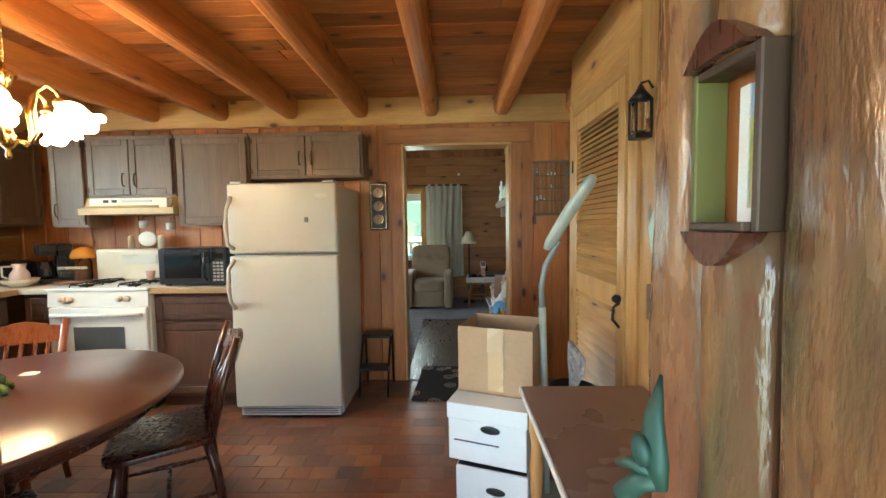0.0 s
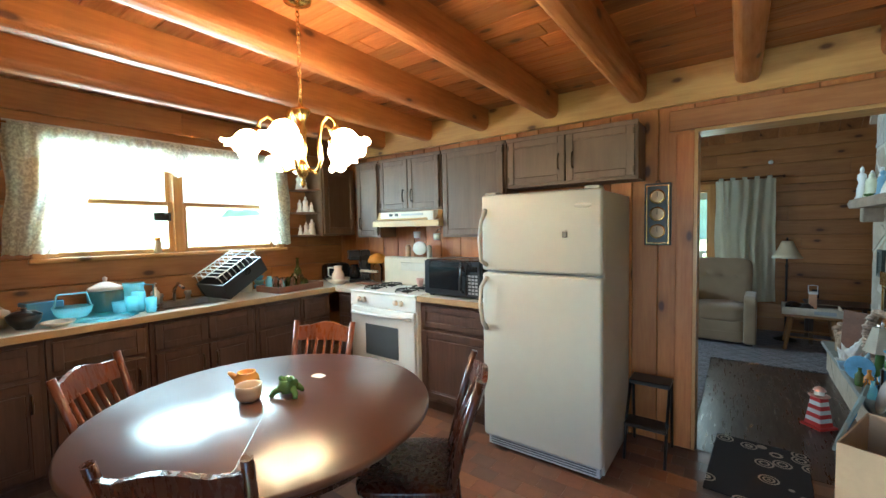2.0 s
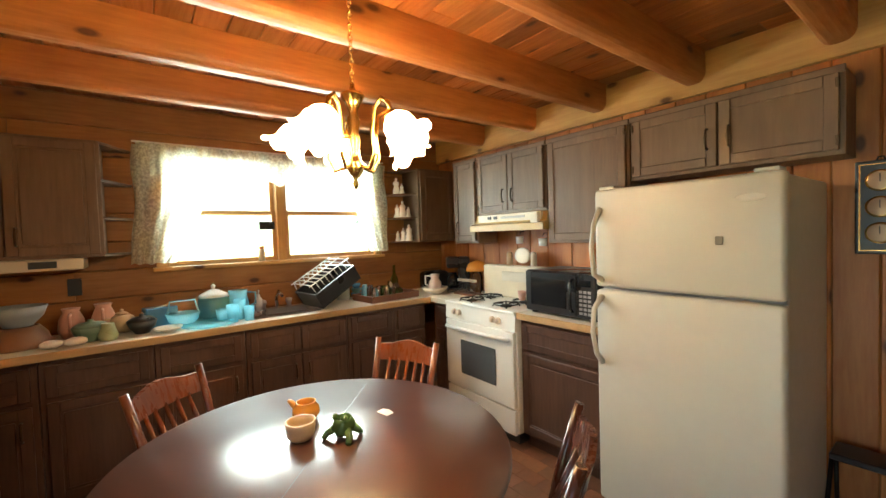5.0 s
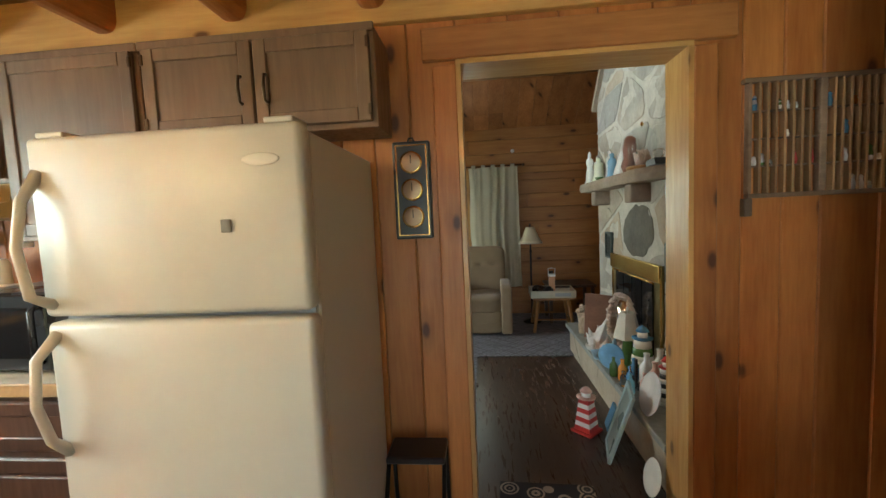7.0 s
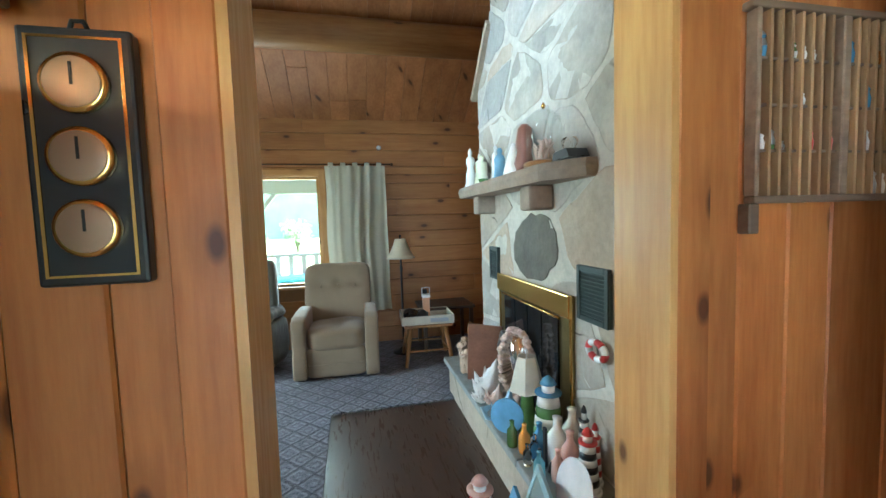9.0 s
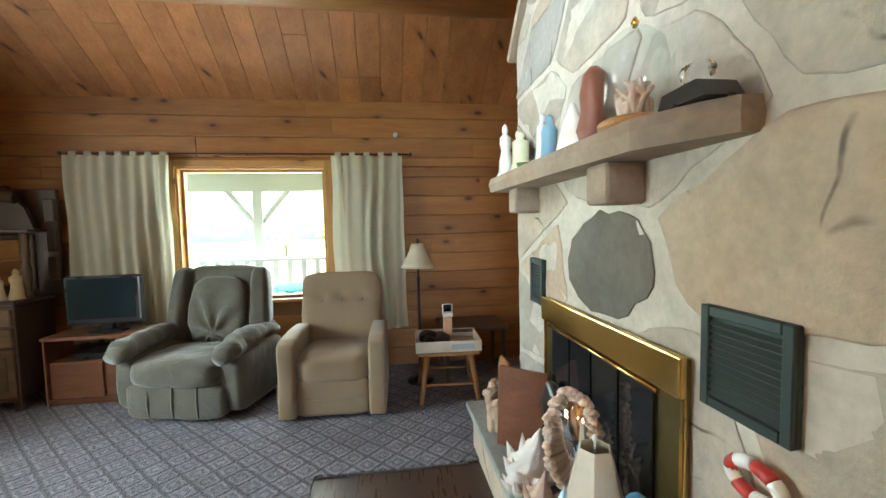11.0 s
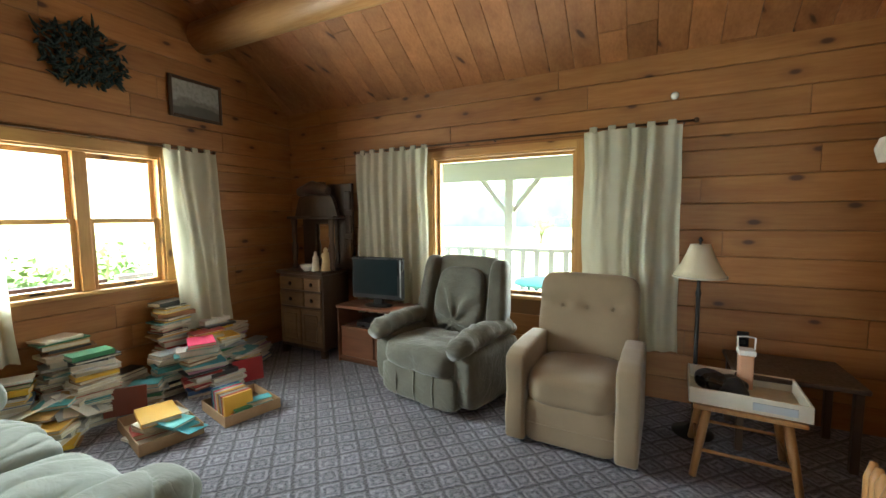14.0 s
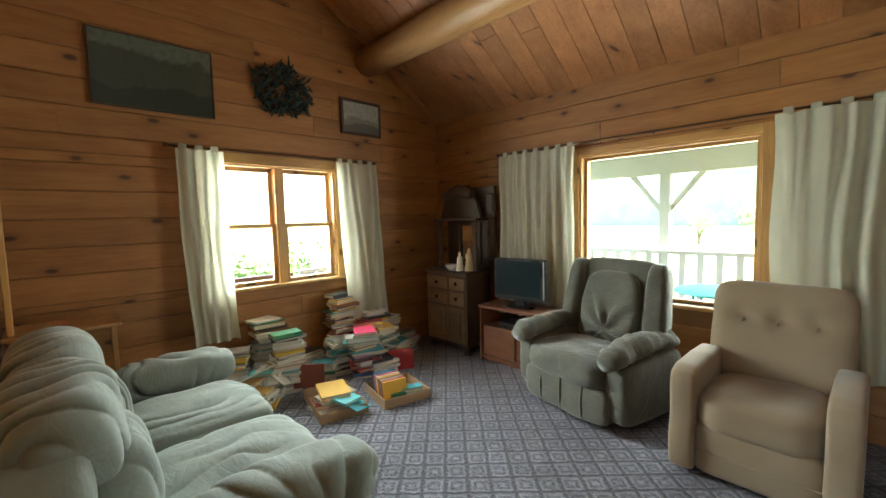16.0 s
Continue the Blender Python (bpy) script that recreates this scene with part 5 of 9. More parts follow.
floor_lamp()
dk = thing("end_table", "dark wooden end table in the shadowed corner", "table", at=(1.62, 7.78, 0.012))
part("tabletop", boxm(-0.3, 0.3, -0.24, 0.24, 0.46, 0.49, 0.006), M_DARKWOOD, dk)
for x in (-0.26, 0.26):
    for y in (-0.2, 0.2):
        part("leg", boxm(x - 0.02, x + 0.02, y - 0.02, y + 0.02, 0, 0.461, 0.004), M_DARKWOOD, dk)
bm = lathe(bmesh.new(), [(0.012, 0), (0.02, 0.004), (0.028, 0.02), (0.022, 0.036), (0.006, 0.045)], (0.975, 8.146, 2.305), 16, Matrix.Rotation(radians(90), 3, "X"))
solo("wall_sensor", bm, C_WHITE, "small white round sensor on the log wall", "sensor")
ou = thing("wall_outlet", "dark outlet cover on the log wall", "outlet")
part("cover", boxm(1.42, 1.49, 8.141, 8.149, 0.5, 0.61, 0.003), M_BLACK, ou)
part("socket", boxm(1.44, 1.47, 8.138, 8.142, 0.52, 0.55, 0.002), M_IRON, ou)

# pictures on the gable wall
def picture(name, y0, y1, z0, z1, mat, label, frame_mat, wide=0.03):
    th = thing(name, label, "picture")
    x = LX0 + 0.003
    part("canvas", boxm(x, x + 0.018, y0 + wide * 0.6, y1 - wide * 0.6, z0 + wide * 0.6, z1 - wide * 0.6), mat, th)
    for q in ((y0, y0 + wide, z0, z1), (y1 - wide, y1, z0, z1), (y0 + wide, y1 - wide, z0, z0 + wide), (y0 + wide, y1 - wide, z1 - wide, z1)):
        part("frame", boxm(x, x + 0.026, *q, 0.005), frame_mat, th)


def landscape(name, sky_c, hill_c, low_c, z0, z1, ridge=0.6):
    n = Nodes(name)
    v = n.place((1, 1, 1), False)
    sep = n.add("ShaderNodeSeparateXYZ", Vector=v)
    h = n.ramp(sep.outputs[2], z0, z1)
    wav = n.math("ADD", h, n.math("MULTIPLY", n.math("SUBTRACT", n.noise(v, 5.0, 5), 0.5), 0.5))
    col = n.mix(n.ramp(wav, ridge - 0.03, ridge + 0.03), rgb(*hill_c), rgb(*sky_c))
    col = n.mix(n.ramp(wav, 0.28, 0.34, 1, 0), col, rgb(*low_c))
    col = n.mix(n.ramp(n.noise(v, 30, 5), 0.45, 0.7, 0, 0.4), col, rgb(*[c * 0.4 for c in hill_c]))
    n.base(col)
    n.set(Roughness=0.35)
    return n.mat


picture("landscape_painting", 4.88, 5.65, 2.31, 2.83, landscape("mountain_painting", (0.1, 0.13, 0.1), (0.04, 0.05, 0.035), (0.012, 0.02, 0.016), 2.31, 2.83, 0.75), "dark unframed mountain landscape painting on the gable wall", M_DARKWOOD, 0.012)
picture("framed_print", 6.81, 7.3, 2.35, 2.71, landscape("grey_print", (0.32, 0.33, 0.31), (0.2, 0.2, 0.18), (0.1, 0.1, 0.09), 2.35, 2.71, 0.45), "small framed grey landscape print on the gable wall", M_DARKWOOD, 0.03)
bm = bmesh.new()
rngw = random.Random(17)
for i in range(420):
    a = rngw.uniform(0, 6.28)
    r = 0.25 * math.sqrt(rngw.uniform(0.02, 1.0))
    p = Vector((LX0 + rngw.uniform(0.012, 0.05), 6.22 + r * math.cos(a) * 1.05, 2.65 + r * math.sin(a) * 0.9))
    d = Vector((rngw.uniform(-0.01, 0.03), rngw.gauss(0, 0.04), rngw.gauss(0, 0.04)))
    tube(bm, [p, p + d * 0.5, p + d], [0.004, 0.012, 0.003], 4)
solo("dried_wreath", bm, plain("dark_green_needles", (0.012, 0.025, 0.02), 0.8, vary=0.4), "dark bushy dried wreath on the gable wall", "wreath")

# wooden stand behind the sofa's end
st = thing("wooden_stand", "pale wooden stand with a board top behind the sofa", "stand")
part("board", boxm(-2.86, -2.46, 4.38, 4.9, 0.84, 0.862, 0.004), M_HONEY, st)
part("back_board", boxm(-2.88, -2.5, 4.345, 4.378, 0.012, 0.862, 0.004), M_DARKWOOD, st)
for y in (4.42, 4.9):
    part("leg", boxm(-2.84, -2.8, y - 0.03, y, 0.012, 0.841, 0.003), M_HONEY, st)
part("post", boxm(-2.56, -2.53, 4.4, 4.43, 0.862, 1.75, 0.004), M_TRIM_Z, st)

# ---- books ----
BOOKC = [(0.55, 0.52, 0.45), (0.7, 0.68, 0.62), (0.42, 0.05, 0.04), (0.05, 0.12, 0.3), (0.04, 0.04, 0.045), (0.25, 0.12, 0.05), (0.05, 0.2, 0.1), (0.5, 0.3, 0.1), (0.3, 0.33, 0.35), (0.08, 0.32, 0.38), (0.7, 0.45, 0.05), (0.38, 0.2, 0.3), (0.66, 0.6, 0.5), (0.6, 0.58, 0.56)]
M_BOOKS = [plain("book_cover_%d" % i, list(c), 0.45, vary=0.12, scale=30) for i, c in enumerate(BOOKC)]
M_PALE = [M_BOOKS[i] for i in (0, 1, 8, 12, 13, 12, 13, 4, 0, 5, 8, 1)]
M_PAGES = plain("book_pages", (0.6, 0.54, 0.42), 0.9, vary=0.15, scale=200, bump=0.3)
M_PINKB, M_AQUAB, M_YELB = plain("pink_cover", (0.7, 0.06, 0.16), 0.4), plain("turquoise_cover", (0.1, 0.42, 0.45), 0.4), plain("yellow_cover", (0.72, 0.42, 0.06), 0.4)
book_rng = random.Random(77)
book_meshes = {}


def book(at, turn, w, d, h, cover, tip=None):
    """One closed book lying flat: two boards, a spine, and a block of pages."""
    key = (round(w, 2), round(d, 2), round(h, 3), cover.name)
    if key not in book_meshes:
        bm = bmesh.new()
        box(bm, -w / 2, w / 2, -d / 2, d / 2, 0, 0.004)
        box(bm, -w / 2, w / 2, -d / 2, d / 2, h - 0.004, h)
        box(bm, -w / 2, -w / 2 + 0.004, -d / 2, d / 2, 0.003, h - 0.003)
        k = len(bm.faces)
        box(bm, -w / 2 + 0.004, w / 2 - 0.004, -d / 2 + 0.004, d / 2 - 0.004, 0.003, h - 0.003)
        bm.faces.ensure_lookup_table()
        for f in bm.faces[k:]:
            f.material_index = 1
        me = mesh_of("book", bm, [cover, M_PAGES])
        book_meshes[key] = me
    ob = new("book", book_meshes[key])
    ob.matrix_basis = pose(*at, 0, 0, turn) if tip is None else pose(*at, *tip)
    return tagged(ob, "worn book with a coloured cover in a floor pile", "book", "books piled on the floor")


def pile(x, y, top, w=0.16, d=0.22, turn=0.0, seed=0, z=0.012, caps=()):
    top = top * 1.18 if top > 0.11 else top
    rng = random.Random(seed)
    dx = dy = 0.0
    while z < top:
        h = rng.choice((0.012, 0.016, 0.02, 0.026, 0.034))
        ww, dd = round(w * rng.choice((0.75, 0.85, 0.95, 1.1)), 2), round(d * rng.choice((0.9, 1.05, 1.15)), 2)
        dx, dy = dx * 0.6 + rng.uniform(-0.026, 0.026), dy * 0.6 + rng.uniform(-0.026, 0.026)
        book((x + dx, y + dy, z), turn + 100 + rng.uniform(-15, 15) + rng.choice((0, 180)), ww, dd, h, rng.choice(M_BOOKS + M_PALE))
        z += h + 0.0006
    for m in caps:
        book((x + rng.uniform(-0.015, 0.015), y + rng.uniform(-0.015, 0.015), z), turn + rng.uniform(-14, 14), w, d, 0.024, m)
        z += 0.0246
    return z


pile(-2.79, 6.63, 0.63, 0.18, 0.24, 80, 1)
pile(-2.74, 6.98, 0.44, 0.18, 0.24, 75, 2)
pile(-2.78, 7.18, 0.34, 0.18, 0.24, 95, 12)
pile(-2.66, 6.5, 0.3, 0.17, 0.22, 70, 3)
pile(-2.43, 6.65, 0.33, 0.19, 0.26, 65, 4, caps=(M_AQUAB, M_PINKB))
pile(-2.6, 6.8, 0.38, 0.18, 0.25, 60, 5)
pile(-2.52, 6.93, 0.32, 0.17, 0.22, 80, 6, caps=(M_YELB,))
pile(-2.5, 7.1, 0.2, 0.17, 0.22, 85, 7)
pile(-2.74, 5.6, 0.37, 0.18, 0.25, 60, 8)
pile(-2.82, 5.92, 0.52, 0.19, 0.25, 80, 9)
pile(-2.6, 6.0, 0.44, 0.17, 0.23, 70, 10)
pile(-2.62, 5.82, 0.2, 0.18, 0.24, 40, 11, caps=(M_AQUAB,))
pile(-2.56, 5.55, 0.16, 0.18, 0.25, 20, 13)
pile(-2.86, 5.4, 0.3, 0.18, 0.24, 85, 14)
pile(-2.6, 6.3, 0.16, 0.16, 0.22, 50, 15)
pile(-2.8, 6.3, 0.22, 0.18, 0.24, 85, 16)
pile(-2.7, 7.36, 0.18, 0.18, 0.24, 90, 17)
pile(-2.46, 5.72, 0.12, 0.18, 0.24, 35, 18, caps=(M_YELB,))
pile(-2.34, 6.8, 0.14, 0.18, 0.24, 75, 19)
book((-2.49, 6.13, 0.14), 0, 0.19, 0.25, 0.03, plain("brown_yellow_cover", (0.2, 0.05, 0.03), 0.4), tip=(0, 82, -35))
book((-2.3, 6.98, 0.1), 0, 0.2, 0.24, 0.03, plain("crimson_cover", (0.35, 0.02, 0.03), 0.4), tip=(0, 80, -25))
for i in range(5):
    sheet = boxm(-0.11, 0.11, -0.14, 0.14, 0, 0.004)
    solo("loose_paper", turned(sheet, pose(-2.62 + 0.02 * i, 5.7 + 0.05 * i, 0.25 - i * 0.01, 12 + i * 4, -8 + i * 5, 30 * i)), M_BOOKS[(1, 7, 1, 8, 0)[i]], "loose pale folder slipping off the book pile", "paper", "papers on the book piles")


def book_tray(at, turn, w, d, label, seed):
    th = thing("cardboard_tray", label, "box", at=at, turn=turn)
    M = M_CARD
    part("bottom", boxm(-w / 2, w / 2, -d / 2, d / 2, 0, 0.005), M, th)
    for a, b, c, e in ((-w / 2, w / 2, -d / 2, -d / 2 + 0.006), (-w / 2, w / 2, d / 2 - 0.006, d / 2), (-w / 2, -w / 2 + 0.006, -d / 2 + 0.006, d / 2 - 0.006), (w / 2 - 0.006, w / 2, -d / 2 + 0.006, d / 2 - 0.006)):
        part("side", boxm(a, b, c, e, 0, 0.075, 0.002), M, th)
    return th


M_CARD = plain("brown_cardboard", (0.36, 0.23, 0.13), 0.85, vary=0.1, scale=50, bump=0.1)
book_tray((-2.07, 6.13, 0.012), -13, 0.52, 0.36, "shallow cardboard tray heaped with books and papers", 1)
book_tray((-1.865, 6.59, 0.012), -13, 0.42, 0.4, "shallow cardboard tray with books standing in it", 2)
pile(-2.06, 6.12, 0.1, 0.2, 0.28, 75, 21, z=0.02)
book((-2.07, 6.12, 0.125), 72, 0.22, 0.29, 0.03, M_YELB)
book((-1.93, 6.13, 0.108), 100, 0.16, 0.23, 0.018, M_AQUAB)
solo("loose_paper", turned(boxm(-0.09, 0.09, -0.12, 0.12, 0, 0.003), pose(-1.86, 6.16, 0.095, 14, 10, 110)), M_BOOKS[9], "blue paper folder hanging over the tray", "paper")
for i in range(9):
    book((-2.0 + 0.027 * i, 6.56 - 0.007 * i, 0.1), 0, 0.16, 0.2, 0.024, (M_BOOKS[3], M_AQUAB, M_PINKB, M_BOOKS[1], M_YELB, M_BOOKS[5], M_BOOKS[8], M_BOOKS[2], M_YELB)[i], tip=(0, 80, -13))
pile(-1.74, 6.66, 0.09, 0.12, 0.16, 70, 22, z=0.02)
pile(-1.75, 6.5, 0.07, 0.1, 0.13, 70, 23, z=0.02)

# ---- kitchen: cabinets ----
M_LAM = plain("cream_speckled_laminate", (0.6, 0.55, 0.45), 0.35, vary=0.12, scale=90)
M_EDGE = wood("tan_counter_edge", (0.48, 0.32, 0.16), (0.36, 0.22, 0.1), "y", rough=0.4, knots=0, vary=0.05)
M_PULL = plain("dark_bronze_pull", (0.1, 0.07, 0.045), 0.35, 0.9)


def pull(parent, at, face, upright=True, s=0.05):
    """A bail pull standing off a door. face: the way out of the door."""
    f = Vector(face)
    u = Vector((0, 0, 1)) if upright else Vector((0, 0, 1)).cross(f)
    p = Vector(at)
    pts = [p - u * s, p - u * s * 0.95 + f * 0.018, p + f * 0.026, p + u * s * 0.95 + f * 0.018, p + u * s]
    part("handle", tube(bmesh.new(), pts, [0.007, 0.005, 0.007, 0.005, 0.007], 8), M_PULL, parent, "dark bronze pull")


def front(parent, name, axis, u0, u1, z0, z1, at, out, raised=True, mat=None):
    """A cabinet door or drawer front: a slab with a mitred frame and a raised field."""
    mat = mat or M_CAB
    s = 1 if out > 0 else -1

    def put(nm, a, b, c, d, lo, hi, par, e):
        lo, hi = sorted((lo, hi))
        return part(nm, boxm(*((a, b, lo, hi) if axis == "x" else (lo, hi, a, b)), c, d, e), mat, par)
    d = put(name, u0, u1, z0, z1, at, at + s * 0.016, parent, 0.004)
    w = min(0.05, (z1 - z0) * 0.28, (u1 - u0) * 0.28)
    for q in ((u0, u0 + w, z0, z1), (u1 - w, u1, z0, z1), (u0 + w, u1 - w, z0, z0 + w), (u0 + w, u1 - w, z1 - w, z1)):
        put("door_frame", *q, at + s * 0.0155, at + s * 0.023, d, 0.003)
    if raised and (z1 - z0) > 0.2:
        put("door_field", u0 + w + 0.012, u1 - w - 0.012, z0 + w + 0.012, z1 - w - 0.012, at + s * 0.0155, at + s * 0.021, d, 0.005)
    return d


def upper(x0, x1, z0, z1, doors, label, handle_in=True, y0=3.85):
    th = thing("wall_cabinet", label, "cabinet", "upper kitchen cabinets")
    part("body", boxm(x0, x1, y0 + 0.02, KY1 - 0.036, z0, z1, 0.003), M_CAB, th)
    n = doors
    w = (x1 - x0 - 0.03) / n
    for i in range(n):
        a, b = x0 + 0.015 + i * w + 0.004, x0 + 0.015 + (i + 1) * w - 0.004
        d = front(th, "door", "x", a, b, z0 + 0.02, z1 - 0.02, y0 + 0.0195, -1, False)
        hx = (b - 0.045) if (i == 0 and n > 1) else (a + 0.045)
        if handle_in:
            pull(d, (hx, y0, z0 + (0.14 if z1 - z0 > 0.4 else 0.16)), (0, -1, 0))
        ex = a + 0.004 if (i == 0 and n > 1) else b - 0.004
        for z in (z0 + 0.06, z1 - 0.06):
            part("hinge", boxm(ex - 0.007, ex + 0.007, y0 - 0.008, y0 + 0.003, z - 0.02, z + 0.02, 0.002), M_PULL, d)
    part("crown_strip", boxm(x0, x1, y0 + 0.004, y0 + 0.0195, z1 - 0.019, z1 + 0.012, 0.003), M_CAB, th)
    return th


upper(-0.79, 0.13, 1.777, 2.135, 2, "brown wooden wall cabinet over the refrigerator")
upper(-1.405, -0.795, 1.41, 2.135, 1, "tall brown wooden wall cabinet beside the refrigerator", False)
upper(-2.15, -1.41, 1.65, 2.135, 2, "brown wooden wall cabinet over the range hood")
upper(-2.47, -2.155, 1.41, 2.135, 1, "narrow brown wooden wall cabinet in the corner")


def upper_west(y0, y1, label, doors, shelf_end=None):
    th = thing("wall_cabinet", label, "cabinet", "upper kitchen cabinets")
    x1 = KX0 + 0.3
    part("body", boxm(KX0 + 0.004, x1 - 0.02, y0, y1, 1.43, 2.135, 0.003), M_CAB, th)
    w = (y1 - y0 - 0.03) / doors
    for i in range(doors):
        a, b = y0 + 0.015 + i * w + 0.004, y0 + 0.015 + (i + 1) * w - 0.004
        d = front(th, "door", "y", a, b, 1.45, 2.115, x1 - 0.0205, 1)
        pull(d, (x1, b - 0.04 if i % 2 == 0 else a + 0.04, 1.56), (1, 0, 0))
    if shelf_end is not None:
        s0, s1 = sorted((shelf_end, y0 if shelf_end < y0 else y1))
        for z in (1.43, 1.66, 1.89, 2.12):
            bm = bmesh.new()
            prism(bm, [(KX0 + 0.004, s0 + 0.01), (KX0 + 0.004, s1), (x1 - 0.04, s1)] if shelf_end < y0 else [(KX0 + 0.004, s0), (KX0 + 0.004, s1 - 0.01), (x1 - 0.04, s0)], "z", z, z + 0.016)
            part("end_shelf", bm, M_CAB, th, "open whatnot shelf")
    return th


upper_west(3.66, 4.09, "brown wooden wall cabinet with open end shelves by the window", 1, 3.43)
upper_west(0.5, 1.34, "brown wooden wall cabinet with open end shelves by the window", 2, 1.5)
for i, (z, n_) in enumerate(((1.446, 3), (1.676, 3), (1.906, 2))):
    for k in range(n_):
        figurine("porcelain_figurine", (KX0 + 0.07 + 0.055 * k, 3.55 + 0.03 * k, z), 0.1 + 0.03 * ((i + k) % 3), C_WHITE, "small white china figurine on the whatnot shelf", seed=20 + i * 3 + k)


def base_cabinet(axis, u0, u1, at, out, back, label, drawers=1, doors=2, mirror=False):
    """A base unit: toe kick, body, drawer fronts over doors."""
    th = thing("base_cabinet", label, "cabinet", "kitchen base cabinets")
    s = 1 if out > 0 else -1

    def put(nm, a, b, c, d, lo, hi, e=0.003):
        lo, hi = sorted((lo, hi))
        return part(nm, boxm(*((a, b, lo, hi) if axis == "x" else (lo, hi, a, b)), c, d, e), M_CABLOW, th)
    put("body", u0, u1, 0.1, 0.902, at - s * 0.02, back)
    put("toe_kick", u0, u1, 0, 0.1, at - s * 0.08, back, 0)
    w = (u1 - u0 - 0.04) / max(doors, 1)
    for i in range(doors):
        a, b = u0 + 0.02 + i * w + 0.006, u0 + 0.02 + (i + 1) * w - 0.006
        top = 0.67 if drawers else 0.87
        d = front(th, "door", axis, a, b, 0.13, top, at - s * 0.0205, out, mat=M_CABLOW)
        f = (0, s, 0) if axis == "x" else (s, 0, 0)
        hu = b - 0.04 if (i % 2 == 0) != mirror else a + 0.04
        hp = (hu, at + s * 0.004, top - 0.12) if axis == "x" else (at + s * 0.004, hu, top - 0.12)
        pull(d, hp, f)
        if drawers:
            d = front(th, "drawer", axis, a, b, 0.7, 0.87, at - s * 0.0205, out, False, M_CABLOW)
    return th


ys = [0.5, 1.05, 1.55, 2.05, 2.78, 3.2, 3.52]
for i, (a, b) in enumerate(zip(ys, ys[1:])):
    base_cabinet("y", a + 0.002, b - 0.002, -2.49, 1, KX0 + 0.006, "dark brown wooden base cabinet under the window counter", 1, 2 if b - a > 0.6 else 1)
base_cabinet("x", -1.432, -0.745, 3.56, -1, KY1 - 0.006, "dark brown wooden base cabinet beside the stove", 1, 1)
base_cabinet("x", -2.47, -2.22, 3.58, -1, KY1 - 0.006, "narrow dark brown filler cabinet beside the stove", 1, 1)

ct = thing("countertop", "cream laminate countertop with a tan wooden edge and steel sink", "countertop", at=(0, 0, 0.03))
SK = (2.13, 2.62)
for q in ((KX0 + 0.004, -2.476, 0.45, SK[0]), (KX0 + 0.004, -2.476, SK[1], 4.128), (KX0 + 0.004, -2.96, SK[0], SK[1]), (-2.58, -2.476, SK[0], SK[1])):
    part("top_slab", boxm(*q, 0.874, 0.914, 0.002), M_LAM, ct)
part("top_slab", boxm(-2.4755, -2.218, 3.556, 4.128, 0.874, 0.914, 0.002), M_LAM, ct)
part("top_slab", boxm(-1.434, -0.74, 3.546, 4.128, 0.874, 0.914, 0.002), M_LAM, ct)
part("edge_strip", boxm(-2.4755, -2.462, 0.45, 3.556, 0.872, 0.916, 0.003), M_EDGE, ct)
part("edge_strip", boxm(-1.434, -0.74, 3.533, 3.5455, 0.872, 0.916, 0.003), M_EDGE, ct)
for q in ((-2.96, -2.58, SK[0], SK[1], 0.72, 0.724), (-2.96, -2.956, SK[0], SK[1], 0.724, 0.916), (-2.584, -2.58, SK[0], SK[1], 0.724, 0.916), (-2.956, -2.584, SK[0], SK[0] + 0.004, 0.724, 0.916), (-2.956, -2.584, SK[1] - 0.004, SK[1], 0.724, 0.916)):
    part("sink_basin", boxm(*q), M_STEEL, ct, "brushed steel sink")
part("faucet", tube(bmesh.new(), [(-2.98, 2.38, 0.915), (-2.98, 2.38, 1.0), (-2.9, 2.38, 1.06), (-2.8, 2.38, 1.03)], 0.011, 10), M_STEEL, ct)
for y in (2.28, 2.48):
    part("tap", lathe(bmesh.new(), [(0.02, 0.914), (0.018, 0.95), (0.026, 0.96), (0.024, 0.985)], (-2.985, y, 0), 12), M_STEEL, ct)

# ---- refrigerator ----
M_FRIDGE = plain("almond_enamel", (0.52, 0.5, 0.44), 0.38, bump=0.03, vary=0.02, scale=120)


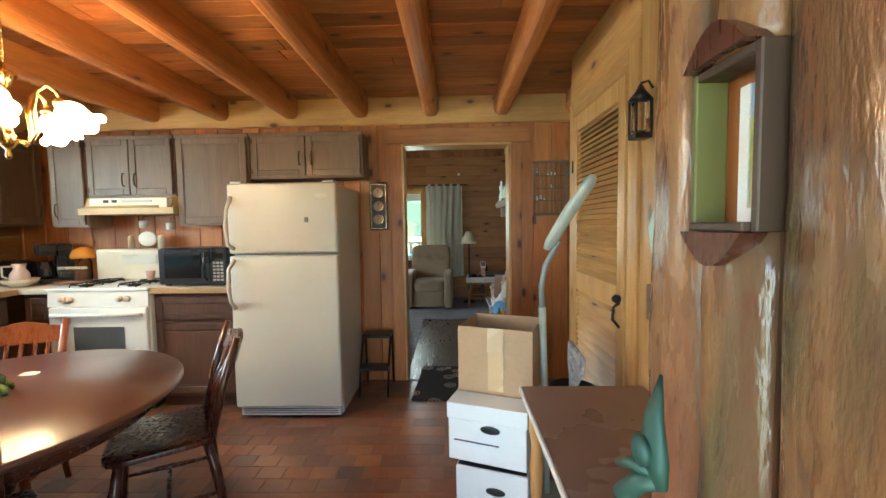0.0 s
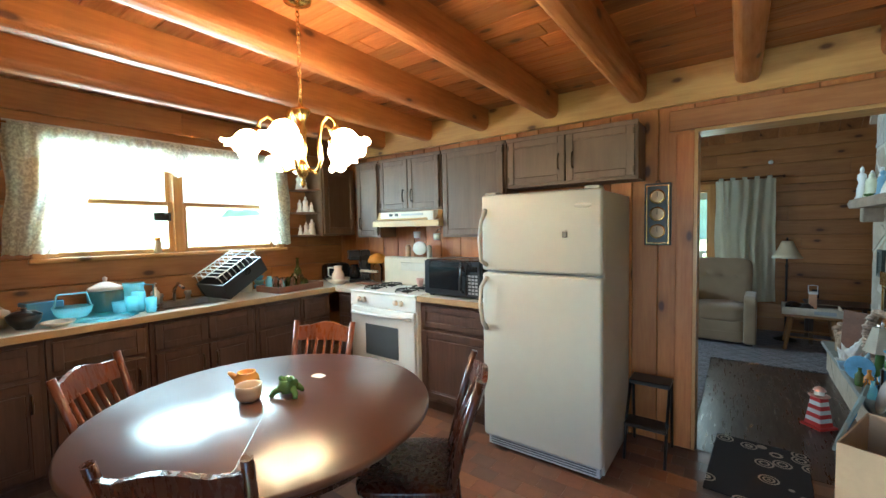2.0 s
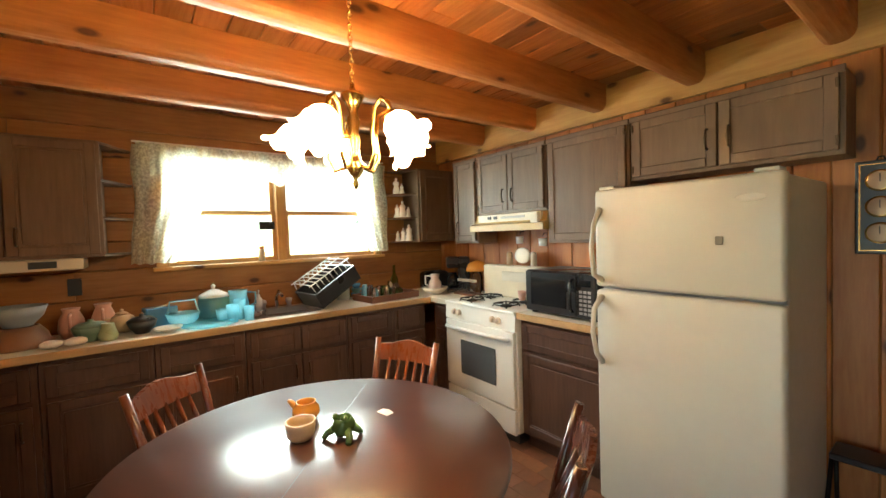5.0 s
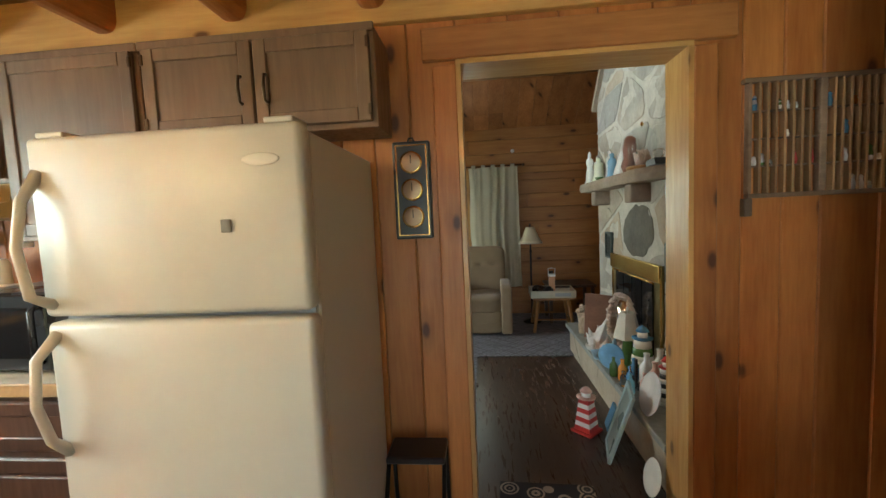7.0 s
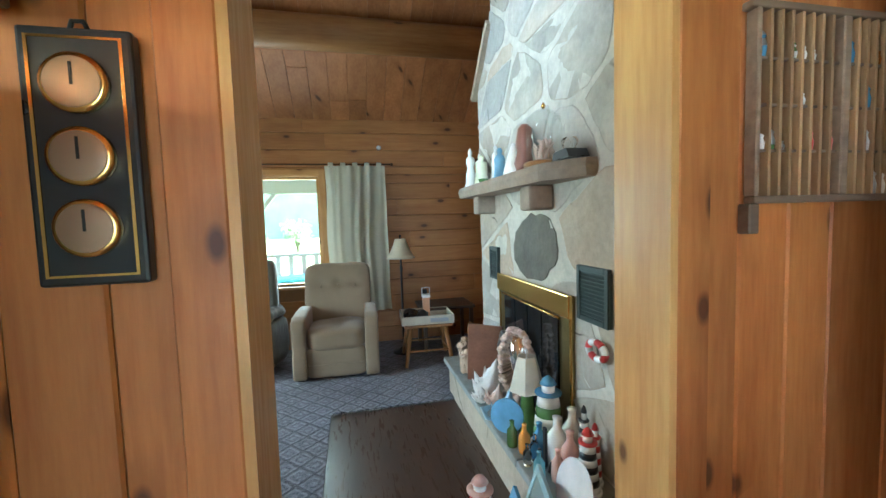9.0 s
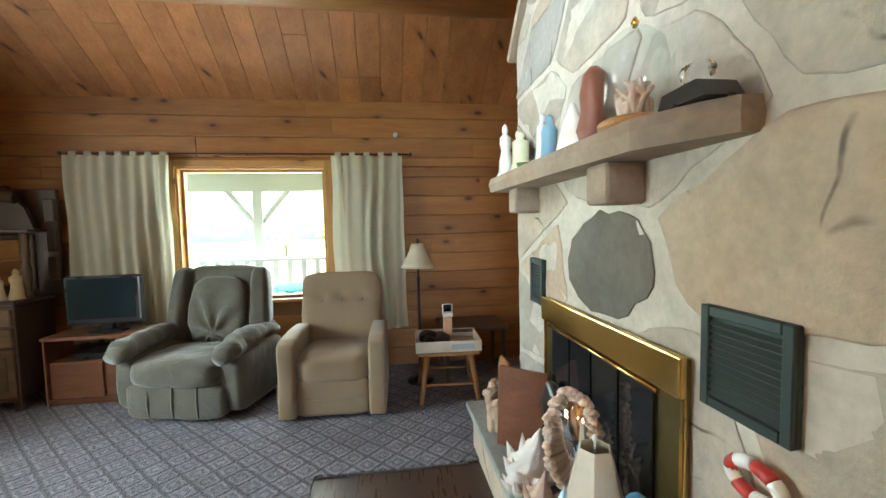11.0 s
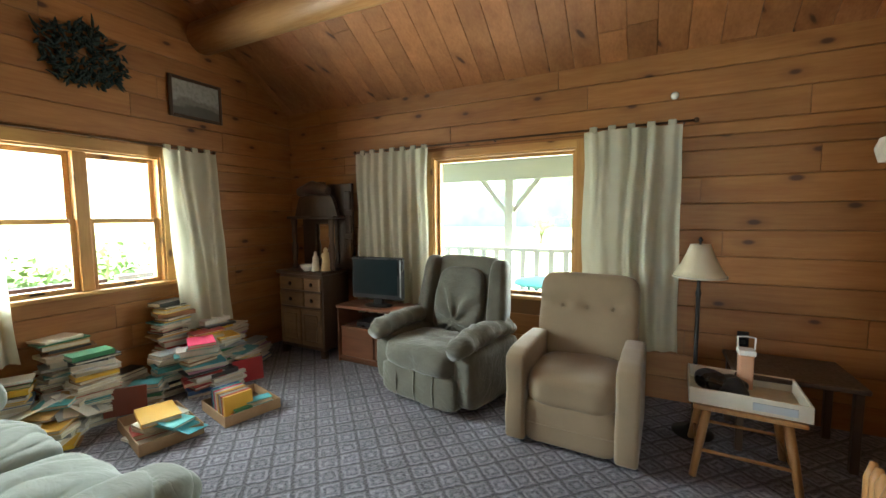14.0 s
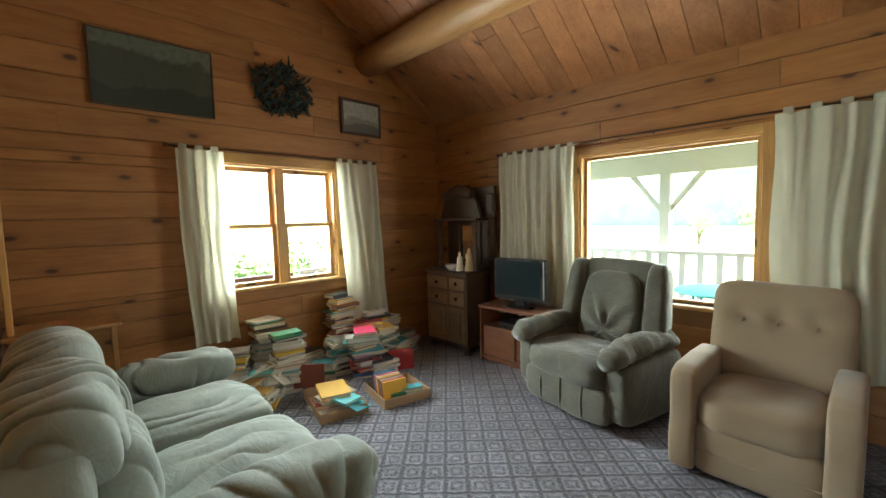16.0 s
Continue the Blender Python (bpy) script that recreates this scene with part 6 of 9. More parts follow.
def fridge():
    th = thing("refrigerator", "white top-freezer refrigerator with curved handles", "refrigerator")
    x0, x1 = -0.72, 0.045
    part("body", boxm(x0 + 0.006, x1 - 0.006, 3.44, 4.06, 0.03, 1.68, 0.006), M_FRIDGE, th)
    for nm, a, b in (("freezer_door", 1.205, 1.693), ("fridge_door", 0.1, 1.19)):
        bm = boxm(x0, x1, 3.365, 3.436, a, b, 0.018, 3)
        for f in bm.faces:
            f.smooth = True
        d = part(nm, bm, M_FRIDGE, th)
        if nm == "freezer_door":
            pts = [(x0 + 0.035, 3.37, 1.24), (x0 + 0.022, 3.32, 1.27), (x0 + 0.018, 3.305, 1.4), (x0 + 0.022, 3.325, 1.52), (x0 + 0.03, 3.37, 1.6)]
        else:
            pts = [(x0 + 0.03, 3.37, 0.82), (x0 + 0.022, 3.33, 0.87), (x0 + 0.018, 3.305, 0.98), (x0 + 0.022, 3.315, 1.1), (x0 + 0.035, 3.37, 1.16)]
        part("handle", tube(bmesh.new(), pts, [0.016, 0.013, 0.012, 0.013, 0.016], 12), M_FRIDGE, d, "curved white handle")
    part("gasket", boxm(x0 + 0.012, x1 - 0.012, 3.42, 3.445, 1.188, 1.207), plain("grey_gasket", (0.35, 0.36, 0.36), 0.6), th)
    part("kick_grille", boxm(x0 + 0.02, x1 - 0.02, 3.4, 3.44, 0.03, 0.095, 0.004), plain("grey_grille", (0.55, 0.55, 0.54), 0.5), th)
    for k in range(3):
        part("grille_slot", boxm(x0 + 0.04, x1 - 0.04, 3.397, 3.401, 0.045 + k * 0.015, 0.051 + k * 0.015), plain("dark_slot", (0.1, 0.1, 0.1), 0.6), th)
    for x in (x0 + 0.06, x1 - 0.06):
        part("foot", boxm(x - 0.03, x + 0.03, 3.45, 3.51, 0.0, 0.032), M_BLACK, th)
        part("hinge_cap", boxm(x - 0.04, x + 0.04, 3.38, 3.47, 1.693, 1.708, 0.005, 2), M_FRIDGE, th)
    part("badge", lathe(bmesh.new(), [(0.05, 0), (0.05, 0.003), (0.045, 0.004)], (-0.03 - 0.03, 3.3655, 1.6), 24, Matrix.Rotation(radians(90), 3, "X") @ Matrix.Diagonal((1, 0.32, 1)).to_3x3()), plain("pale_badge", (0.6, 0.57, 0.5), 0.3), th)
    solo("fridge_magnet", boxm(-0.178, -0.15, 3.357, 3.3645, 1.418, 1.452, 0.002), plain("grey_magnet", (0.14, 0.13, 0.11), 0.5), "small dark square magnet on the freezer door", "magnet")


fridge()

# ---- stove, hood, microwave ----
def stove():
    th = thing("gas_stove", "white gas range with a glass oven door and black grates", "stove", at=(0.125, -0.07, 0.03))
    x0, x1, y = -2.337, -1.565, 3.6
    part("body", boxm(x0, x1, y + 0.02, 4.1, 0.06, 0.9, 0.004), M_WHITE, th)
    part("cooktop", boxm(x0 - 0.003, x1 + 0.003, y - 0.01, 4.05, 0.9, 0.92, 0.006, 2), M_WHITE, th)
    bm = bmesh.new()
    prism(bm, [(y - 0.004, 0.78), (y + 0.02, 0.78), (y + 0.02, 0.9), (y + 0.004, 0.9)], "x", x0, x1)
    panel = part("control_panel", bm, M_WHITE, th)
    for x in (-2.22, -2.16, -1.78, -1.72):
        part("knob", lathe(bmesh.new(), [(0.024, 0), (0.022, 0.018), (0.012, 0.026)], (x, y - 0.002, 0.84), 14, Matrix.Rotation(radians(90), 3, "X")), plain("peach_knob", (0.72, 0.6, 0.48), 0.4), panel)
    d = part("oven_door", boxm(x0 + 0.01, x1 - 0.01, y - 0.012, y + 0.02, 0.24, 0.775, 0.008, 2), M_WHITE, th)
    part("oven_window", boxm(-2.14, -1.75, y - 0.016, y - 0.011, 0.36, 0.63, 0.002), plain("oven_glass", (0.09, 0.1, 0.11), 0.12, bump=0), d, "dark grey oven glass")
    part("oven_handle", tube(bmesh.new(), [(x0 + 0.05, y - 0.012, 0.72), (x0 + 0.06, y - 0.045, 0.725), (-1.95, y - 0.058, 0.725), (x1 - 0.06, y - 0.045, 0.725), (x1 - 0.05, y - 0.012, 0.72)], 0.014, 10), M_WHITE, d)
    part("bottom_drawer", boxm(x0 + 0.01, x1 - 0.01, y - 0.008, y + 0.02, 0.05, 0.228, 0.008, 2), M_WHITE, th)
    part("plinth", boxm(x0 + 0.03, x1 - 0.03, y + 0.05, 4.05, -0.03, 0.062), M_BLACK, th)
    part("backguard", boxm(x0, x1, 4.03, 4.105, 0.918, 1.19, 0.02, 3), C_CREAMY, th, "cream enamel backguard")
    part("clock_panel", boxm(-2.1, -1.8, 4.024, 4.031, 1.06, 1.14, 0.004), plain("pale_panel", (0.6, 0.58, 0.5), 0.3), th)
    for cx in (-2.14, -1.76):
        for cy in (3.72, 3.93):
            g = part("burner", lathe(bmesh.new(), [(0.045, 0.92), (0.045, 0.93), (0.03, 0.936)], (cx, cy, 0), 16), M_IRON, th)
            bm = bmesh.new()
            for k in range(4):
                a = k * math.pi / 2 + 0.78
                tube(bm, [(cx + 0.02 * math.cos(a), cy + 0.02 * math.sin(a), 0.945), (cx + 0.09 * math.cos(a), cy + 0.09 * math.sin(a), 0.945), (cx + 0.1 * math.cos(a), cy + 0.1 * math.sin(a), 0.921)], 0.006, 6)
            ring = [(cx + 0.09 * math.cos(t), cy + 0.09 * math.sin(t), 0.94) for t in [6.2832 * i / 16 for i in range(17)]]
            tube(bm, ring, 0.005, 6)
            part("grate", bm, M_IRON, g)


C_CREAMY = plain("cream_enamel", (0.66, 0.6, 0.47), 0.35)
stove()
hd = thing("range_hood", "cream range hood with a yellowed front edge", "range hood")
bm = bmesh.new()
prism(bm, [(3.8, 1.51), (4.09, 1.51), (4.09, 1.648), (3.87, 1.648), (3.85, 1.575), (3.8, 1.56)], "x", -2.185, -1.4)
part("canopy", bm, plain("yellowed_enamel", (0.52, 0.35, 0.13), 0.4), hd)
part("control_strip", boxm(-2.12, -1.45, 3.838, 3.87, 1.585, 1.645, 0.003), C_CREAMY, hd)
for x in (-2.0, -1.93):
    part("switch", boxm(x, x + 0.04, 3.831, 3.839, 1.605, 1.628, 0.002), M_BLACK, hd)
part("maker_plate", boxm(-1.85, -1.6, 3.833, 3.839, 1.606, 1.624, 0.001), plain("grey_plate", (0.4, 0.4, 0.38), 0.4), hd)
solo("timer_box", boxm(-1.52, -1.45, 3.802, 3.837, 1.5605, 1.64, 0.004), C_CREAMY, "small cream timer box standing on the hood", "timer")
mw = thing("microwave_oven", "black countertop microwave oven", "microwave", at=(-1.14, 3.8, 0.946), turn=-2)
part("cabinet", boxm(-0.27, 0.27, -0.17, 0.18, 0.012, 0.29, 0.006), M_BLACK, mw)
d = part("door", boxm(-0.268, 0.14, -0.19, -0.171, 0.018, 0.284, 0.005), M_BLACK, mw)
part("door_window", boxm(-0.22, 0.07, -0.193, -0.189, 0.06, 0.24, 0.002), M_SMOKE, d)
part("door_handle", tube(bmesh.new(), [(0.115, -0.19, 0.05), (0.115, -0.215, 0.07), (0.115, -0.215, 0.23), (0.115, -0.19, 0.25)], 0.01, 8), M_BLACK, d)
pn = part("control_panel", boxm(0.145, 0.268, -0.19, -0.171, 0.018, 0.284, 0.004), M_BLACK, mw)
for r_ in range(6):
    for c_ in range(3):
        part("key", boxm(0.165 + c_ * 0.03, 0.187 + c_ * 0.03, -0.193, -0.189, 0.04 + r_ * 0.026, 0.056 + r_ * 0.026, 0.001), plain("grey_keys", (0.35, 0.35, 0.36), 0.5), pn)
part("display", boxm(0.165, 0.247, -0.193, -0.189, 0.21, 0.25, 0.001), M_SMOKE, pn)
for x in (-0.23, 0.23):
    for y in (-0.14, 0.14):
        part("foot", boxm(x - 0.015, x + 0.015, y - 0.015, y + 0.015, -0.002, 0.013), M_BLACK, mw)

# ---- table and chairs ----
def table():
    th = thing("dining_table", "round dark mahogany pedestal dining table with a glossy top", "dining table", at=(-0.955, 1.99, 0))
    prof = [(0.6, 0.722), (0.664, 0.724), (0.677, 0.735), (0.677, 0.745), (0.668, 0.755), (0.002, 0.7555)]
    part("tabletop", lathe(bmesh.new(), prof, (0, 0, 0), 72), M_TABLE, th, "glossy dark mahogany top")
    part("apron", lathe(bmesh.new(), [(0.56, 0.64), (0.58, 0.65), (0.58, 0.722), (0.55, 0.722), (0.55, 0.65)], (0, 0, 0), 56), M_MAHOG, th)
    part("pedestal", lathe(bmesh.new(), [(0.16, 0.12), (0.17, 0.16), (0.1, 0.22), (0.08, 0.3), (0.12, 0.42), (0.13, 0.48), (0.09, 0.54), (0.1, 0.6), (0.2, 0.64), (0.2, 0.72)], (0, 0, 0), 24), M_MAHOG, th)
    for k in range(4):
        a = radians(45 + 90 * k)
        c, s = math.cos(a), math.sin(a)
        part("foot", tube(bmesh.new(), [(0.1 * c, 0.1 * s, 0.2), (0.22 * c, 0.22 * s, 0.17), (0.36 * c, 0.36 * s, 0.08), (0.44 * c, 0.44 * s, 0.035)], [0.05, 0.05, 0.04, 0.034], 10), M_MAHOG, th)
    a = radians(-42)
    seam = turned(boxm(-0.65, 0.65, -0.0012, 0.0012, 0.7552, 0.7559), Matrix.Rotation(a, 4, "Z"))
    part("leaf_seam", seam, M_BLACK, th)


M_TABLE = plain("glossy_mahogany_top", (0.075, 0.024, 0.014), 0.34, vary=0.25, scale=7, bump=0, Coat_Weight=1.0, Coat_Roughness=0.27, Coat_IOR=1.75)
table()


def chair(at, facing, label, mat):
    """A slat-back dining chair: local front along +y."""
    turn = math.degrees(math.atan2(-facing[0], facing[1]))
    th = thing("dining_chair", label, "chair", "chairs round the dining table", at=(at[0], at[1], 0), turn=turn)
    bm = pillow(bmesh.new(), -0.215, 0.215, -0.2, 0.22, 0.425, 0.46, 6, 12)
    part("seat", bm, mat, th)
    for s in (-1, 1):
        part("back_post", tube(bmesh.new(), [(s * 0.17, -0.17, 0.44), (s * 0.185, -0.22, 0.65), (s * 0.2, -0.29, 0.89)], [0.02, 0.019, 0.017], 10), mat, th)
        part("front_leg", tube(bmesh.new(), [(s * 0.16, 0.16, 0.43), (s * 0.175, 0.18, 0.3), (s * 0.19, 0.2, 0.0)], [0.017, 0.024, 0.014], 10), mat, th)
        part("rear_leg", tube(bmesh.new(), [(s * 0.15, -0.15, 0.43), (s * 0.165, -0.185, 0.28), (s * 0.185, -0.22, 0.0)], [0.017, 0.023, 0.014], 10), mat, th)
        part("side_stretcher", tube(bmesh.new(), [(s * 0.18, 0.185, 0.2), (s * 0.178, 0, 0.19), (s * 0.174, -0.2, 0.18)], [0.008, 0.013, 0.008], 8), mat, th)
    part("cross_stretcher", tube(bmesh.new(), [(-0.177, 0, 0.19), (0, 0, 0.19), (0.177, 0, 0.19)], [0.008, 0.013, 0.008], 8), mat, th)
    bm = bmesh.new()
    up, lo = [], []
    for i in range(17):
        k = -1 + i / 8
        bow = -0.035 * (1 - k * k)
        top = 0.862 + 0.018 * math.cos(k * math.pi) * (1 if abs(k) < 0.75 else 0.6)
        z0 = 0.765
        for off, lst in ((0.0, lo), (0.022, up)):
            y0, y1 = -0.255 + bow - off, -0.28 + bow - off
            lst.append((bm.verts.new((k * 0.185, y0, z0)), bm.verts.new((k * 0.19, y1, top))))
    for i in range(16):
        for q in ((lo[i][0], lo[i + 1][0], lo[i + 1][1], lo[i][1]), (up[i][0], up[i][1], up[i + 1][1], up[i + 1][0]), (lo[i][1], lo[i + 1][1], up[i + 1][1], up[i][1]), (lo[i][0], up[i][0], up[i + 1][0], lo[i + 1][0])):
            bm.faces.new(q)
    for i in (0, 16):
        bm.faces.new((lo[i][0], lo[i][1], up[i][1], up[i][0]))
    part("crest_rail", bm, mat, th)
    for k in (-0.62, -0.31, 0.0, 0.31, 0.62):
        bow = -0.035 * (1 - k * k)
        part("spindle", tube(bmesh.new(), [(k * 0.19, -0.16, 0.445), (k * 0.19, -0.205 + bow * 0.5, 0.6), (k * 0.19, -0.265 + bow, 0.775)], [0.012, 0.016, 0.012], 8, 0.6), mat, th)
    return th


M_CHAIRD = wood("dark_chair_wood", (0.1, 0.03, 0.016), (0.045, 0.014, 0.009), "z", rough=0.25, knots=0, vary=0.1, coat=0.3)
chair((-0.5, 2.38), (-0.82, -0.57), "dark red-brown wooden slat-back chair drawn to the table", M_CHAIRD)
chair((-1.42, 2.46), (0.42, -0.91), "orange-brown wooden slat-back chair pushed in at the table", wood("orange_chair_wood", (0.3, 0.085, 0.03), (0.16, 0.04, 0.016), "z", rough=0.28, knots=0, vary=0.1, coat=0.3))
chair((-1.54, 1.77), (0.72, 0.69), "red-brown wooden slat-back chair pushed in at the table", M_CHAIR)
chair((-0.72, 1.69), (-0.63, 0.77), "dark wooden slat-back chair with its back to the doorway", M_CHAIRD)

# ---- chandelier ----
def chandelier():
    cx, cy = -0.855, 2.12
    th = thing("chandelier", "brass chandelier with five lit ruffled glass shades", "chandelier", at=(cx, cy, 0))
    part("canopy", lathe(bmesh.new(), [(0.02, 2.425), (0.055, 2.435), (0.065, 2.46), (0.065, 2.479)], (0, 0, 0), 24), M_BRASS, th)
    bm = bmesh.new()
    z = 2.025
    k = 0
    while z < 2.43:
        ring = []
        for i in range(11):
            t = 6.2832 * i / 10
            u, w = 0.008 * math.cos(t), 0.013 * math.sin(t)
            ring.append((u, 0, z + w) if k % 2 else (0, u, z + w))
        tube(bm, ring, 0.0022, 5)
        z += 0.02
        k += 1
    tagged(part("chain", bm, M_BRASS, th), kind="stuff")
    part("stem", lathe(bmesh.new(), [(0.004, 1.665), (0.012, 1.68), (0.006, 1.7), (0.02, 1.715), (0.034, 1.74), (0.02, 1.765), (0.013, 1.79), (0.022, 1.83), (0.015, 1.86), (0.024, 1.9), (0.014, 1.93), (0.026, 1.96), (0.042, 1.985), (0.038, 1.995), (0.012, 2.005), (0.006, 2.03)], (0, 0, 0), 20), M_BRASS, th)
    for i in range(5):
        a = radians(72 * i + 20)
        c, s = math.cos(a), math.sin(a)
        path = [(0.02, 1.745), (0.07, 1.73), (0.095, 1.78), (0.085, 1.86), (0.1, 1.93), (0.13, 1.955), (0.16, 1.935), (0.17, 1.9)]
        arm = part("arm", tube(bmesh.new(), [(r * c, r * s, z_) for r, z_ in path], 0.0075, 8), M_BRASS, th)
        part("cup", lathe(bmesh.new(), [(0.016, 0), (0.024, -0.012), (0.02, -0.03)], (0.17 * c, 0.17 * s, 1.905), 14), M_BRASS, arm)
        # ruffled tulip, open downward and outward
        bm = bmesh.new()
        tilt = Matrix.Rotation(a, 3, "Z") @ Matrix.Rotation(radians(-38), 3, "Y")
        prof = [(0.018, 0.0), (0.036, -0.012), (0.05, -0.033), (0.054, -0.056), (0.052, -0.074), (0.062, -0.094), (0.078, -0.107)]
        rings = []
        for r, z_ in prof:
            f = max(0.0, (-z_ - 0.06) / 0.055)
            ring = []
            for j in range(36):
                t = 6.2832 * j / 36
                rr = r * (1 + 0.13 * f * math.sin(6 * t))
                p = tilt @ Vector((rr * math.cos(t), rr * math.sin(t), z_ + 0.012 * f * math.cos(6 * t)))
                ring.append(bm.verts.new(p + Vector((0.175 * c, 0.175 * s, 1.885))))
            rings.append(ring)
        for p, q in zip(rings, rings[1:]):
            for j in range(36):
                fc = bm.faces.new((p[j], p[(j + 1) % 36], q[(j + 1) % 36], q[j]))
                fc.smooth = True
        part("shade", bm, M_SHADE, arm, "glowing white ruffled glass shade")
        bm = bmesh.new()
        bmesh.ops.create_uvsphere(bm, u_segments=12, v_segments=8, radius=0.024, matrix=Matrix.Translation(Vector((0.175 * c, 0.175 * s, 1.885)) + tilt @ Vector((0, 0, -0.05))))
        part("bulb", bm, M_BULB, arm)


def shade_glass():
    n = Nodes("frosted_shade_glass")
    n.set(Base_Color=rgb(0.9, 0.88, 0.82), Roughness=0.5, Emission_Color=rgb(1.0, 0.72, 0.4), Emission_Strength=BULB * 0.35)
    tr = n.add("ShaderNodeBsdfTranslucent", Color=rgb(0.95, 0.92, 0.85))
    mx = n.add("ShaderNodeMixShader", Fac=0.55)
    n.put(mx.inputs[1], n.b.outputs[0])
    n.put(mx.inputs[2], tr.outputs[0])
    n.put(n.t.nodes["Material Output"].inputs["Surface"], mx.outputs[0])
    return n.mat


M_SHADE = shade_glass()
M_BULB = glow("lit_bulb", (1.0, 0.68, 0.36), BULB * 3)
chandelier()

# ---- lace at the kitchen window ----
def lace():
    n = Nodes("white_lace")
    v = n.place((1, 1, 1), False)
    holes = n.ramp(n.noise(v, 60, 3), 0.42, 0.6, 0.6, 0.95)
    d = n.add("ShaderNodeBsdfTranslucent", Color=rgb(0.86, 0.93, 0.84))
    df = n.add("ShaderNodeBsdfDiffuse", Color=rgb(0.8, 0.83, 0.77))
    m1 = n.add("ShaderNodeMixShader", Fac=0.3)
    n.put(m1.inputs[1], d.outputs[0])
    n.put(m1.inputs[2], df.outputs[0])
    tr = n.add("ShaderNodeBsdfTransparent")
    m2 = n.add("ShaderNodeMixShader", Fac=holes)
    n.put(m2.inputs[1], tr.outputs[0])
    n.put(m2.inputs[2], m1.outputs[0])
    n.put(n.t.nodes["Material Output"].inputs["Surface"], m2.outputs[0])
    return n.mat


M_LACE = lace()
cx = KX0 + 0.05
th = thing("lace_valance", "gathered white lace valance with scalloped edge", "curtain")
bm = bmesh.new()
NU, NZ = 150, 8
grid = []
for j in range(NZ + 1):
    row = []
    for i in range(NU + 1):
        k = i / NU
        sc = abs(math.sin(k * math.pi * 4))
        z = 2.2 - (0.19 + 0.08 * (1 - sc)) * j / NZ
        row.append(bm.verts.new((cx + 0.018 * math.sin(k * 150) * (0.4 + 0.6 * j / NZ), 1.52 + 1.88 * k, z)))
    grid.append(row)
for a, b in zip(grid, grid[1:]):
    for i in range(NU):
        bm.faces.new((a[i], a[i + 1], b[i + 1], b[i])).smooth = True
part("valance", bm, M_LACE, th)
part("rod", tube(bmesh.new(), [(cx, 1.5, 2.2), (cx, 2.4, 2.2), (cx, 3.42, 2.2)], 0.007, 8), C_WHITE, th)
for i, (a, b, dr) in enumerate(((1.5, 1.96, -0.14), (3.06, 3.44, 0.1))):
    c = curtain("lace_curtain", "y", a, b, 1.36, 2.18, cx - 0.012, 1, "sheer white lace side curtain", 4, 30 + i, dr, M_LACE, flare=-0.2)
# sill things
pot("pill_bottle", [(0.025, 0), (0.025, 0.08), (0.018, 0.09), (0.018, 0.1)], (KX0 + 0.02, 2.3, 1.331), plain("amber_white_label", (0.62, 0.5, 0.3), 0.4), "small yellow-capped bottle on the window sill", "bottle", 14, [("cap", lathe(bmesh.new(), [(0.022, 0.1), (0.022, 0.12), (0.018, 0.122)], (0, 0, 0), 14), C_ORANGE)])
solo("hanging_card", boxm(KX0 - 0.03, KX0 - 0.027, 2.3, 2.42, 1.585, 1.65), M_BLACK, "small dark card stuck on the window glass", "card")

# ---- things on the window counter ----
Z = 0.9445
def teapot(at, r, mat, label, category="teapot", turn=0):
    th = thing(category.replace(" ", "_"), label, category, at=at, turn=turn)
    part("body", lathe(bmesh.new(), [(r * 0.55, 0), (r * 0.9, r * 0.35), (r, r * 0.8), (r * 0.8, r * 1.3), (r * 0.45, r * 1.5), (r * 0.4, r * 1.52)], (0, 0, 0), 20), mat, th)
    part("lid", lathe(bmesh.new(), [(r * 0.5, r * 1.5), (r * 0.35, r * 1.68), (r * 0.1, r * 1.75), (r * 0.16, r * 1.88), (r * 0.02, r * 1.98)], (0, 0, 0), 16), mat, th)
    part("spout", tube(bmesh.new(), [(0, r * 0.85, r * 0.6), (0, r * 1.35, r * 0.95), (0, r * 1.55, r * 1.4)], [r * 0.24, r * 0.16, r * 0.11], 10), mat, th)
    part("handle", tube(bmesh.new(), [(0, -r * 0.75, r * 1.25), (0, -r * 1.35, r * 1.2), (0, -r * 1.45, r * 0.7), (0, -r * 0.9, r * 0.4)], r * 0.1, 8), mat, th)
    return th


pot("mixing_bowl", bowl_profile(0.125, 0.11), (-2.76, 0.95, Z + 0.118), plain("grey_blue_stoneware", (0.25, 0.32, 0.38), 0.35), "large grey-blue mixing bowl stacked on a brown one", "bowl", 28)
pot("mixing_bowl", [(0.14, 0), (0.15, 0.02), (0.13, 0.03), (0.12, 0.07), (0.085, 0.118), (0.08, 0.118), (0.11, 0.06)], (-2.76, 0.95, Z), plain("brown_stoneware", (0.24, 0.13, 0.08), 0.35), "upturned brown stoneware bowl", "bowl", 28)
for y, h in ((1.16, 0.18), (1.31, 0.19)):
    pot("pink_pitcher", [(0.045, 0), (0.066, 0.05), (0.06, 0.11), (0.038, h - 0.02), (0.046, h), (0.038, h)], (-2.85, y, Z), C_PINK, "dusky pink pottery pitcher", "pitcher", 18, [("handle", tube(bmesh.new(), [(0.04, 0, h - 0.03), (0.085, 0, h - 0.04), (0.08, 0, 0.05), (0.05, 0, 0.04)], 0.008, 8), C_PINK)], "pink pitchers on the counter")
teapot((-2.82, 1.4, Z), 0.075, C_STONEWARE, "tan pottery teapot with a knobbed lid", turn=20)
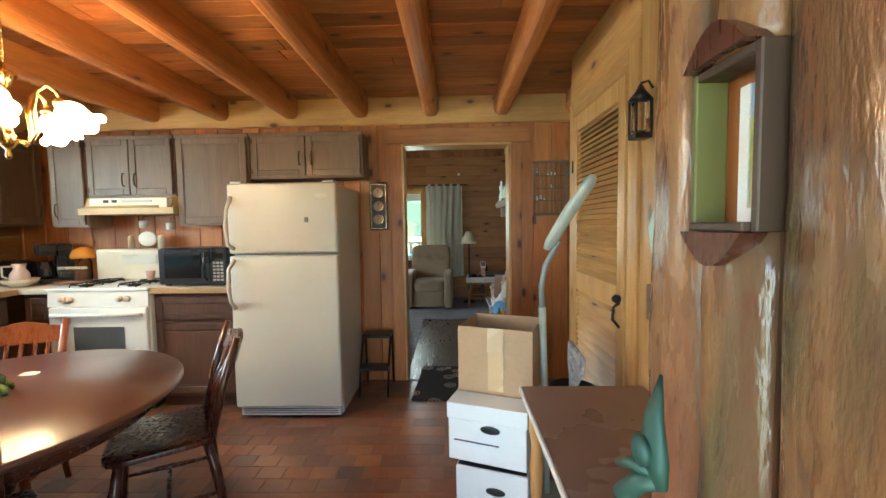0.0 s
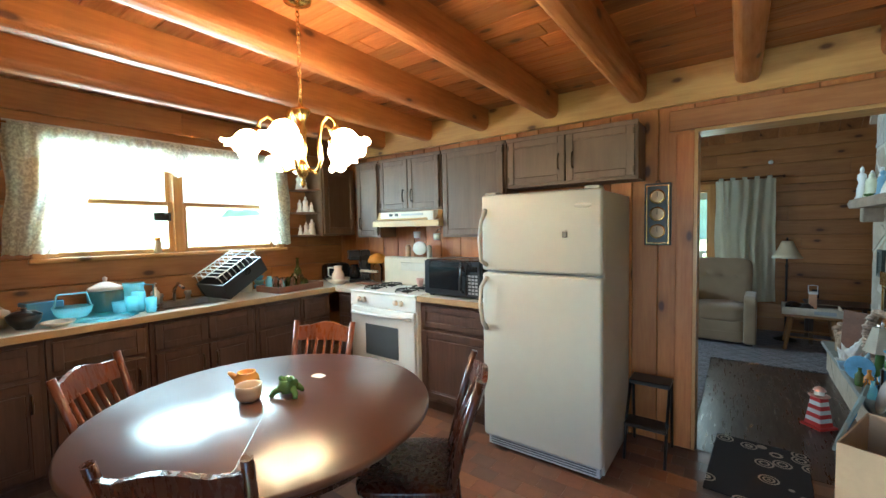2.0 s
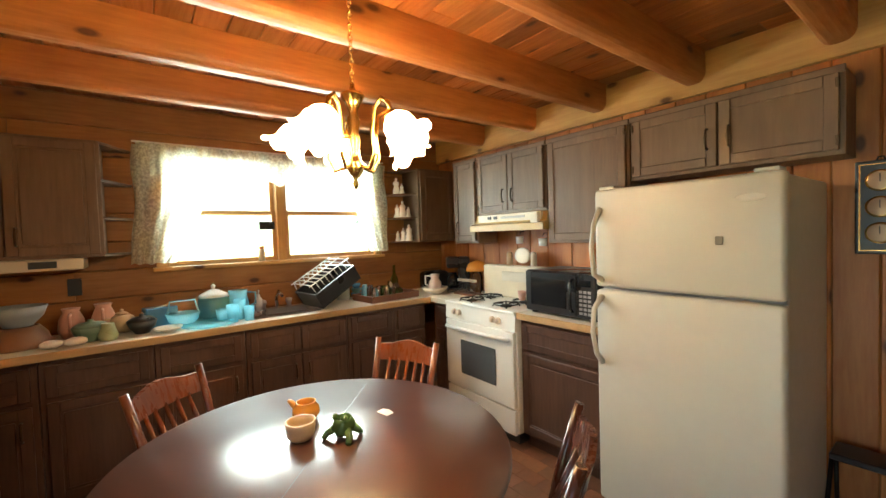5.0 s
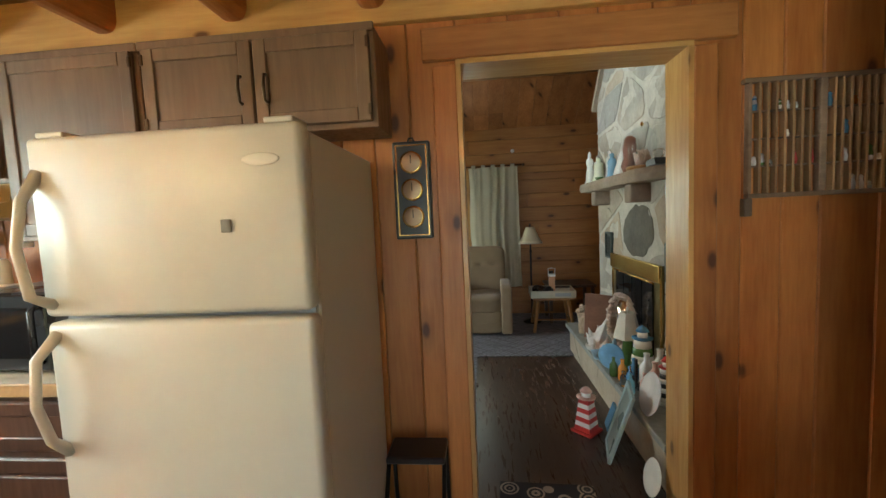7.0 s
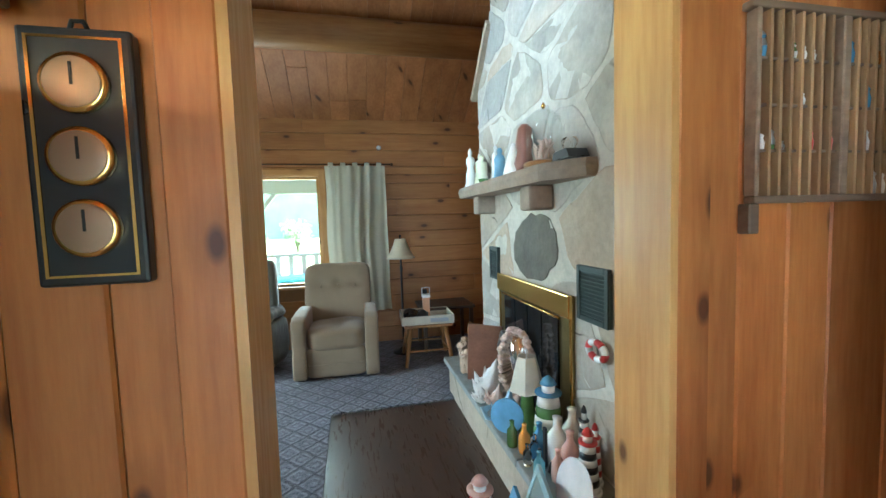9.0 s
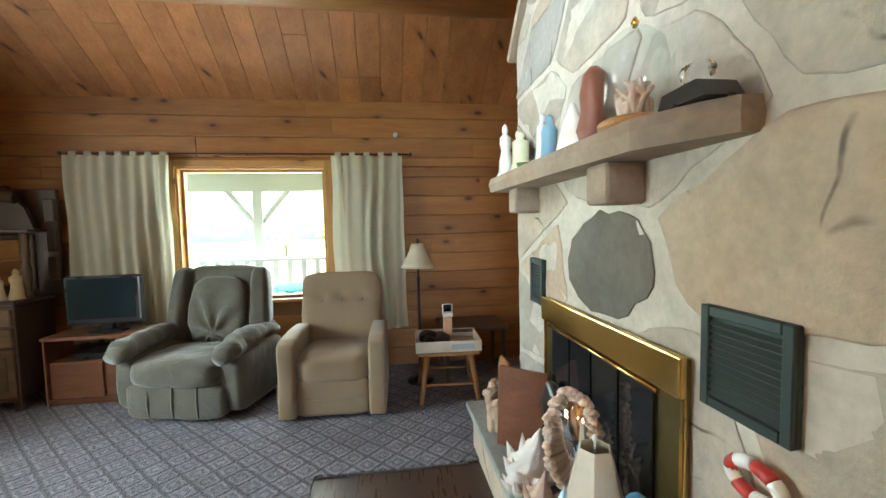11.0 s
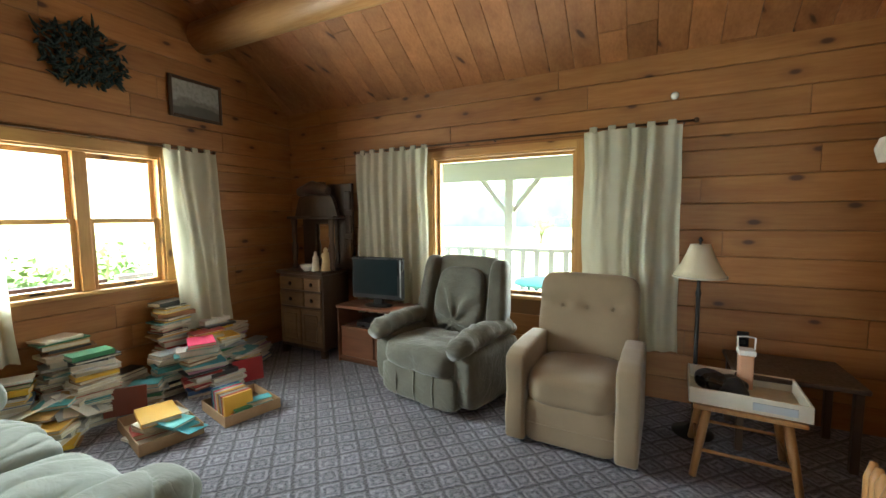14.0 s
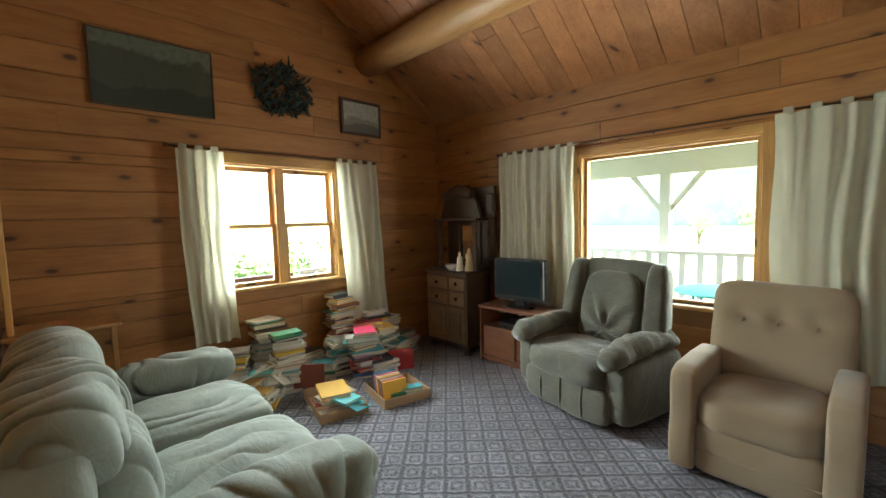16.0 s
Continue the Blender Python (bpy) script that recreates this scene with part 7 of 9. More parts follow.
pot("green_bowl", bowl_profile(0.09, 0.085), (-2.66, 1.26, Z), plain("dull_green_glaze", (0.12, 0.2, 0.15), 0.3), "dull green pottery bowl with a lid", "bowl", 22, [("lid", lathe(bmesh.new(), [(0.09, 0.085), (0.06, 0.105), (0.015, 0.112), (0.015, 0.125)], (0, 0, 0), 20), plain("green_lid", (0.14, 0.22, 0.17), 0.3))])
for y in (1.1, 1.2):
    solo("pebble_dish", pillow(bmesh.new(), -2.62, -2.54, y - 0.05, y + 0.05, Z, Z + 0.045, 2.2, 10, 0.003, 2), C_SHELL, "small pale egg-shaped dish", "dish", "pale dishes on the counter")
pot("green_vase", [(0.04, 0), (0.05, 0.03), (0.035, 0.07), (0.03, 0.1), (0.025, 0.1)], (-2.6, 1.34, Z), plain("pale_green_glaze", (0.35, 0.4, 0.22), 0.3), "small pale green vase", "vase")
solo("coffee_box", turned(boxm(-0.06, 0.06, -0.09, 0.09, 0, 0.13, 0.006), pose(-2.85, 1.6, Z, 0, 0, 10)), C_BLUE, "deep blue packet standing on the counter", "packet")
pot("black_crock", bowl_profile(0.08, 0.08), (-2.68, 1.5, Z), M_BLACK, "small black lidded crock", "crock", 20, [("lid", lathe(bmesh.new(), [(0.08, 0.08), (0.05, 0.1), (0.012, 0.105), (0.014, 0.12)], (0, 0, 0), 18), M_BLACK)])
pot("cream_saucer", bowl_profile(0.08, 0.03), (-2.6, 1.63, Z), C_IVORY, "small cream china saucer dish", "dish")
pot("cake_dish", [(0.16, 0), (0.17, 0.02), (0.15, 0.03), (0.14, 0.022), (0.002, 0.02)], (-2.66, 1.86, Z), C_AQUA, "flat aqua glass dish", "dish", 26)
pot("aqua_bowl", bowl_profile(0.1, 0.09), (-2.72, 1.72, Z), C_AQUA, "clear aqua glass bowl with a bail handle", "bowl", 22, [("handle", tube(bmesh.new(), [(0, -0.09, 0.08), (0, -0.07, 0.17), (0, 0.07, 0.17), (0, 0.09, 0.08)], 0.006, 8), C_AQUA)])
pot("glass_canister", [(0.09, 0), (0.1, 0.02), (0.1, 0.14), (0.08, 0.16), (0.075, 0.16), (0.09, 0.13), (0.09, 0.02), (0.002, 0.015)], (-2.86, 1.92, Z), C_AQUA, "large pale glass canister with a white lid", "canister", 24, [("lid", lathe(bmesh.new(), [(0.1, 0.16), (0.09, 0.18), (0.03, 0.21), (0.01, 0.215), (0.016, 0.24), (0.003, 0.25)], (0, 0, 0), 22), C_WHITE)])
for i, (x, y, r, h) in enumerate(((-2.62, 2.0, 0.04, 0.12), (-2.7, 2.06, 0.04, 0.14), (-2.6, 2.1, 0.035, 0.1), (-2.68, 1.95, 0.045, 0.09))):
    pot("aqua_tumbler", [(r * 0.8, 0), (r, h), (r - 0.004, h), (r * 0.8 - 0.004, 0.01), (0.002, 0.01)], (x, y, Z), C_AQUA, "aqua drinking glass beside the sink", "glass", 16, group="aqua glasses by the sink")
pot("aqua_pitcher", [(0.06, 0), (0.075, 0.06), (0.06, 0.15), (0.065, 0.19), (0.06, 0.19), (0.055, 0.15), (0.068, 0.06), (0.002, 0.012)], (-2.86, 2.08, Z), C_AQUA, "pale aqua glass pitcher with a loop handle", "pitcher", 22, [("handle", tube(bmesh.new(), [(0, 0.06, 0.17), (0, 0.12, 0.16), (0, 0.12, 0.08), (0, 0.07, 0.06)], 0.007, 8), C_AQUA)])
pot("soap_bottle", [(0.028, 0), (0.03, 0.09), (0.012, 0.11), (0.012, 0.13)], (-2.95, 2.24, Z), C_WHITE, "white pump soap bottle by the sink", "bottle", 14, [("pump", tube(bmesh.new(), [(0, 0, 0.13), (0, 0, 0.16), (0.03, 0, 0.16)], 0.004, 6), C_WHITE)])
for i, y in enumerate((2.68, 2.74)):
    pot("spray_bottle", [(0.025, 0), (0.025, 0.07), (0.01, 0.09), (0.01, 0.11)], (-2.97, y - 0.6, Z), (C_AQUA, C_STONEWARE)[i], "small bottle by the window", "bottle", 14)
# dish rack propped at a slant
rk = thing("dish_rack", "black dish basin with a white wire rack propped up to drain", "dish rack", at=(-2.74, 2.74, Z), turn=8)
slant = pose(0, 0, 0.03, 32, 0, 0)
bm = bmesh.new()
for q in ((-0.17, 0.17, -0.2, 0.2, 0, 0.008), (-0.17, -0.16, -0.2, 0.2, 0.008, 0.13), (0.16, 0.17, -0.2, 0.2, 0.008, 0.13), (-0.16, 0.16, -0.2, -0.19, 0.008, 0.13), (-0.16, 0.16, 0.19, 0.2, 0.008, 0.13)):
    box(bm, *q)
part("basin", turned(bm, pose(0, 0.02, 0.115, 30, 0, 0)), M_BLACK, rk)
for k in range(9):
    y = -0.18 + k * 0.045
    part("wire", turned(tube(bmesh.new(), [(-0.16, y, 0.14), (-0.14, y, 0.2), (0.14, y, 0.2), (0.16, y, 0.14)], 0.004, 6), pose(0, 0.02, 0.115, 30, 0, 0)), C_WHITE, rk)
for x in (-0.15, 0.0, 0.15):
    part("rim_wire", turned(tube(bmesh.new(), [(x, -0.2, 0.2), (x, 0, 0.2), (x, 0.2, 0.2)], 0.005, 6), pose(0, 0.02, 0.115, 30, 0, 0)), C_WHITE, rk)
pot("paper_towel_roll", [(0.055, 0), (0.055, 0.24), (0.018, 0.24), (0.018, 0.2), (0.002, 0.2)], (-2.96, 2.95, Z), C_WHITE, "white paper towel roll standing by the window", "paper towel", 22)
dt = thing("drying_tray", "wooden tray crowded with glass jars and green bottles", "tray", at=(-2.72, 3.25, Z), turn=6)
part("bottom", boxm(-0.15, 0.15, -0.24, 0.24, 0, 0.012), M_TVST, dt)
for q in ((-0.16, 0.16, -0.25, -0.238), (-0.16, 0.16, 0.238, 0.25), (-0.16, -0.148, -0.238, 0.238), (0.148, 0.16, -0.238, 0.238)):
    part("side", boxm(*q, 0, 0.055, 0.003), M_TVST, dt)
rngj = random.Random(5)
for i in range(9):
    x, y = -2.8 + 0.09 * (i % 3), 3.08 + 0.13 * (i // 3) + rngj.uniform(-0.015, 0.015)
    g = (C_CLEAR, C_AQUA, C_GREENGLASS)[rngj.choice((0, 0, 1, 2))]
    h = rngj.uniform(0.08, 0.13)
    pot("glass_jar", [(0.03, 0), (0.034, 0.02), (0.034, h * 0.75), (0.02, h * 0.88), (0.022, h), (0.018, h)], (x, y, Z + 0.0125), g, "glass jar drying in the wooden tray", "jar", 14, group="jars in the tray")
pot("green_wine_bottle", [(0.034, 0), (0.036, 0.02), (0.036, 0.15), (0.014, 0.2), (0.013, 0.27), (0.016, 0.28)], (-2.86, 3.42, Z), C_GREENGLASS, "green glass bottle on the counter", "bottle", 16)
for i in range(3):
    pot("blue_cup", bowl_profile(0.05 - 0.004 * i, 0.05), (-2.95, 3.07, Z + i * 0.042), (C_BLUE, C_AQUA, C_BLUE)[i], "blue bowl in a stack by the window", "bowl", 18, group="stacked blue bowls")
pot("washbasin_bowl", bowl_profile(0.12, 0.06), (-2.62, 3.72, Z), C_IVORY, "cream and pink china washbowl", "bowl", 24)
pot("china_pitcher", [(0.045, 0), (0.065, 0.04), (0.06, 0.09), (0.036, 0.13), (0.045, 0.17), (0.04, 0.17)], (-2.62, 3.72, Z + 0.013), plain("cream_pink_china", (0.7, 0.56, 0.5), 0.25, vary=0.12), "cream and pink china pitcher standing in its bowl", "pitcher", 20, [("handle", tube(bmesh.new(), [(-0.04, -0.02, 0.15), (-0.1, -0.04, 0.15), (-0.1, -0.04, 0.07), (-0.06, -0.02, 0.05)], 0.008, 8), C_IVORY)])
cm = thing("coffee_maker", "black drip coffee maker in the counter corner", "coffee maker", at=(-2.6, 3.97, Z), turn=-35)
part("base", boxm(-0.1, 0.1, -0.1, 0.12, 0, 0.03, 0.008), M_BLACK, cm)
part("tower", boxm(-0.1, 0.1, 0.02, 0.12, 0.03, 0.33, 0.012, 2), M_BLACK, cm)
part("brew_head", boxm(-0.1, 0.1, -0.1, 0.019, 0.23, 0.33, 0.012, 2), M_BLACK, cm)
part("carafe", lathe(bmesh.new(), [(0.05, 0.031), (0.065, 0.06), (0.06, 0.13), (0.04, 0.16), (0.042, 0.18)], (0, -0.04, 0), 18), M_SMOKE, cm)
tf = thing("toaster", "black toaster by the window counter's end", "toaster", at=(-2.85, 3.88, Z), turn=80)
part("shell", pillow(bmesh.new(), -0.14, 0.14, -0.08, 0.08, 0.005, 0.19, 6, 12), M_BLACK, tf)
part("lever", boxm(0.138, 0.155, -0.012, 0.012, 0.1, 0.13, 0.003), M_STEEL, tf)
for y in (-0.03, 0.03):
    part("slot", boxm(-0.1, 0.1, y - 0.01, y + 0.01, 0.187, 0.192), M_IRON, tf)
# back counter: rack of jars with a red topper, plaque on the stove's backguard
sr = thing("spice_rack", "wooden rack with small spice jars", "spice rack", at=(-2.32, 3.87, Z), turn=0)
part("shelf", boxm(-0.14, 0.12, -0.06, 0.06, 0.0, 0.02, 0.003), M_TVST, sr)
for k in range(4):
    part("jar", lathe(bmesh.new(), [(0.026, 0.02), (0.029, 0.03), (0.029, 0.1), (0.02, 0.118)], (-0.108 + 0.064 * k, 0, 0), 14), C_THIN, sr)
    part("jar_lid", lathe(bmesh.new(), [(0.025, 0.118), (0.025, 0.138), (0.02, 0.14)], (-0.108 + 0.064 * k, 0, 0), 12), C_CREAMY, sr)
gm = thing("gumball_jar", "clear jar with an orange-red domed lid", "jar", at=(-2.36, 4.02, Z))
part("jar", lathe(bmesh.new(), [(0.04, 0), (0.05, 0.03), (0.05, 0.15), (0.035, 0.2)], (0, 0, 0), 18), C_CLEAR, gm)
part("lid", lathe(bmesh.new(), [(0.098, 0.2), (0.1, 0.225), (0.08, 0.27), (0.02, 0.3)], (0, 0, 0), 20), C_ORANGE, gm)
bm = lathe(bmesh.new(), [(0.08, 0), (0.08, 0.012), (0.07, 0.016)], (-1.77, 4.0, 1.305), 26, Matrix.Rotation(radians(90), 3, "X") @ Matrix.Diagonal((1, 0.8, 1)).to_3x3())
pl = solo("china_plaque", bm, C_IVORY, "oval cream china plaque standing on the stove's backguard", "plaque")
for x in (-1.92, -1.66):
    pot("salt_shaker", [(0.025, 0), (0.025, 0.09), (0.018, 0.11), (0.005, 0.115)], (x, 4.0, 1.221), (C_STONEWARE, C_CREAMY)[x > -1.8], "small canister standing on the stove's backguard", "shaker", 14)
for x, z in ((-1.86, 1.4), (-1.62, 1.38)):
    ob = thing("hanging_mug", "small white mug on a hook under the hood", "mug", "mugs under the hood", at=(x, 4.1, z))
    part("cup", lathe(bmesh.new(), [(0.03, 0), (0.034, 0.06), (0.03, 0.06), (0.026, 0.006)], (0, -0.035, 0), 14), C_WHITE, ob)
    part("hook", tube(bmesh.new(), [(0, 0.02, 0.1), (0, -0.02, 0.1), (0, -0.035, 0.07)], 0.003, 6), M_IRON, ob)
pot("stove_cup", bowl_profile(0.035, 0.07, 0.7), (-1.63, 3.82, 0.976), C_PINK, "small pink cup on the stove grate", "cup", 16)

# ---- things on the table ----
T = 0.756
pot("orange_jug", [(0.036, 0), (0.054, 0.026), (0.052, 0.05), (0.038, 0.066), (0.041, 0.074), (0.034, 0.074), (0.038, 0.05), (0.036, 0.014), (0.002, 0.011)], (-1.2, 2.02, T), C_ORANGE, "orange glazed pottery jug on the table", "jug", 24, [("spout", tube(bmesh.new(), [(-0.04, -0.024, 0.04), (-0.064, -0.04, 0.06), (-0.076, -0.046, 0.066)], [0.016, 0.011, 0.008], 8), C_ORANGE)])
pot("stoneware_bowl", [(0.036, 0), (0.047, 0.012), (0.052, 0.026), (0.05, 0.03), (0.054, 0.046), (0.052, 0.05), (0.055, 0.068), (0.049, 0.068), (0.045, 0.04), (0.032, 0.01), (0.002, 0.008)], (-1.05, 1.95, T), C_STONEWARE, "ribbed tan stoneware bowl on the table", "bowl", 26)
fr = thing("frog_planter", "green glazed pottery frog-shaped planter", "planter", at=(-0.96, 2.08, T), turn=30)
bm = lathe(bmesh.new(), [(0.05, 0.02), (0.065, 0.05), (0.06, 0.09), (0.05, 0.11), (0.042, 0.11), (0.045, 0.07), (0.002, 0.05)], (0, 0, 0), 18)
for v in bm.verts:
    v.co += Vector((noise.noise(v.co * 25), noise.noise(v.co * 25 + Vector((5, 0, 0))), 0)) * 0.018
SM = Matrix.Scale(0.66, 4)
part("body", turned(bm, SM), C_GREEN, fr)
for s in (-1, 1):
    part("leg", turned(tube(bmesh.new(), [(s * 0.04, -0.02, 0.05), (s * 0.075, -0.05, 0.03), (s * 0.085, -0.075, 0.006)], [0.026, 0.02, 0.016], 8), SM), C_GREEN, fr)
    part("leg", turned(tube(bmesh.new(), [(s * 0.045, 0.03, 0.05), (s * 0.07, 0.05, 0.025), (s * 0.07, 0.065, 0.006)], [0.024, 0.018, 0.014], 8), SM), C_GREEN, fr)
    bm = bmesh.new()
    bmesh.ops.create_uvsphere(bm, u_segments=10, v_segments=8, radius=0.018, matrix=Matrix.Translation((s * 0.03, -0.03, 0.12)))
    part("eye_knob", turned(bm, SM), C_GREEN, fr)
bm = bmesh.new()
prism(bm, [(-0.03, -0.02), (0.03, -0.025), (0.035, 0.01), (0.0, 0.02), (-0.025, 0.012)], "z", 0, 0.002)
solo("paper_scrap", turned(bm, pose(-1.04, 2.3, T + 0.001, 4, 3, 20)), C_WHITE, "torn white paper scrap on the table", "paper")

# ---- kitchen: doorway wall, entrance and the corner by it ----
ck = thing("weather_station", "dark wall panel with three brass weather dials", "barometer")
part("board", boxm(0.125, 0.285, 4.098, 4.129, 1.345, 1.76, 0.006, 2), M_BLACK, ck)
part("hanger", tube(bmesh.new(), [(0.19, 4.115, 1.756), (0.197, 4.113, 1.775), (0.213, 4.113, 1.775), (0.22, 4.115, 1.756)], 0.004, 6), M_IRON, ck)
for q in ((0.138, 0.143, 1.36, 1.745), (0.267, 0.272, 1.36, 1.745), (0.143, 0.267, 1.36, 1.364), (0.143, 0.267, 1.741, 1.745)):
    part("inlay", boxm(q[0], q[1], 4.0955, 4.0985, q[2], q[3]), M_BRASS, ck)
for z in (1.44, 1.555, 1.67):
    R90 = Matrix.Rotation(radians(90), 3, "X")
    d = part("dial", lathe(bmesh.new(), [(0.047, 0), (0.047, 0.012), (0.041, 0.014)], (0.205, 4.098, z), 28, R90), M_BRASS, ck, "brass-rimmed dial")
    part("face", lathe(bmesh.new(), [(0.04, 0.0135), (0.04, 0.0155), (0.038, 0.016)], (0.205, 4.098, z), 28, R90), plain("copper_dial_face", (0.3, 0.19, 0.12), 0.4, 0.6), d)
    part("needle", boxm(0.203, 0.207, 4.0805, 4.0825, z - 0.005, z + 0.03), M_IRON, d)

ar = thing("trinket_shelf", "printer's type tray hung as a shelf full of tiny trinkets", "wall shelf")
X0, X1, Z0, Z1 = 1.55, 2.37, 1.47, 1.9
M_TYPE = wood("grey_weathered_wood", (0.24, 0.15, 0.09), (0.14, 0.085, 0.052), "x", rough=0.7, knots=0)
for q in ((X0 - 0.015, X1 + 0.015, Z1, Z1 + 0.018), (X0, X1, Z0 - 0.018, Z0), (X0 - 0.001, X0 + 0.012, Z0, Z1), (X1 - 0.012, X1 + 0.001, Z0, Z1), (X0 + 0.26, X0 + 0.285, Z0, Z1), (X0 + 0.52, X0 + 0.55, Z0, Z1)):
    part("frame_bar", boxm(q[0], q[1], 4.09, 4.1225, q[2], q[3], 0.003), M_TYPE, ar)
part("drop_post", boxm(X0 - 0.01, X0 + 0.02, 4.095, 4.128, Z0 - 0.09, Z0 - 0.018, 0.003), M_TYPE, ar)
part("drop_post", boxm(X1 - 0.02, X1 + 0.01, 4.095, 4.128, Z0 - 0.06, Z0 - 0.018, 0.003), M_TYPE, ar)
rngt = random.Random(41)
M_SLAT = wood("pale_slats", (0.42, 0.25, 0.12), (0.28, 0.15, 0.07), "z", rough=0.6, knots=0)
tz = [Z0 + 0.107 * k for k in range(1, 4)]
for k, z in enumerate(tz):
    part("shelf_bar", boxm(X0 + 0.012, X1 - 0.012, 4.1, 4.1215, z - 0.003, z + 0.003), M_TYPE, ar)
for s0, s1 in ((X0 + 0.012, X0 + 0.26), (X0 + 0.285, X0 + 0.52), (X0 + 0.55, X1 - 0.012)):
    for k in range(1, 8):
        x = s0 + (s1 - s0) * k / 8
        part("divider", boxm(x - 0.004, x + 0.004, 4.094, 4.1225, Z0, Z1), M_SLAT, ar)
M_TRK = [C_WHITE, C_IVORY, M_STEEL, C_BLUE, C_RED, M_BRASS, C_GREEN, C_SHELL]
for i in range(34):
    s0 = rngt.choice((X0 + 0.012, X0 + 0.285, X0 + 0.55))
    k = rngt.randrange(8)
    lev = rngt.choice([Z0] + [z + 0.003 for z in tz])
    x = s0 + 0.24 * (k + 0.5) / 8
    h = rngt.uniform(0.02, 0.06)
    pot("trinket", [(0.008, 0), (0.01, h * 0.4), (0.006, h * 0.7), (0.008, h * 0.85), (0.002, h)], (x, 4.105, lev + 0.0005), rngt.choice(M_TRK), "tiny trinket in the type-tray shelf", "trinket", 8, group="trinkets in the type tray")

# pine door in the partition, with a forged pull
pd = tagged(new("door_1"), "plain pine door with a forged iron pull", kind="structure")
part("casing", boxm(2.53, 2.62, KY1 - 0.024, KY1 + 0.003, 0, 2.1, 0.004), M_TRIM_Z, pd)
part("leaf", boxm(2.622, 3.0, KY1 + 0.02, KY1 + 0.06, 0.01, 2.03, 0.004), M_HONEY, pd)
part("pull", tube(bmesh.new(), [(2.68, KY1 + 0.02, 0.99), (2.7, KY1 - 0.02, 0.96), (2.7, KY1 - 0.02, 0.88), (2.68, KY1 + 0.02, 0.85)], 0.008, 8), M_IRON, pd, "black forged pull")

# step stool beside the refrigerator
ss = thing("step_stool", "dark two-step stool with thin metal legs", "step stool", at=(0.2, 3.93, 0))
part("top_step", boxm(-0.13, 0.11, -0.02, 0.14, 0.44, 0.47, 0.006), M_BLACK, ss)
part("low_step", boxm(-0.13, 0.11, -0.16, -0.02, 0.21, 0.235, 0.006), M_BLACK, ss)
for x in (-0.125, 0.105):
    part("leg", tube(bmesh.new(), [(x, -0.17, 0), (x, -0.1, 0.24), (x, 0.02, 0.45)], 0.009, 8), M_IRON, ss)
    part("leg", tube(bmesh.new(), [(x, 0.15, 0), (x, 0.12, 0.25), (x, 0.1, 0.45)], 0.009, 8), M_IRON, ss)

# doormat
def mat_material():
    n = Nodes("black_floral_mat")
    v = n.place((1, 1, 1), False)
    vo = n.add("ShaderNodeTexVoronoi", Vector=v, Scale=7.5)
    d = vo.outputs["Distance"]
    rings = n.math("SINE", n.math("MULTIPLY", d, 42.0))
    f = n.math("MULTIPLY", n.ramp(rings, -0.1, 0.3), n.ramp(d, 0.36, 0.42, 1, 0))
    n.base(n.mix(f, rgb(0.018, 0.016, 0.02), rgb(0.36, 0.29, 0.24)))
    n.bump(n.noise(v, 300, 2), 0.4, 0.004)
    return n.set(Roughness=0.95)


solo("doormat", turned(boxm(-0.24, 0.24, -0.38, 0.38, 0.0, 0.01, 0.004), pose(0.76, 4.06, 0.0005, 0, 0, -3)), mat_material(), "black doormat with pale flower rings in the doorway", "doormat")

# louvred closet and plank wall by the entrance
LX = 1.66
lw_ = tagged(part("wall_closet", boxm(LX + 0.012, LX + 0.1, 1.25, 3.38, 0, KC), M_CORE), "yellow pine closet wall by the entrance", kind="structure")
y = 1.25
rngl = random.Random(6)
while y < 2.36:
    w = min(0.14 * rngl.uniform(0.9, 1.1), 2.37 - y)
    part("wall_board", boxm(LX, LX + 0.013, y + 0.001, y + w - 0.001, 0, KC - 0.001, 0.003), M_TRIM_Z, lw_)
    y += w
part("closet_casing", boxm(LX - 0.014, LX + 0.011, 2.372, 2.47, 0, 2.17, 0.004), M_TRIM_Z, lw_)
part("closet_casing", boxm(LX - 0.014, LX + 0.011, 3.29, 3.38, 0, 2.17, 0.004), M_TRIM_Z, lw_)
part("closet_casing", boxm(LX - 0.014, LX + 0.011, 2.47, 3.29, 2.07, 2.17, 0.004), M_TRIM_Y, lw_)
part("header_boards", boxm(LX - 0.006, LX + 0.011, 2.372, 3.38, 2.172, KC - 0.001, 0.003), M_TRIM_Y, lw_)
ld = thing("louvred_door", "yellow pine louvred closet door with a black latch", "door")
for q in ((2.48, 2.56, 0.02, 2.06), (3.2, 3.28, 0.02, 2.06), (2.56, 3.2, 0.02, 0.2), (2.56, 3.2, 1.96, 2.06), (2.56, 3.2, 0.96, 1.08)):
    part("door_frame", boxm(LX - 0.022, LX + 0.008, *q, 0.004), M_TRIM_Z, ld)
for lo, hi, n_ in ((1.08, 1.96, 30), (0.2, 0.96, 24)):
    for k in range(n_):
        z = lo + (hi - lo) * (k + 0.5) / n_
        bm = prism(bmesh.new(), [(LX - 0.02, z - 0.012), (LX - 0.017, z - 0.014), (LX + 0.006, z + 0.012), (LX + 0.003, z + 0.014)], "y", 2.56, 3.2)
        part("slat", bm, M_TRIM_Y, ld)
for z in (0.35, 1.75):
    part("hinge", boxm(LX - 0.026, LX - 0.012, 3.27, 3.295, z - 0.04, z + 0.04, 0.003), M_IRON, ld)
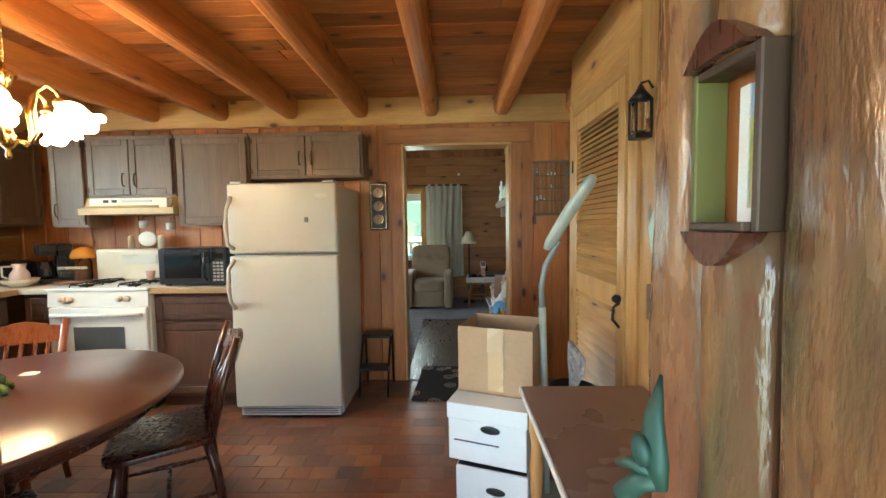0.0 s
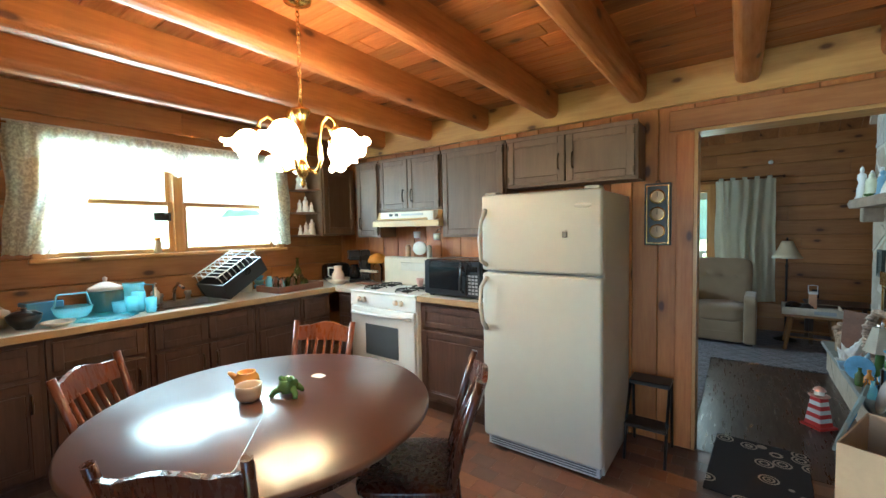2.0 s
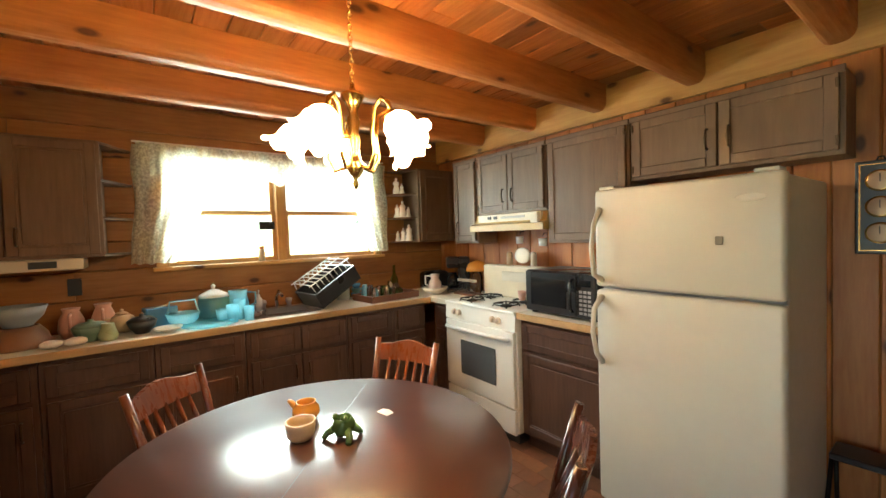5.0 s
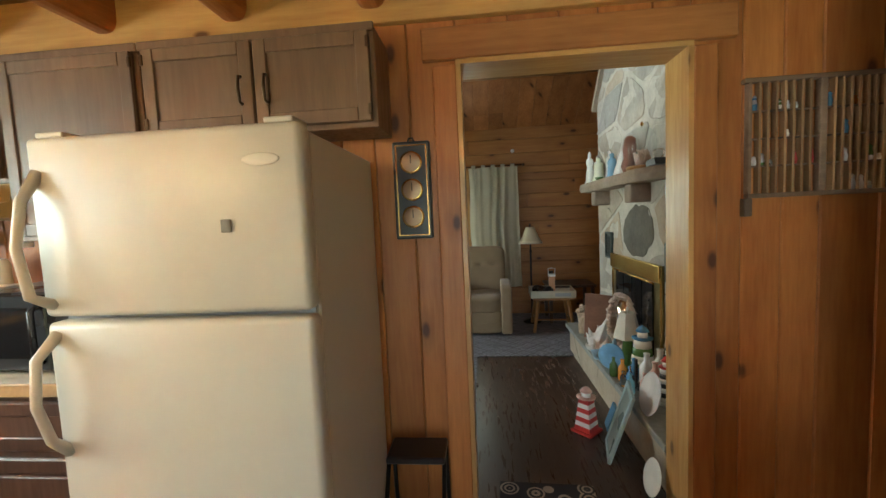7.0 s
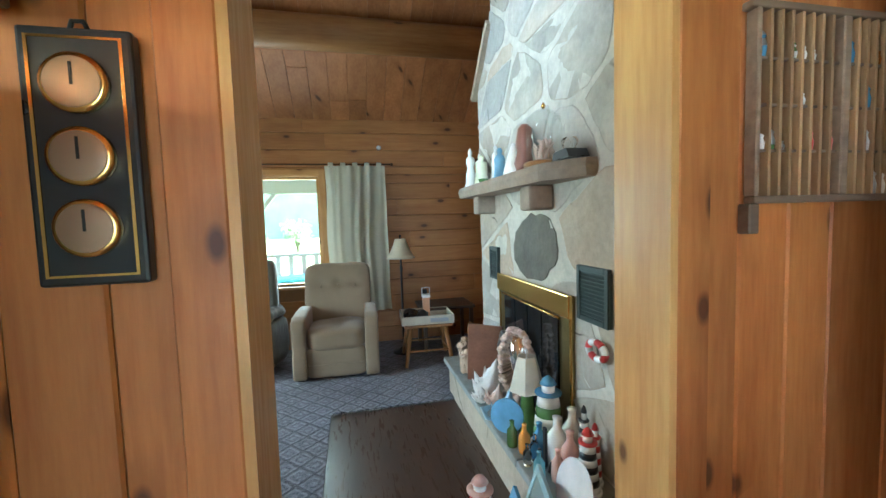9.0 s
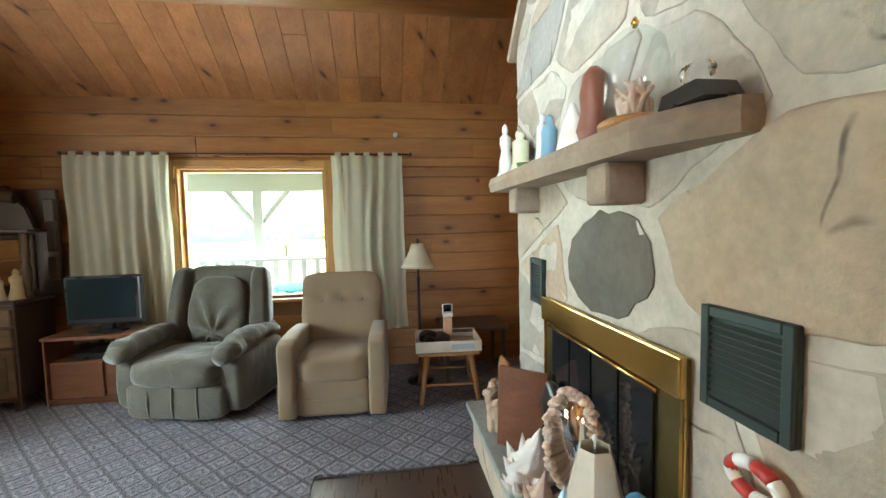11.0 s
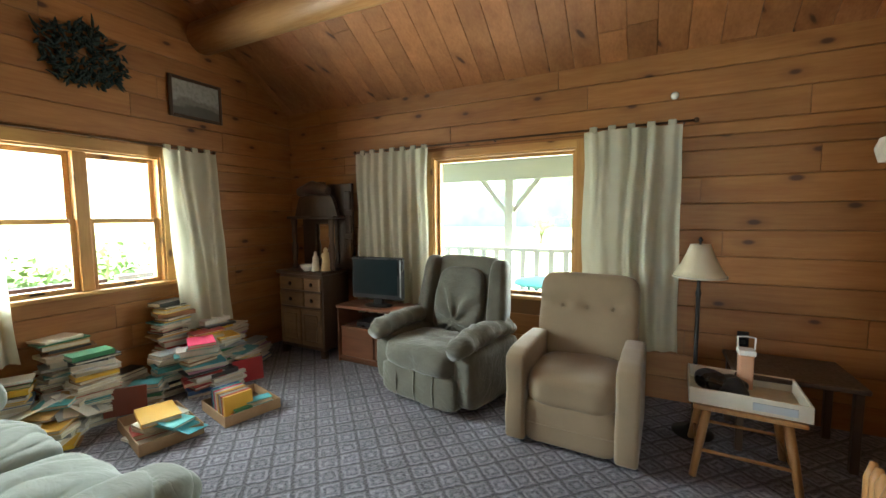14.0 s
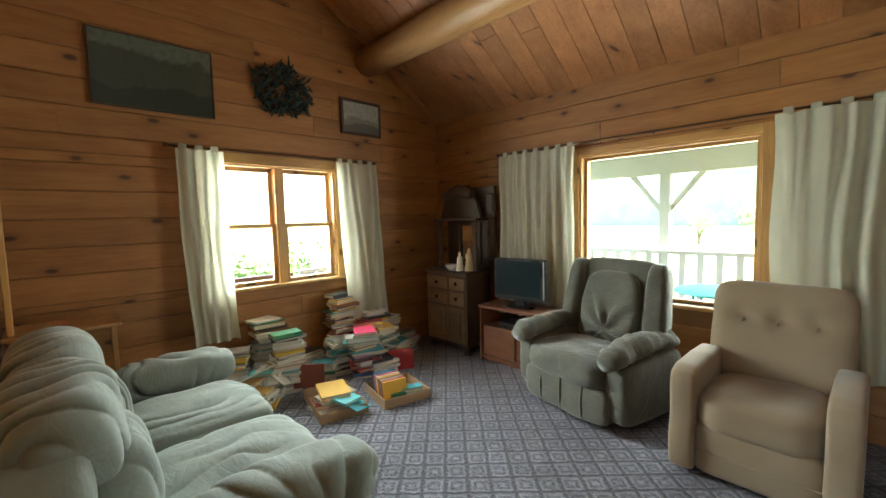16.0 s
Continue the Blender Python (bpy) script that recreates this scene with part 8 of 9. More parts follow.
part("latch_plate", tube(bmesh.new(), [(LX - 0.022, 2.52, 1.0), (LX - 0.05, 2.52, 0.98), (LX - 0.055, 2.52, 0.92), (LX - 0.022, 2.52, 0.88)], 0.007, 8), M_IRON, ld, "black iron thumb latch")
part("latch_knob", lathe(bmesh.new(), [(0.018, 0), (0.022, 0.02), (0.01, 0.035)], (LX - 0.022, 2.52, 1.02), 12, Matrix.Rotation(radians(-90), 3, "Y")), M_IRON, ld)
# wall ornaments
M_PATINA = plain("green_patina_metal", (0.035, 0.08, 0.06), 0.55, 0.3, vary=0.3, bump=0.3)
ln = thing("wall_lantern", "small black iron wall lantern", "lantern", at=(LX - 0.004, 2.26, 1.72))
part("roof", lathe(bmesh.new(), [(0.05, 0.15), (0.02, 0.19), (0.004, 0.22)], (-0.05, 0, 0), 8), M_IRON, ln)
part("glass", boxm(-0.075, -0.025, -0.025, 0.025, 0.03, 0.15, 0.002), C_CLEAR, ln)
for s in (-1, 1):
    for t in (-1, 1):
        part("corner_bar", boxm(-0.05 + s * 0.03 - 0.004, -0.05 + s * 0.03 + 0.004, t * 0.03 - 0.004, t * 0.03 + 0.004, 0.02, 0.155), M_IRON, ln)
part("base", boxm(-0.085, -0.015, -0.035, 0.035, 0.0, 0.022, 0.004), M_IRON, ln)
part("bracket", tube(bmesh.new(), [(0.0, 0, 0.2), (-0.02, 0, 0.23), (-0.05, 0, 0.22)], 0.005, 6), M_IRON, ln)
dg = thing("hanging_plaque", "pale green diamond-shaped plaque on a cord", "plaque", at=(LX - 0.003, 2.18, 1.36))
bm = bmesh.new()
prism(bm, [(-0.07, 0.0), (-0.04, -0.1), (0.0, -0.14), (0.05, -0.1), (0.075, 0.0), (0.04, 0.07), (-0.04, 0.07)], "x", -0.014, 0.0)
part("plaque", bm, plain("pale_green_enamel", (0.4, 0.58, 0.48), 0.3), dg)
part("cord", tube(bmesh.new(), [(-0.008, -0.03, 0.07), (-0.008, 0.0, 0.15), (-0.008, 0.03, 0.07)], 0.002, 5), M_IRON, dg)
sg = thing("wooden_sign", "small grey wooden sign with worn dark lettering bars", "sign", at=(LX - 0.003, 2.16, 1.05))
part("board", boxm(-0.014, 0, -0.11, 0.11, -0.07, 0.08, 0.006), M_TYPE, sg)
for z in (0.02, -0.01):
    part("lettering", boxm(-0.0165, -0.0135, -0.07, 0.07, z - 0.008, z + 0.008), M_IRON, sg)

# rough slab entrance door, standing open
def bark():
    n = Nodes("bark_edged_slab_wood")
    v = n.place((1, 1, 0.22))
    a, b, c = n.noise(v, 9, 5, 0.6), n.noise(v, 4.2, 4), n.noise(n.place((1, 1, 0.4)), 26, 5)
    col = n.mix(n.ramp(a, 0.38, 0.62), rgb(0.15, 0.06, 0.03), rgb(0.27, 0.13, 0.05))
    col = n.mix(n.ramp(b, 0.5, 0.6, 0, 0.85), col, rgb(0.085, 0.085, 0.04))
    col = n.mix(n.ramp(n.noise(v, 6.3, 3), 0.56, 0.64, 0, 0.8), col, rgb(0.38, 0.17, 0.05))
    col = n.mix(n.ramp(c, 0.56, 0.68, 0, 0.6), col, rgb(0.09, 0.04, 0.022))
    col = n.mix(n.ramp(n.noise(v, 2.1, 3), 0.52, 0.62, 0, 0.75), col, rgb(0.2, 0.062, 0.035))
    n.base(col)
    n.bump(n.math("ADD", a, n.math("MULTIPLY", c, 0.6)), 0.5, 0.02)
    return n.set(Roughness=n.ramp(a, 0.3, 0.7, 0.16, 0.36))


M_BARKY = bark()
ed = thing("entrance_door", "rough slab-wood entrance door with a small framed niche, standing open", "door")
EX = 1.19


def half_log(y0, y1, z0, z1, seed):
    bm = bmesh.new()
    rows = []
    for j in range(25):
        z = z0 + (z1 - z0) * j / 24
        row = []
        for i in range(11):
            k = i / 10
            out = 0.035 * math.sin(math.pi * k) ** 0.6 + 0.012 * noise.noise(Vector((k * 2.5, z * 3, seed * 4.0)))
            yy = y0 + (y1 - y0) * k + 0.008 * noise.noise(Vector((seed, z * 2.3, 0 if k < 0.5 else 7))) * abs(2 * k - 1)
            row.append(bm.verts.new((EX + 0.035 - out, yy, z)))
        row.append(bm.verts.new((EX + 0.05, y1, z)))
        row.append(bm.verts.new((EX + 0.05, y0, z)))
        rows.append(row)
    for p, q in zip(rows, rows[1:]):
        for i in range(13):
            bm.faces.new((p[i], p[(i + 1) % 13], q[(i + 1) % 13], q[i])).smooth = i < 10
    bm.faces.new(rows[0])
    bm.faces.new(rows[-1])
    part("slab", bm, M_BARKY, ed)


H0, H1, HZ0, HZ1 = 1.065, 1.19, 1.375, 1.595
half_log(0.40, 0.6, 0.02, 2.04, 1)
half_log(0.602, 0.79, 0.02, 2.04, 2)
half_log(0.792, H0 - 0.003, 0.02, 2.04, 3)
half_log(H0, H1, 0.02, HZ0, 4)
half_log(H0, H1, HZ1, 2.04, 5)
half_log(H1 + 0.003, 1.335, 0.02, 2.04, 6)
part("backing", boxm(EX + 0.05, EX + 0.075, 0.4, 1.335, 0.02, 2.04, 0.003), M_PINE_Z, ed)
nf = part("niche_frame", boxm(EX + 0.004, EX + 0.049, H0 - 0.004, H0 + 0.008, HZ0, HZ1, 0.002), M_DARKWOOD, ed, "dark wooden frame of the niche")
part("frame_side", boxm(EX + 0.004, EX + 0.049, H1 - 0.008, H1 + 0.004, HZ0, HZ1, 0.002), plain("olive_paint", (0.12, 0.11, 0.03), 0.5), nf)
part("frame_side", boxm(EX + 0.004, EX + 0.049, H0 + 0.008, H1 - 0.008, HZ1 - 0.012, HZ1, 0.002), M_DARKWOOD, nf)
part("frame_side", boxm(EX - 0.004, EX + 0.049, H0 + 0.008, H1 - 0.008, HZ0, HZ0 + 0.012, 0.002), M_DARKWOOD, nf)
part("print", boxm(EX + 0.043, EX + 0.049, H0 + 0.008, H1 - 0.04, HZ0 + 0.012, HZ1 - 0.03), landscape("small_meadow_print", (0.3, 0.42, 0.6), (0.42, 0.45, 0.12), (0.5, 0.46, 0.25), HZ0, HZ1, 0.7), nf, "small meadow landscape print")
part("print_mat", boxm(EX + 0.041, EX + 0.0432, H1 - 0.06, H1 - 0.042, HZ0 + 0.012, HZ1 - 0.03), C_WHITE, nf)
part("print_mat", boxm(EX + 0.041, EX + 0.0432, H0 + 0.008, H1 - 0.06, HZ0 + 0.012, HZ0 + 0.03), C_WHITE, nf)
for z, s in ((HZ0 - 0.001, -1), (HZ1 + 0.001, 1)):
    bm = bmesh.new()
    arc = [(H0 + (H1 - H0) * k / 10, z + s * 0.045 * math.sin(math.pi * k / 10)) for k in range(11)]
    prism(bm, arc, "x", EX - 0.012, EX + 0.02)
    part("curved_bracket", bm, M_CHAIRD, nf)
# green patina latch shaped like a pointed leaf and scroll
lt = part("latch_handle", bmesh.new(), M_PATINA, ed, "green patina cast handle")
bm = bmesh.new()
tube(bm, [(EX - 0.03, 1.2, 1.155), (EX - 0.045, 1.19, 1.095), (EX - 0.05, 1.18, 1.035), (EX - 0.045, 1.17, 0.995)], [0.004, 0.022, 0.034, 0.018], 10, 0.5)
tube(bm, [(EX - 0.045, 1.17, 1.005), (EX - 0.06, 1.2, 0.985), (EX - 0.075, 1.22, 0.955), (EX - 0.06, 1.22, 0.915), (EX - 0.03, 1.21, 0.905)], [0.012, 0.016, 0.018, 0.016, 0.014], 10)
tube(bm, [(EX - 0.05, 1.18, 1.015), (EX - 0.07, 1.21, 1.01), (EX - 0.08, 1.235, 0.995)], [0.012, 0.01, 0.006], 8)
lathe(bm, [(0.022, 0), (0.024, 0.01), (0.012, 0.016)], (EX - 0.06, 1.185, 1.045), 14, Matrix.Rotation(radians(-90), 3, "Y"))
bm.to_mesh(lt.data)
bm.free()

# small desk by the entrance
dk = thing("small_desk", "brown laminate desk top with a pale edge on turned legs", "desk")
part("desktop", boxm(1.12, 1.62, 1.5, 2.23, 0.69, 0.715, 0.004), plain("brown_laminate", (0.2, 0.115, 0.08), 0.3), dk)
part("edge_strip", boxm(1.111, 1.1195, 1.5, 2.23, 0.69, 0.716, 0.002), plain("pale_edge", (0.55, 0.5, 0.45), 0.4), dk)
part("edge_strip", boxm(1.111, 1.62, 1.491, 1.4995, 0.69, 0.716, 0.002), plain("green_grey_edge", (0.2, 0.24, 0.17), 0.4), dk)
for x in (1.17, 1.57):
    for y in (1.56, 2.17):
        part("leg", lathe(bmesh.new(), [(0.018, 0), (0.026, 0.1), (0.018, 0.2), (0.028, 0.4), (0.02, 0.5), (0.03, 0.56), (0.03, 0.69)], (x, y, 0), 12), M_HONEY, dk)
part("apron", boxm(1.16, 1.58, 1.54, 1.56, 0.6, 0.69), M_HONEY, dk)
ch_ = thing("rail_post", "dark turned post with a steel ball finial beside the desk", "post")
part("post", lathe(bmesh.new(), [(0.022, 0), (0.022, 0.5), (0.03, 0.52), (0.016, 0.55)], (1.3, 1.46, 0), 12), M_DARKWOOD, ch_)
bm = bmesh.new()
bmesh.ops.create_uvsphere(bm, u_segments=14, v_segments=10, radius=0.03, matrix=Matrix.Translation((1.3, 1.46, 0.575)))
part("finial", bm, M_STEEL, ch_)

# gooseneck work lamp
M_LAMPG = plain("grey_green_enamel", (0.33, 0.35, 0.29), 0.4)
gl = thing("work_lamp", "tall grey gooseneck floor lamp with a long slim head", "floor lamp")
part("base", lathe(bmesh.new(), [(0.12, 0), (0.12, 0.02), (0.03, 0.035)], (1.3, 2.56, 0), 22), M_LAMPG, gl)
part("pole", tube(bmesh.new(), [(1.3, 2.56, 0.03), (1.29, 2.552, 0.5), (1.276, 2.544, 0.98)], 0.018, 12), M_LAMPG, gl)
part("gooseneck", tube(bmesh.new(), [(1.276, 2.544, 0.97), (1.27, 2.54, 1.08), (1.285, 2.52, 1.18), (1.31, 2.48, 1.25), (1.33, 2.45, 1.31)], 0.014, 10), plain("grey_flex", (0.22, 0.23, 0.22), 0.5, 0.4), gl)
bm = tube(bmesh.new(), [(1.275, 2.45, 1.27), (1.29, 2.435, 1.3), (1.36, 2.38, 1.44), (1.43, 2.325, 1.56), (1.44, 2.315, 1.585)], [0.02, 0.034, 0.036, 0.034, 0.02], 14, 0.7)
part("lamp_head", bm, M_LAMPG, gl, "long grey-green lamp head")

# stacked boxes
def archive_box(at, turn, w, d, h, label, lid=True):
    th = thing("archive_box", label, "box", "stacked archive boxes", at=at, turn=turn)
    Wm = plain("white_card", (0.66, 0.66, 0.66), 0.7, vary=0.05)
    part("body", boxm(-w / 2, w / 2, -d / 2, d / 2, 0, h - 0.02, 0.004), Wm, th)
    if lid:
        part("lid", boxm(-w / 2 - 0.006, w / 2 + 0.006, -d / 2 - 0.006, d / 2 + 0.006, h - 0.075, h, 0.004), Wm, th)
    else:
        # black sheet on the solid body paints the shaded inside of the open box
        part("open_top", boxm(-w / 2 + 0.008, w / 2 - 0.008, -d / 2 + 0.008, d / 2 - 0.008, h - 0.0195, h - 0.017), M_BLACK, th)
    bm = lathe(bmesh.new(), [(0.045, 0), (0.045, 0.003), (0.04, 0.004)], (0.02, -d / 2 - (0.006 if lid else 0.0), h * 0.62), 18, Matrix.Rotation(radians(90), 3, "X") @ Matrix.Diagonal((1, 0.4, 1)).to_3x3())
    part("hand_hole", bm, M_BLACK, th)
    part("printed_line", boxm(-w / 2 + 0.03, w / 2 - 0.12, -d / 2 - 0.0085, -d / 2 - 0.004, h * 0.36, h * 0.375), plain("navy_print", (0.05, 0.06, 0.12), 0.6), th)
    return th


archive_box((1.06, 2.52, 0.0), -18, 0.33, 0.38, 0.3, "open white cardboard archive box at the bottom of the stack", False)
archive_box((1.05, 2.53, 0.305), -20, 0.36, 0.4, 0.27, "white cardboard archive box with a dark oval hand hole")
cb = thing("cardboard_box", "open brown cardboard box with a strip of packing tape", "box", at=(1.085, 2.6, 0.577), turn=-21)
w, d, h = 0.36, 0.3, 0.32
for q in ((-w / 2, w / 2, -d / 2, -d / 2 + 0.005), (-w / 2, w / 2, d / 2 - 0.005, d / 2), (-w / 2, -w / 2 + 0.005, -d / 2 + 0.005, d / 2 - 0.005), (w / 2 - 0.005, w / 2, -d / 2 + 0.005, d / 2 - 0.005)):
    part("side", boxm(*q, 0, h, 0.001), M_CARD, cb)
part("bottom", boxm(-w / 2, w / 2, -d / 2, d / 2, 0, 0.005), M_CARD, cb)
part("tape", boxm(-0.03, 0.045, -d / 2 - 0.0025, -d / 2 + 0.001, 0.02, h), plain("tan_tape", (0.5, 0.35, 0.2), 0.3), cb)
part("tape_flap", turned(boxm(-0.035, 0.04, -0.001, 0.001, -0.11, 0), pose(0.005, -d / 2 - 0.003, h, -8, 0, 0)), plain("tan_tape_flap", (0.5, 0.36, 0.22), 0.3), cb)
papers = thing("paper_bundle", "bundle of black and white printed papers in the bin", "papers", at=(0, 0, 0))
M_PRINT = plain("black_white_print", (0.55, 0.55, 0.55), 0.8, vary=0.7, scale=40)
for i in range(9):
    part("rolled_sheet", tube(bmesh.new(), [(1.44 + 0.008 * i, 2.62 + 0.005 * i, 0.5 + 0.012 * i), (1.47 + 0.008 * i, 2.72, 0.56 + 0.012 * i), (1.5, 2.86, 0.62 + 0.012 * i)], 0.012, 6, 0.5), M_PRINT, papers)
wb = thing("waste_bin", "dark bin holding papers beside the closet", "bin", at=(1.48, 2.74, 0))
part("bin", lathe(bmesh.new(), [(0.1, 0), (0.13, 0.5), (0.12, 0.5), (0.095, 0.02)], (0, 0, 0), 18), M_BLACK, wb)

# cart at the counter's end with packets on it
ctt = thing("wooden_cart", "honey-coloured wooden kitchen cart", "cart", at=(-1.95, 0.72, 0), turn=4)
part("top", boxm(-0.36, 0.36, -0.24, 0.24, 0.66, 0.69, 0.006), M_HONEY, ctt)
for x in (-0.33, 0.33):
    for y in (-0.21, 0.21):
        part("leg", boxm(x - 0.022, x + 0.022, y - 0.022, y + 0.022, 0, 0.661, 0.004), M_HONEY, ctt)
part("panel", boxm(-0.31, 0.31, -0.2, 0.2, 0.12, 0.62, 0.004), M_OAK, ctt)
fb = thing("file_tray", "dark stacked letter trays with papers", "tray", at=(-2.0, 0.74, 0.6905), turn=4)
for k in range(3):
    part("tray", boxm(-0.26, 0.26, -0.19, 0.19, 0.005 + k * 0.07, 0.02 + k * 0.07, 0.003), M_DARKWOOD, fb)
    part("paper_ream", boxm(-0.22, 0.27, -0.16, 0.17, 0.021 + k * 0.07, 0.038 + k * 0.07, 0.002), C_WHITE, fb)
for x in (-0.25, 0.25):
    part("side", boxm(x - 0.008, x + 0.008, -0.19, 0.19, 0, 0.2, 0.003), M_DARKWOOD, fb)
pk = solo("snack_bag", pillow(bmesh.new(), -2.14, -1.84, 0.64, 0.92, 0.875, 1.05, 2.6, 18, 0.05, 3, 11), plain("orange_blue_foil", (0.75, 0.28, 0.04), 0.3, vary=0.5, scale=9), "crumpled orange foil snack bag on the letter trays", "bag")
pk = solo("snack_bag", pillow(bmesh.new(), -2.2, -2.04, 0.76, 0.94, 0.875, 0.96, 2.6, 14, 0.03, 8, 14), plain("navy_foil", (0.04, 0.06, 0.16), 0.3, vary=0.4, scale=9), "crumpled navy foil bag on the letter trays", "bag")
kb = thing("knife_block", "black knife block with upright handles", "knife block", at=(-2.75, 0.66, Z), turn=0)
part("block", boxm(-0.06, 0.06, -0.1, 0.1, 0, 0.14, 0.006), M_BLACK, kb)
for k in range(5):
    part("knife_handle", boxm(-0.03 + 0.012 * (k % 2), -0.01 + 0.012 * (k % 2), -0.085 + 0.036 * k, -0.065 + 0.036 * k, 0.14, 0.25 - 0.01 * k, 0.004), M_BLACK, kb)
ur = thing("under_cabinet_radio", "cream under-cabinet radio with a dark display", "radio")
part("case", boxm(KX0 + 0.02, KX0 + 0.27, 0.86, 1.24, 1.36, 1.428, 0.006), C_CREAMY, ur)
part("display", boxm(KX0 + 0.269, KX0 + 0.273, 1.0, 1.12, 1.375, 1.415), M_BLACK, ur)
oc = thing("wall_outlet", "black outlet plate on the backsplash", "outlet")
part("plate", boxm(KX0 - 0.001, KX0 + 0.007, 1.13, 1.2, 1.18, 1.29, 0.002), M_BLACK, oc)

# ---- things on the mantel ----
MZ = 1.6895
figurine("statuette", (1.55, 6.38, MZ), 0.3, C_WHITE, "tall white robed statuette on the mantel", 0.2, seed=51)
figurine("statuette", (1.58, 6.2, MZ), 0.22, plain("white_gold_glaze", (0.68, 0.7, 0.5), 0.15, vary=0.2), "shiny white and gold statuette on the mantel", 0.36, seed=52)
figurine("statuette", (1.6, 6.3, MZ), 0.25, C_IVORY, "ivory statuette on the mantel", 0.24, seed=53)
pot("small_succulent_dish", bowl_profile(0.035, 0.03), (1.54, 6.05, MZ), C_GREEN, "little green dish on the mantel", "dish", 14)
figurine("statuette", (1.59, 5.93, MZ), 0.24, C_WHITE, "slender white statuette on the mantel", 0.2, seed=54)
sb = figurine("statuette", (1.57, 5.8, MZ), 0.2, plain("blue_yellow_glaze", (0.16, 0.3, 0.42), 0.3), "statuette in a blue robe and yellow shawl", 0.3, seed=55)
bm = lathe(bmesh.new(), [(0.2, 0), (0.17, 0.05), (0.1, 0.12), (0.05, 0.17), (0.02, 0.2)], (0, 0, 0), 16, squash=0.55)
turned(bm, Matrix.Scale(0.6, 4))
for v in bm.verts:
    v.co.z *= 1.6
    v.co += Vector((noise.noise(v.co * 30), noise.noise(v.co * 30 + Vector((4, 0, 0))), 0)) * 0.008
solo("white_angel_drape", bm, C_SHELL, "white draped angel ornament on the mantel", "ornament", at=(1.585, 5.61, MZ), turn=80)
bm = lathe(bmesh.new(), [(0.046, 0), (0.05, 0.05), (0.042, 0.11), (0.046, 0.17), (0.04, 0.24), (0.022, 0.262)], (0, 0, 0), 16)
for v in bm.verts:
    v.co += Vector((noise.noise(v.co * 22), noise.noise(v.co * 22 + Vector((4, 0, 0))), 0)) * 0.014
solo("carved_head", bm, plain("red_brown_carving", (0.22, 0.075, 0.045), 0.45, vary=0.25), "red-brown carved wooden head on the mantel", "carving", at=(1.58, 5.44, MZ))
gd = thing("glass_dome", "glass dome with a pale coral ornament on a wooden base", "glass dome", at=(1.57, 5.19, MZ))
part("base", lathe(bmesh.new(), [(0.1, 0), (0.1, 0.014), (0.09, 0.022)], (0, 0, 0), 26), M_HONEY, gd)
part("dome", lathe(bmesh.new(), [(0.088, 0.0225), (0.088, 0.19), (0.078, 0.235), (0.045, 0.268), (0.004, 0.28)], (0, 0, 0), 28), C_THIN, gd)
part("knob", lathe(bmesh.new(), [(0.006, 0.28), (0.012, 0.294), (0.003, 0.31)], (0, 0, 0), 10), M_BRASS, gd)
bm = bmesh.new()
rngc = random.Random(4)
for k in range(26):
    p = Vector((rngc.uniform(-0.03, 0.03), rngc.uniform(-0.03, 0.03), 0.024))
    tube(bm, [p, p + Vector((rngc.uniform(-0.02, 0.02), rngc.uniform(-0.02, 0.02), rngc.uniform(0.03, 0.06))), p + Vector((rngc.uniform(-0.03, 0.03), rngc.uniform(-0.03, 0.03), rngc.uniform(0.07, 0.11)))], [0.012, 0.01, 0.005], 6)
part("coral", bm, plain("peach_coral", (0.68, 0.5, 0.4), 0.6), gd)
wd = thing("black_stand_ornament", "clear glass ornament on a black wedge stand", "ornament", at=(1.58, 4.96, MZ))
bm = bmesh.new()
prism(bm, [(-0.075, 0), (0.075, 0), (0.06, 0.035), (-0.05, 0.04)], "x", -0.05, 0.05)
part("stand", bm, M_BLACK, wd)
part("crystal", pillow(bmesh.new(), -0.03, 0.03, -0.04, 0.045, 0.037, 0.095, 2.4, 10, 0.012, 4, 30), C_CLEAR, wd)

# ---- things on and by the hearth ----
HZ = 0.2925
def coral_group(at, h, seed, label):
    rng = random.Random(seed)
    th = thing("driftwood_carving", label, "carving", at=at)
    for k in range(14):
        bm = bmesh.new()
        p = Vector((rng.uniform(-0.03, 0.03), rng.uniform(-0.06, 0.06), 0))
        top = h * rng.uniform(0.5, 1)
        tip = p + Vector((rng.uniform(-0.03, 0.03), rng.uniform(-0.05, 0.05), top))
        tube(bm, [p, p + Vector((rng.uniform(-0.02, 0.02), rng.uniform(-0.03, 0.03), top * 0.5)), tip], [0.022, 0.02, 0.014], 8)
        lathe(bm, [(0.008, -0.014), (0.023, 0.0), (0.022, 0.02), (0.008, 0.03)], tip, 8)
        for v in bm.verts:
            v.co += Vector((noise.noise(v.co * 40), noise.noise(v.co * 40 + Vector((9, 0, 0))), 0)) * 0.01
        part("branch", bm, C_CORK, th)
    return th


coral_group((1.42, 6.2, HZ), 0.24, 61, "knobbly pale driftwood carving on the hearth")
coral_group((1.5, 6.32, HZ), 0.2, 62, "knobbly pale driftwood carving on the hearth")
wr = thing("fluted_wood_rack", "orange pine fluted stand at the hearth's end", "wooden stand", at=(1.56, 6.48, HZ))
for k in range(4):
    part("flute", lathe(bmesh.new(), [(0.02, 0), (0.024, 0.02), (0.024, 0.26 - 0.02 * abs(k - 1.5)), (0.01, 0.29)], (0, -0.06 + 0.04 * k, 0), 12), M_HONEY, wr)
part("foot", boxm(-0.04, 0.04, -0.09, 0.09, 0, 0.018, 0.003), M_HONEY, wr)
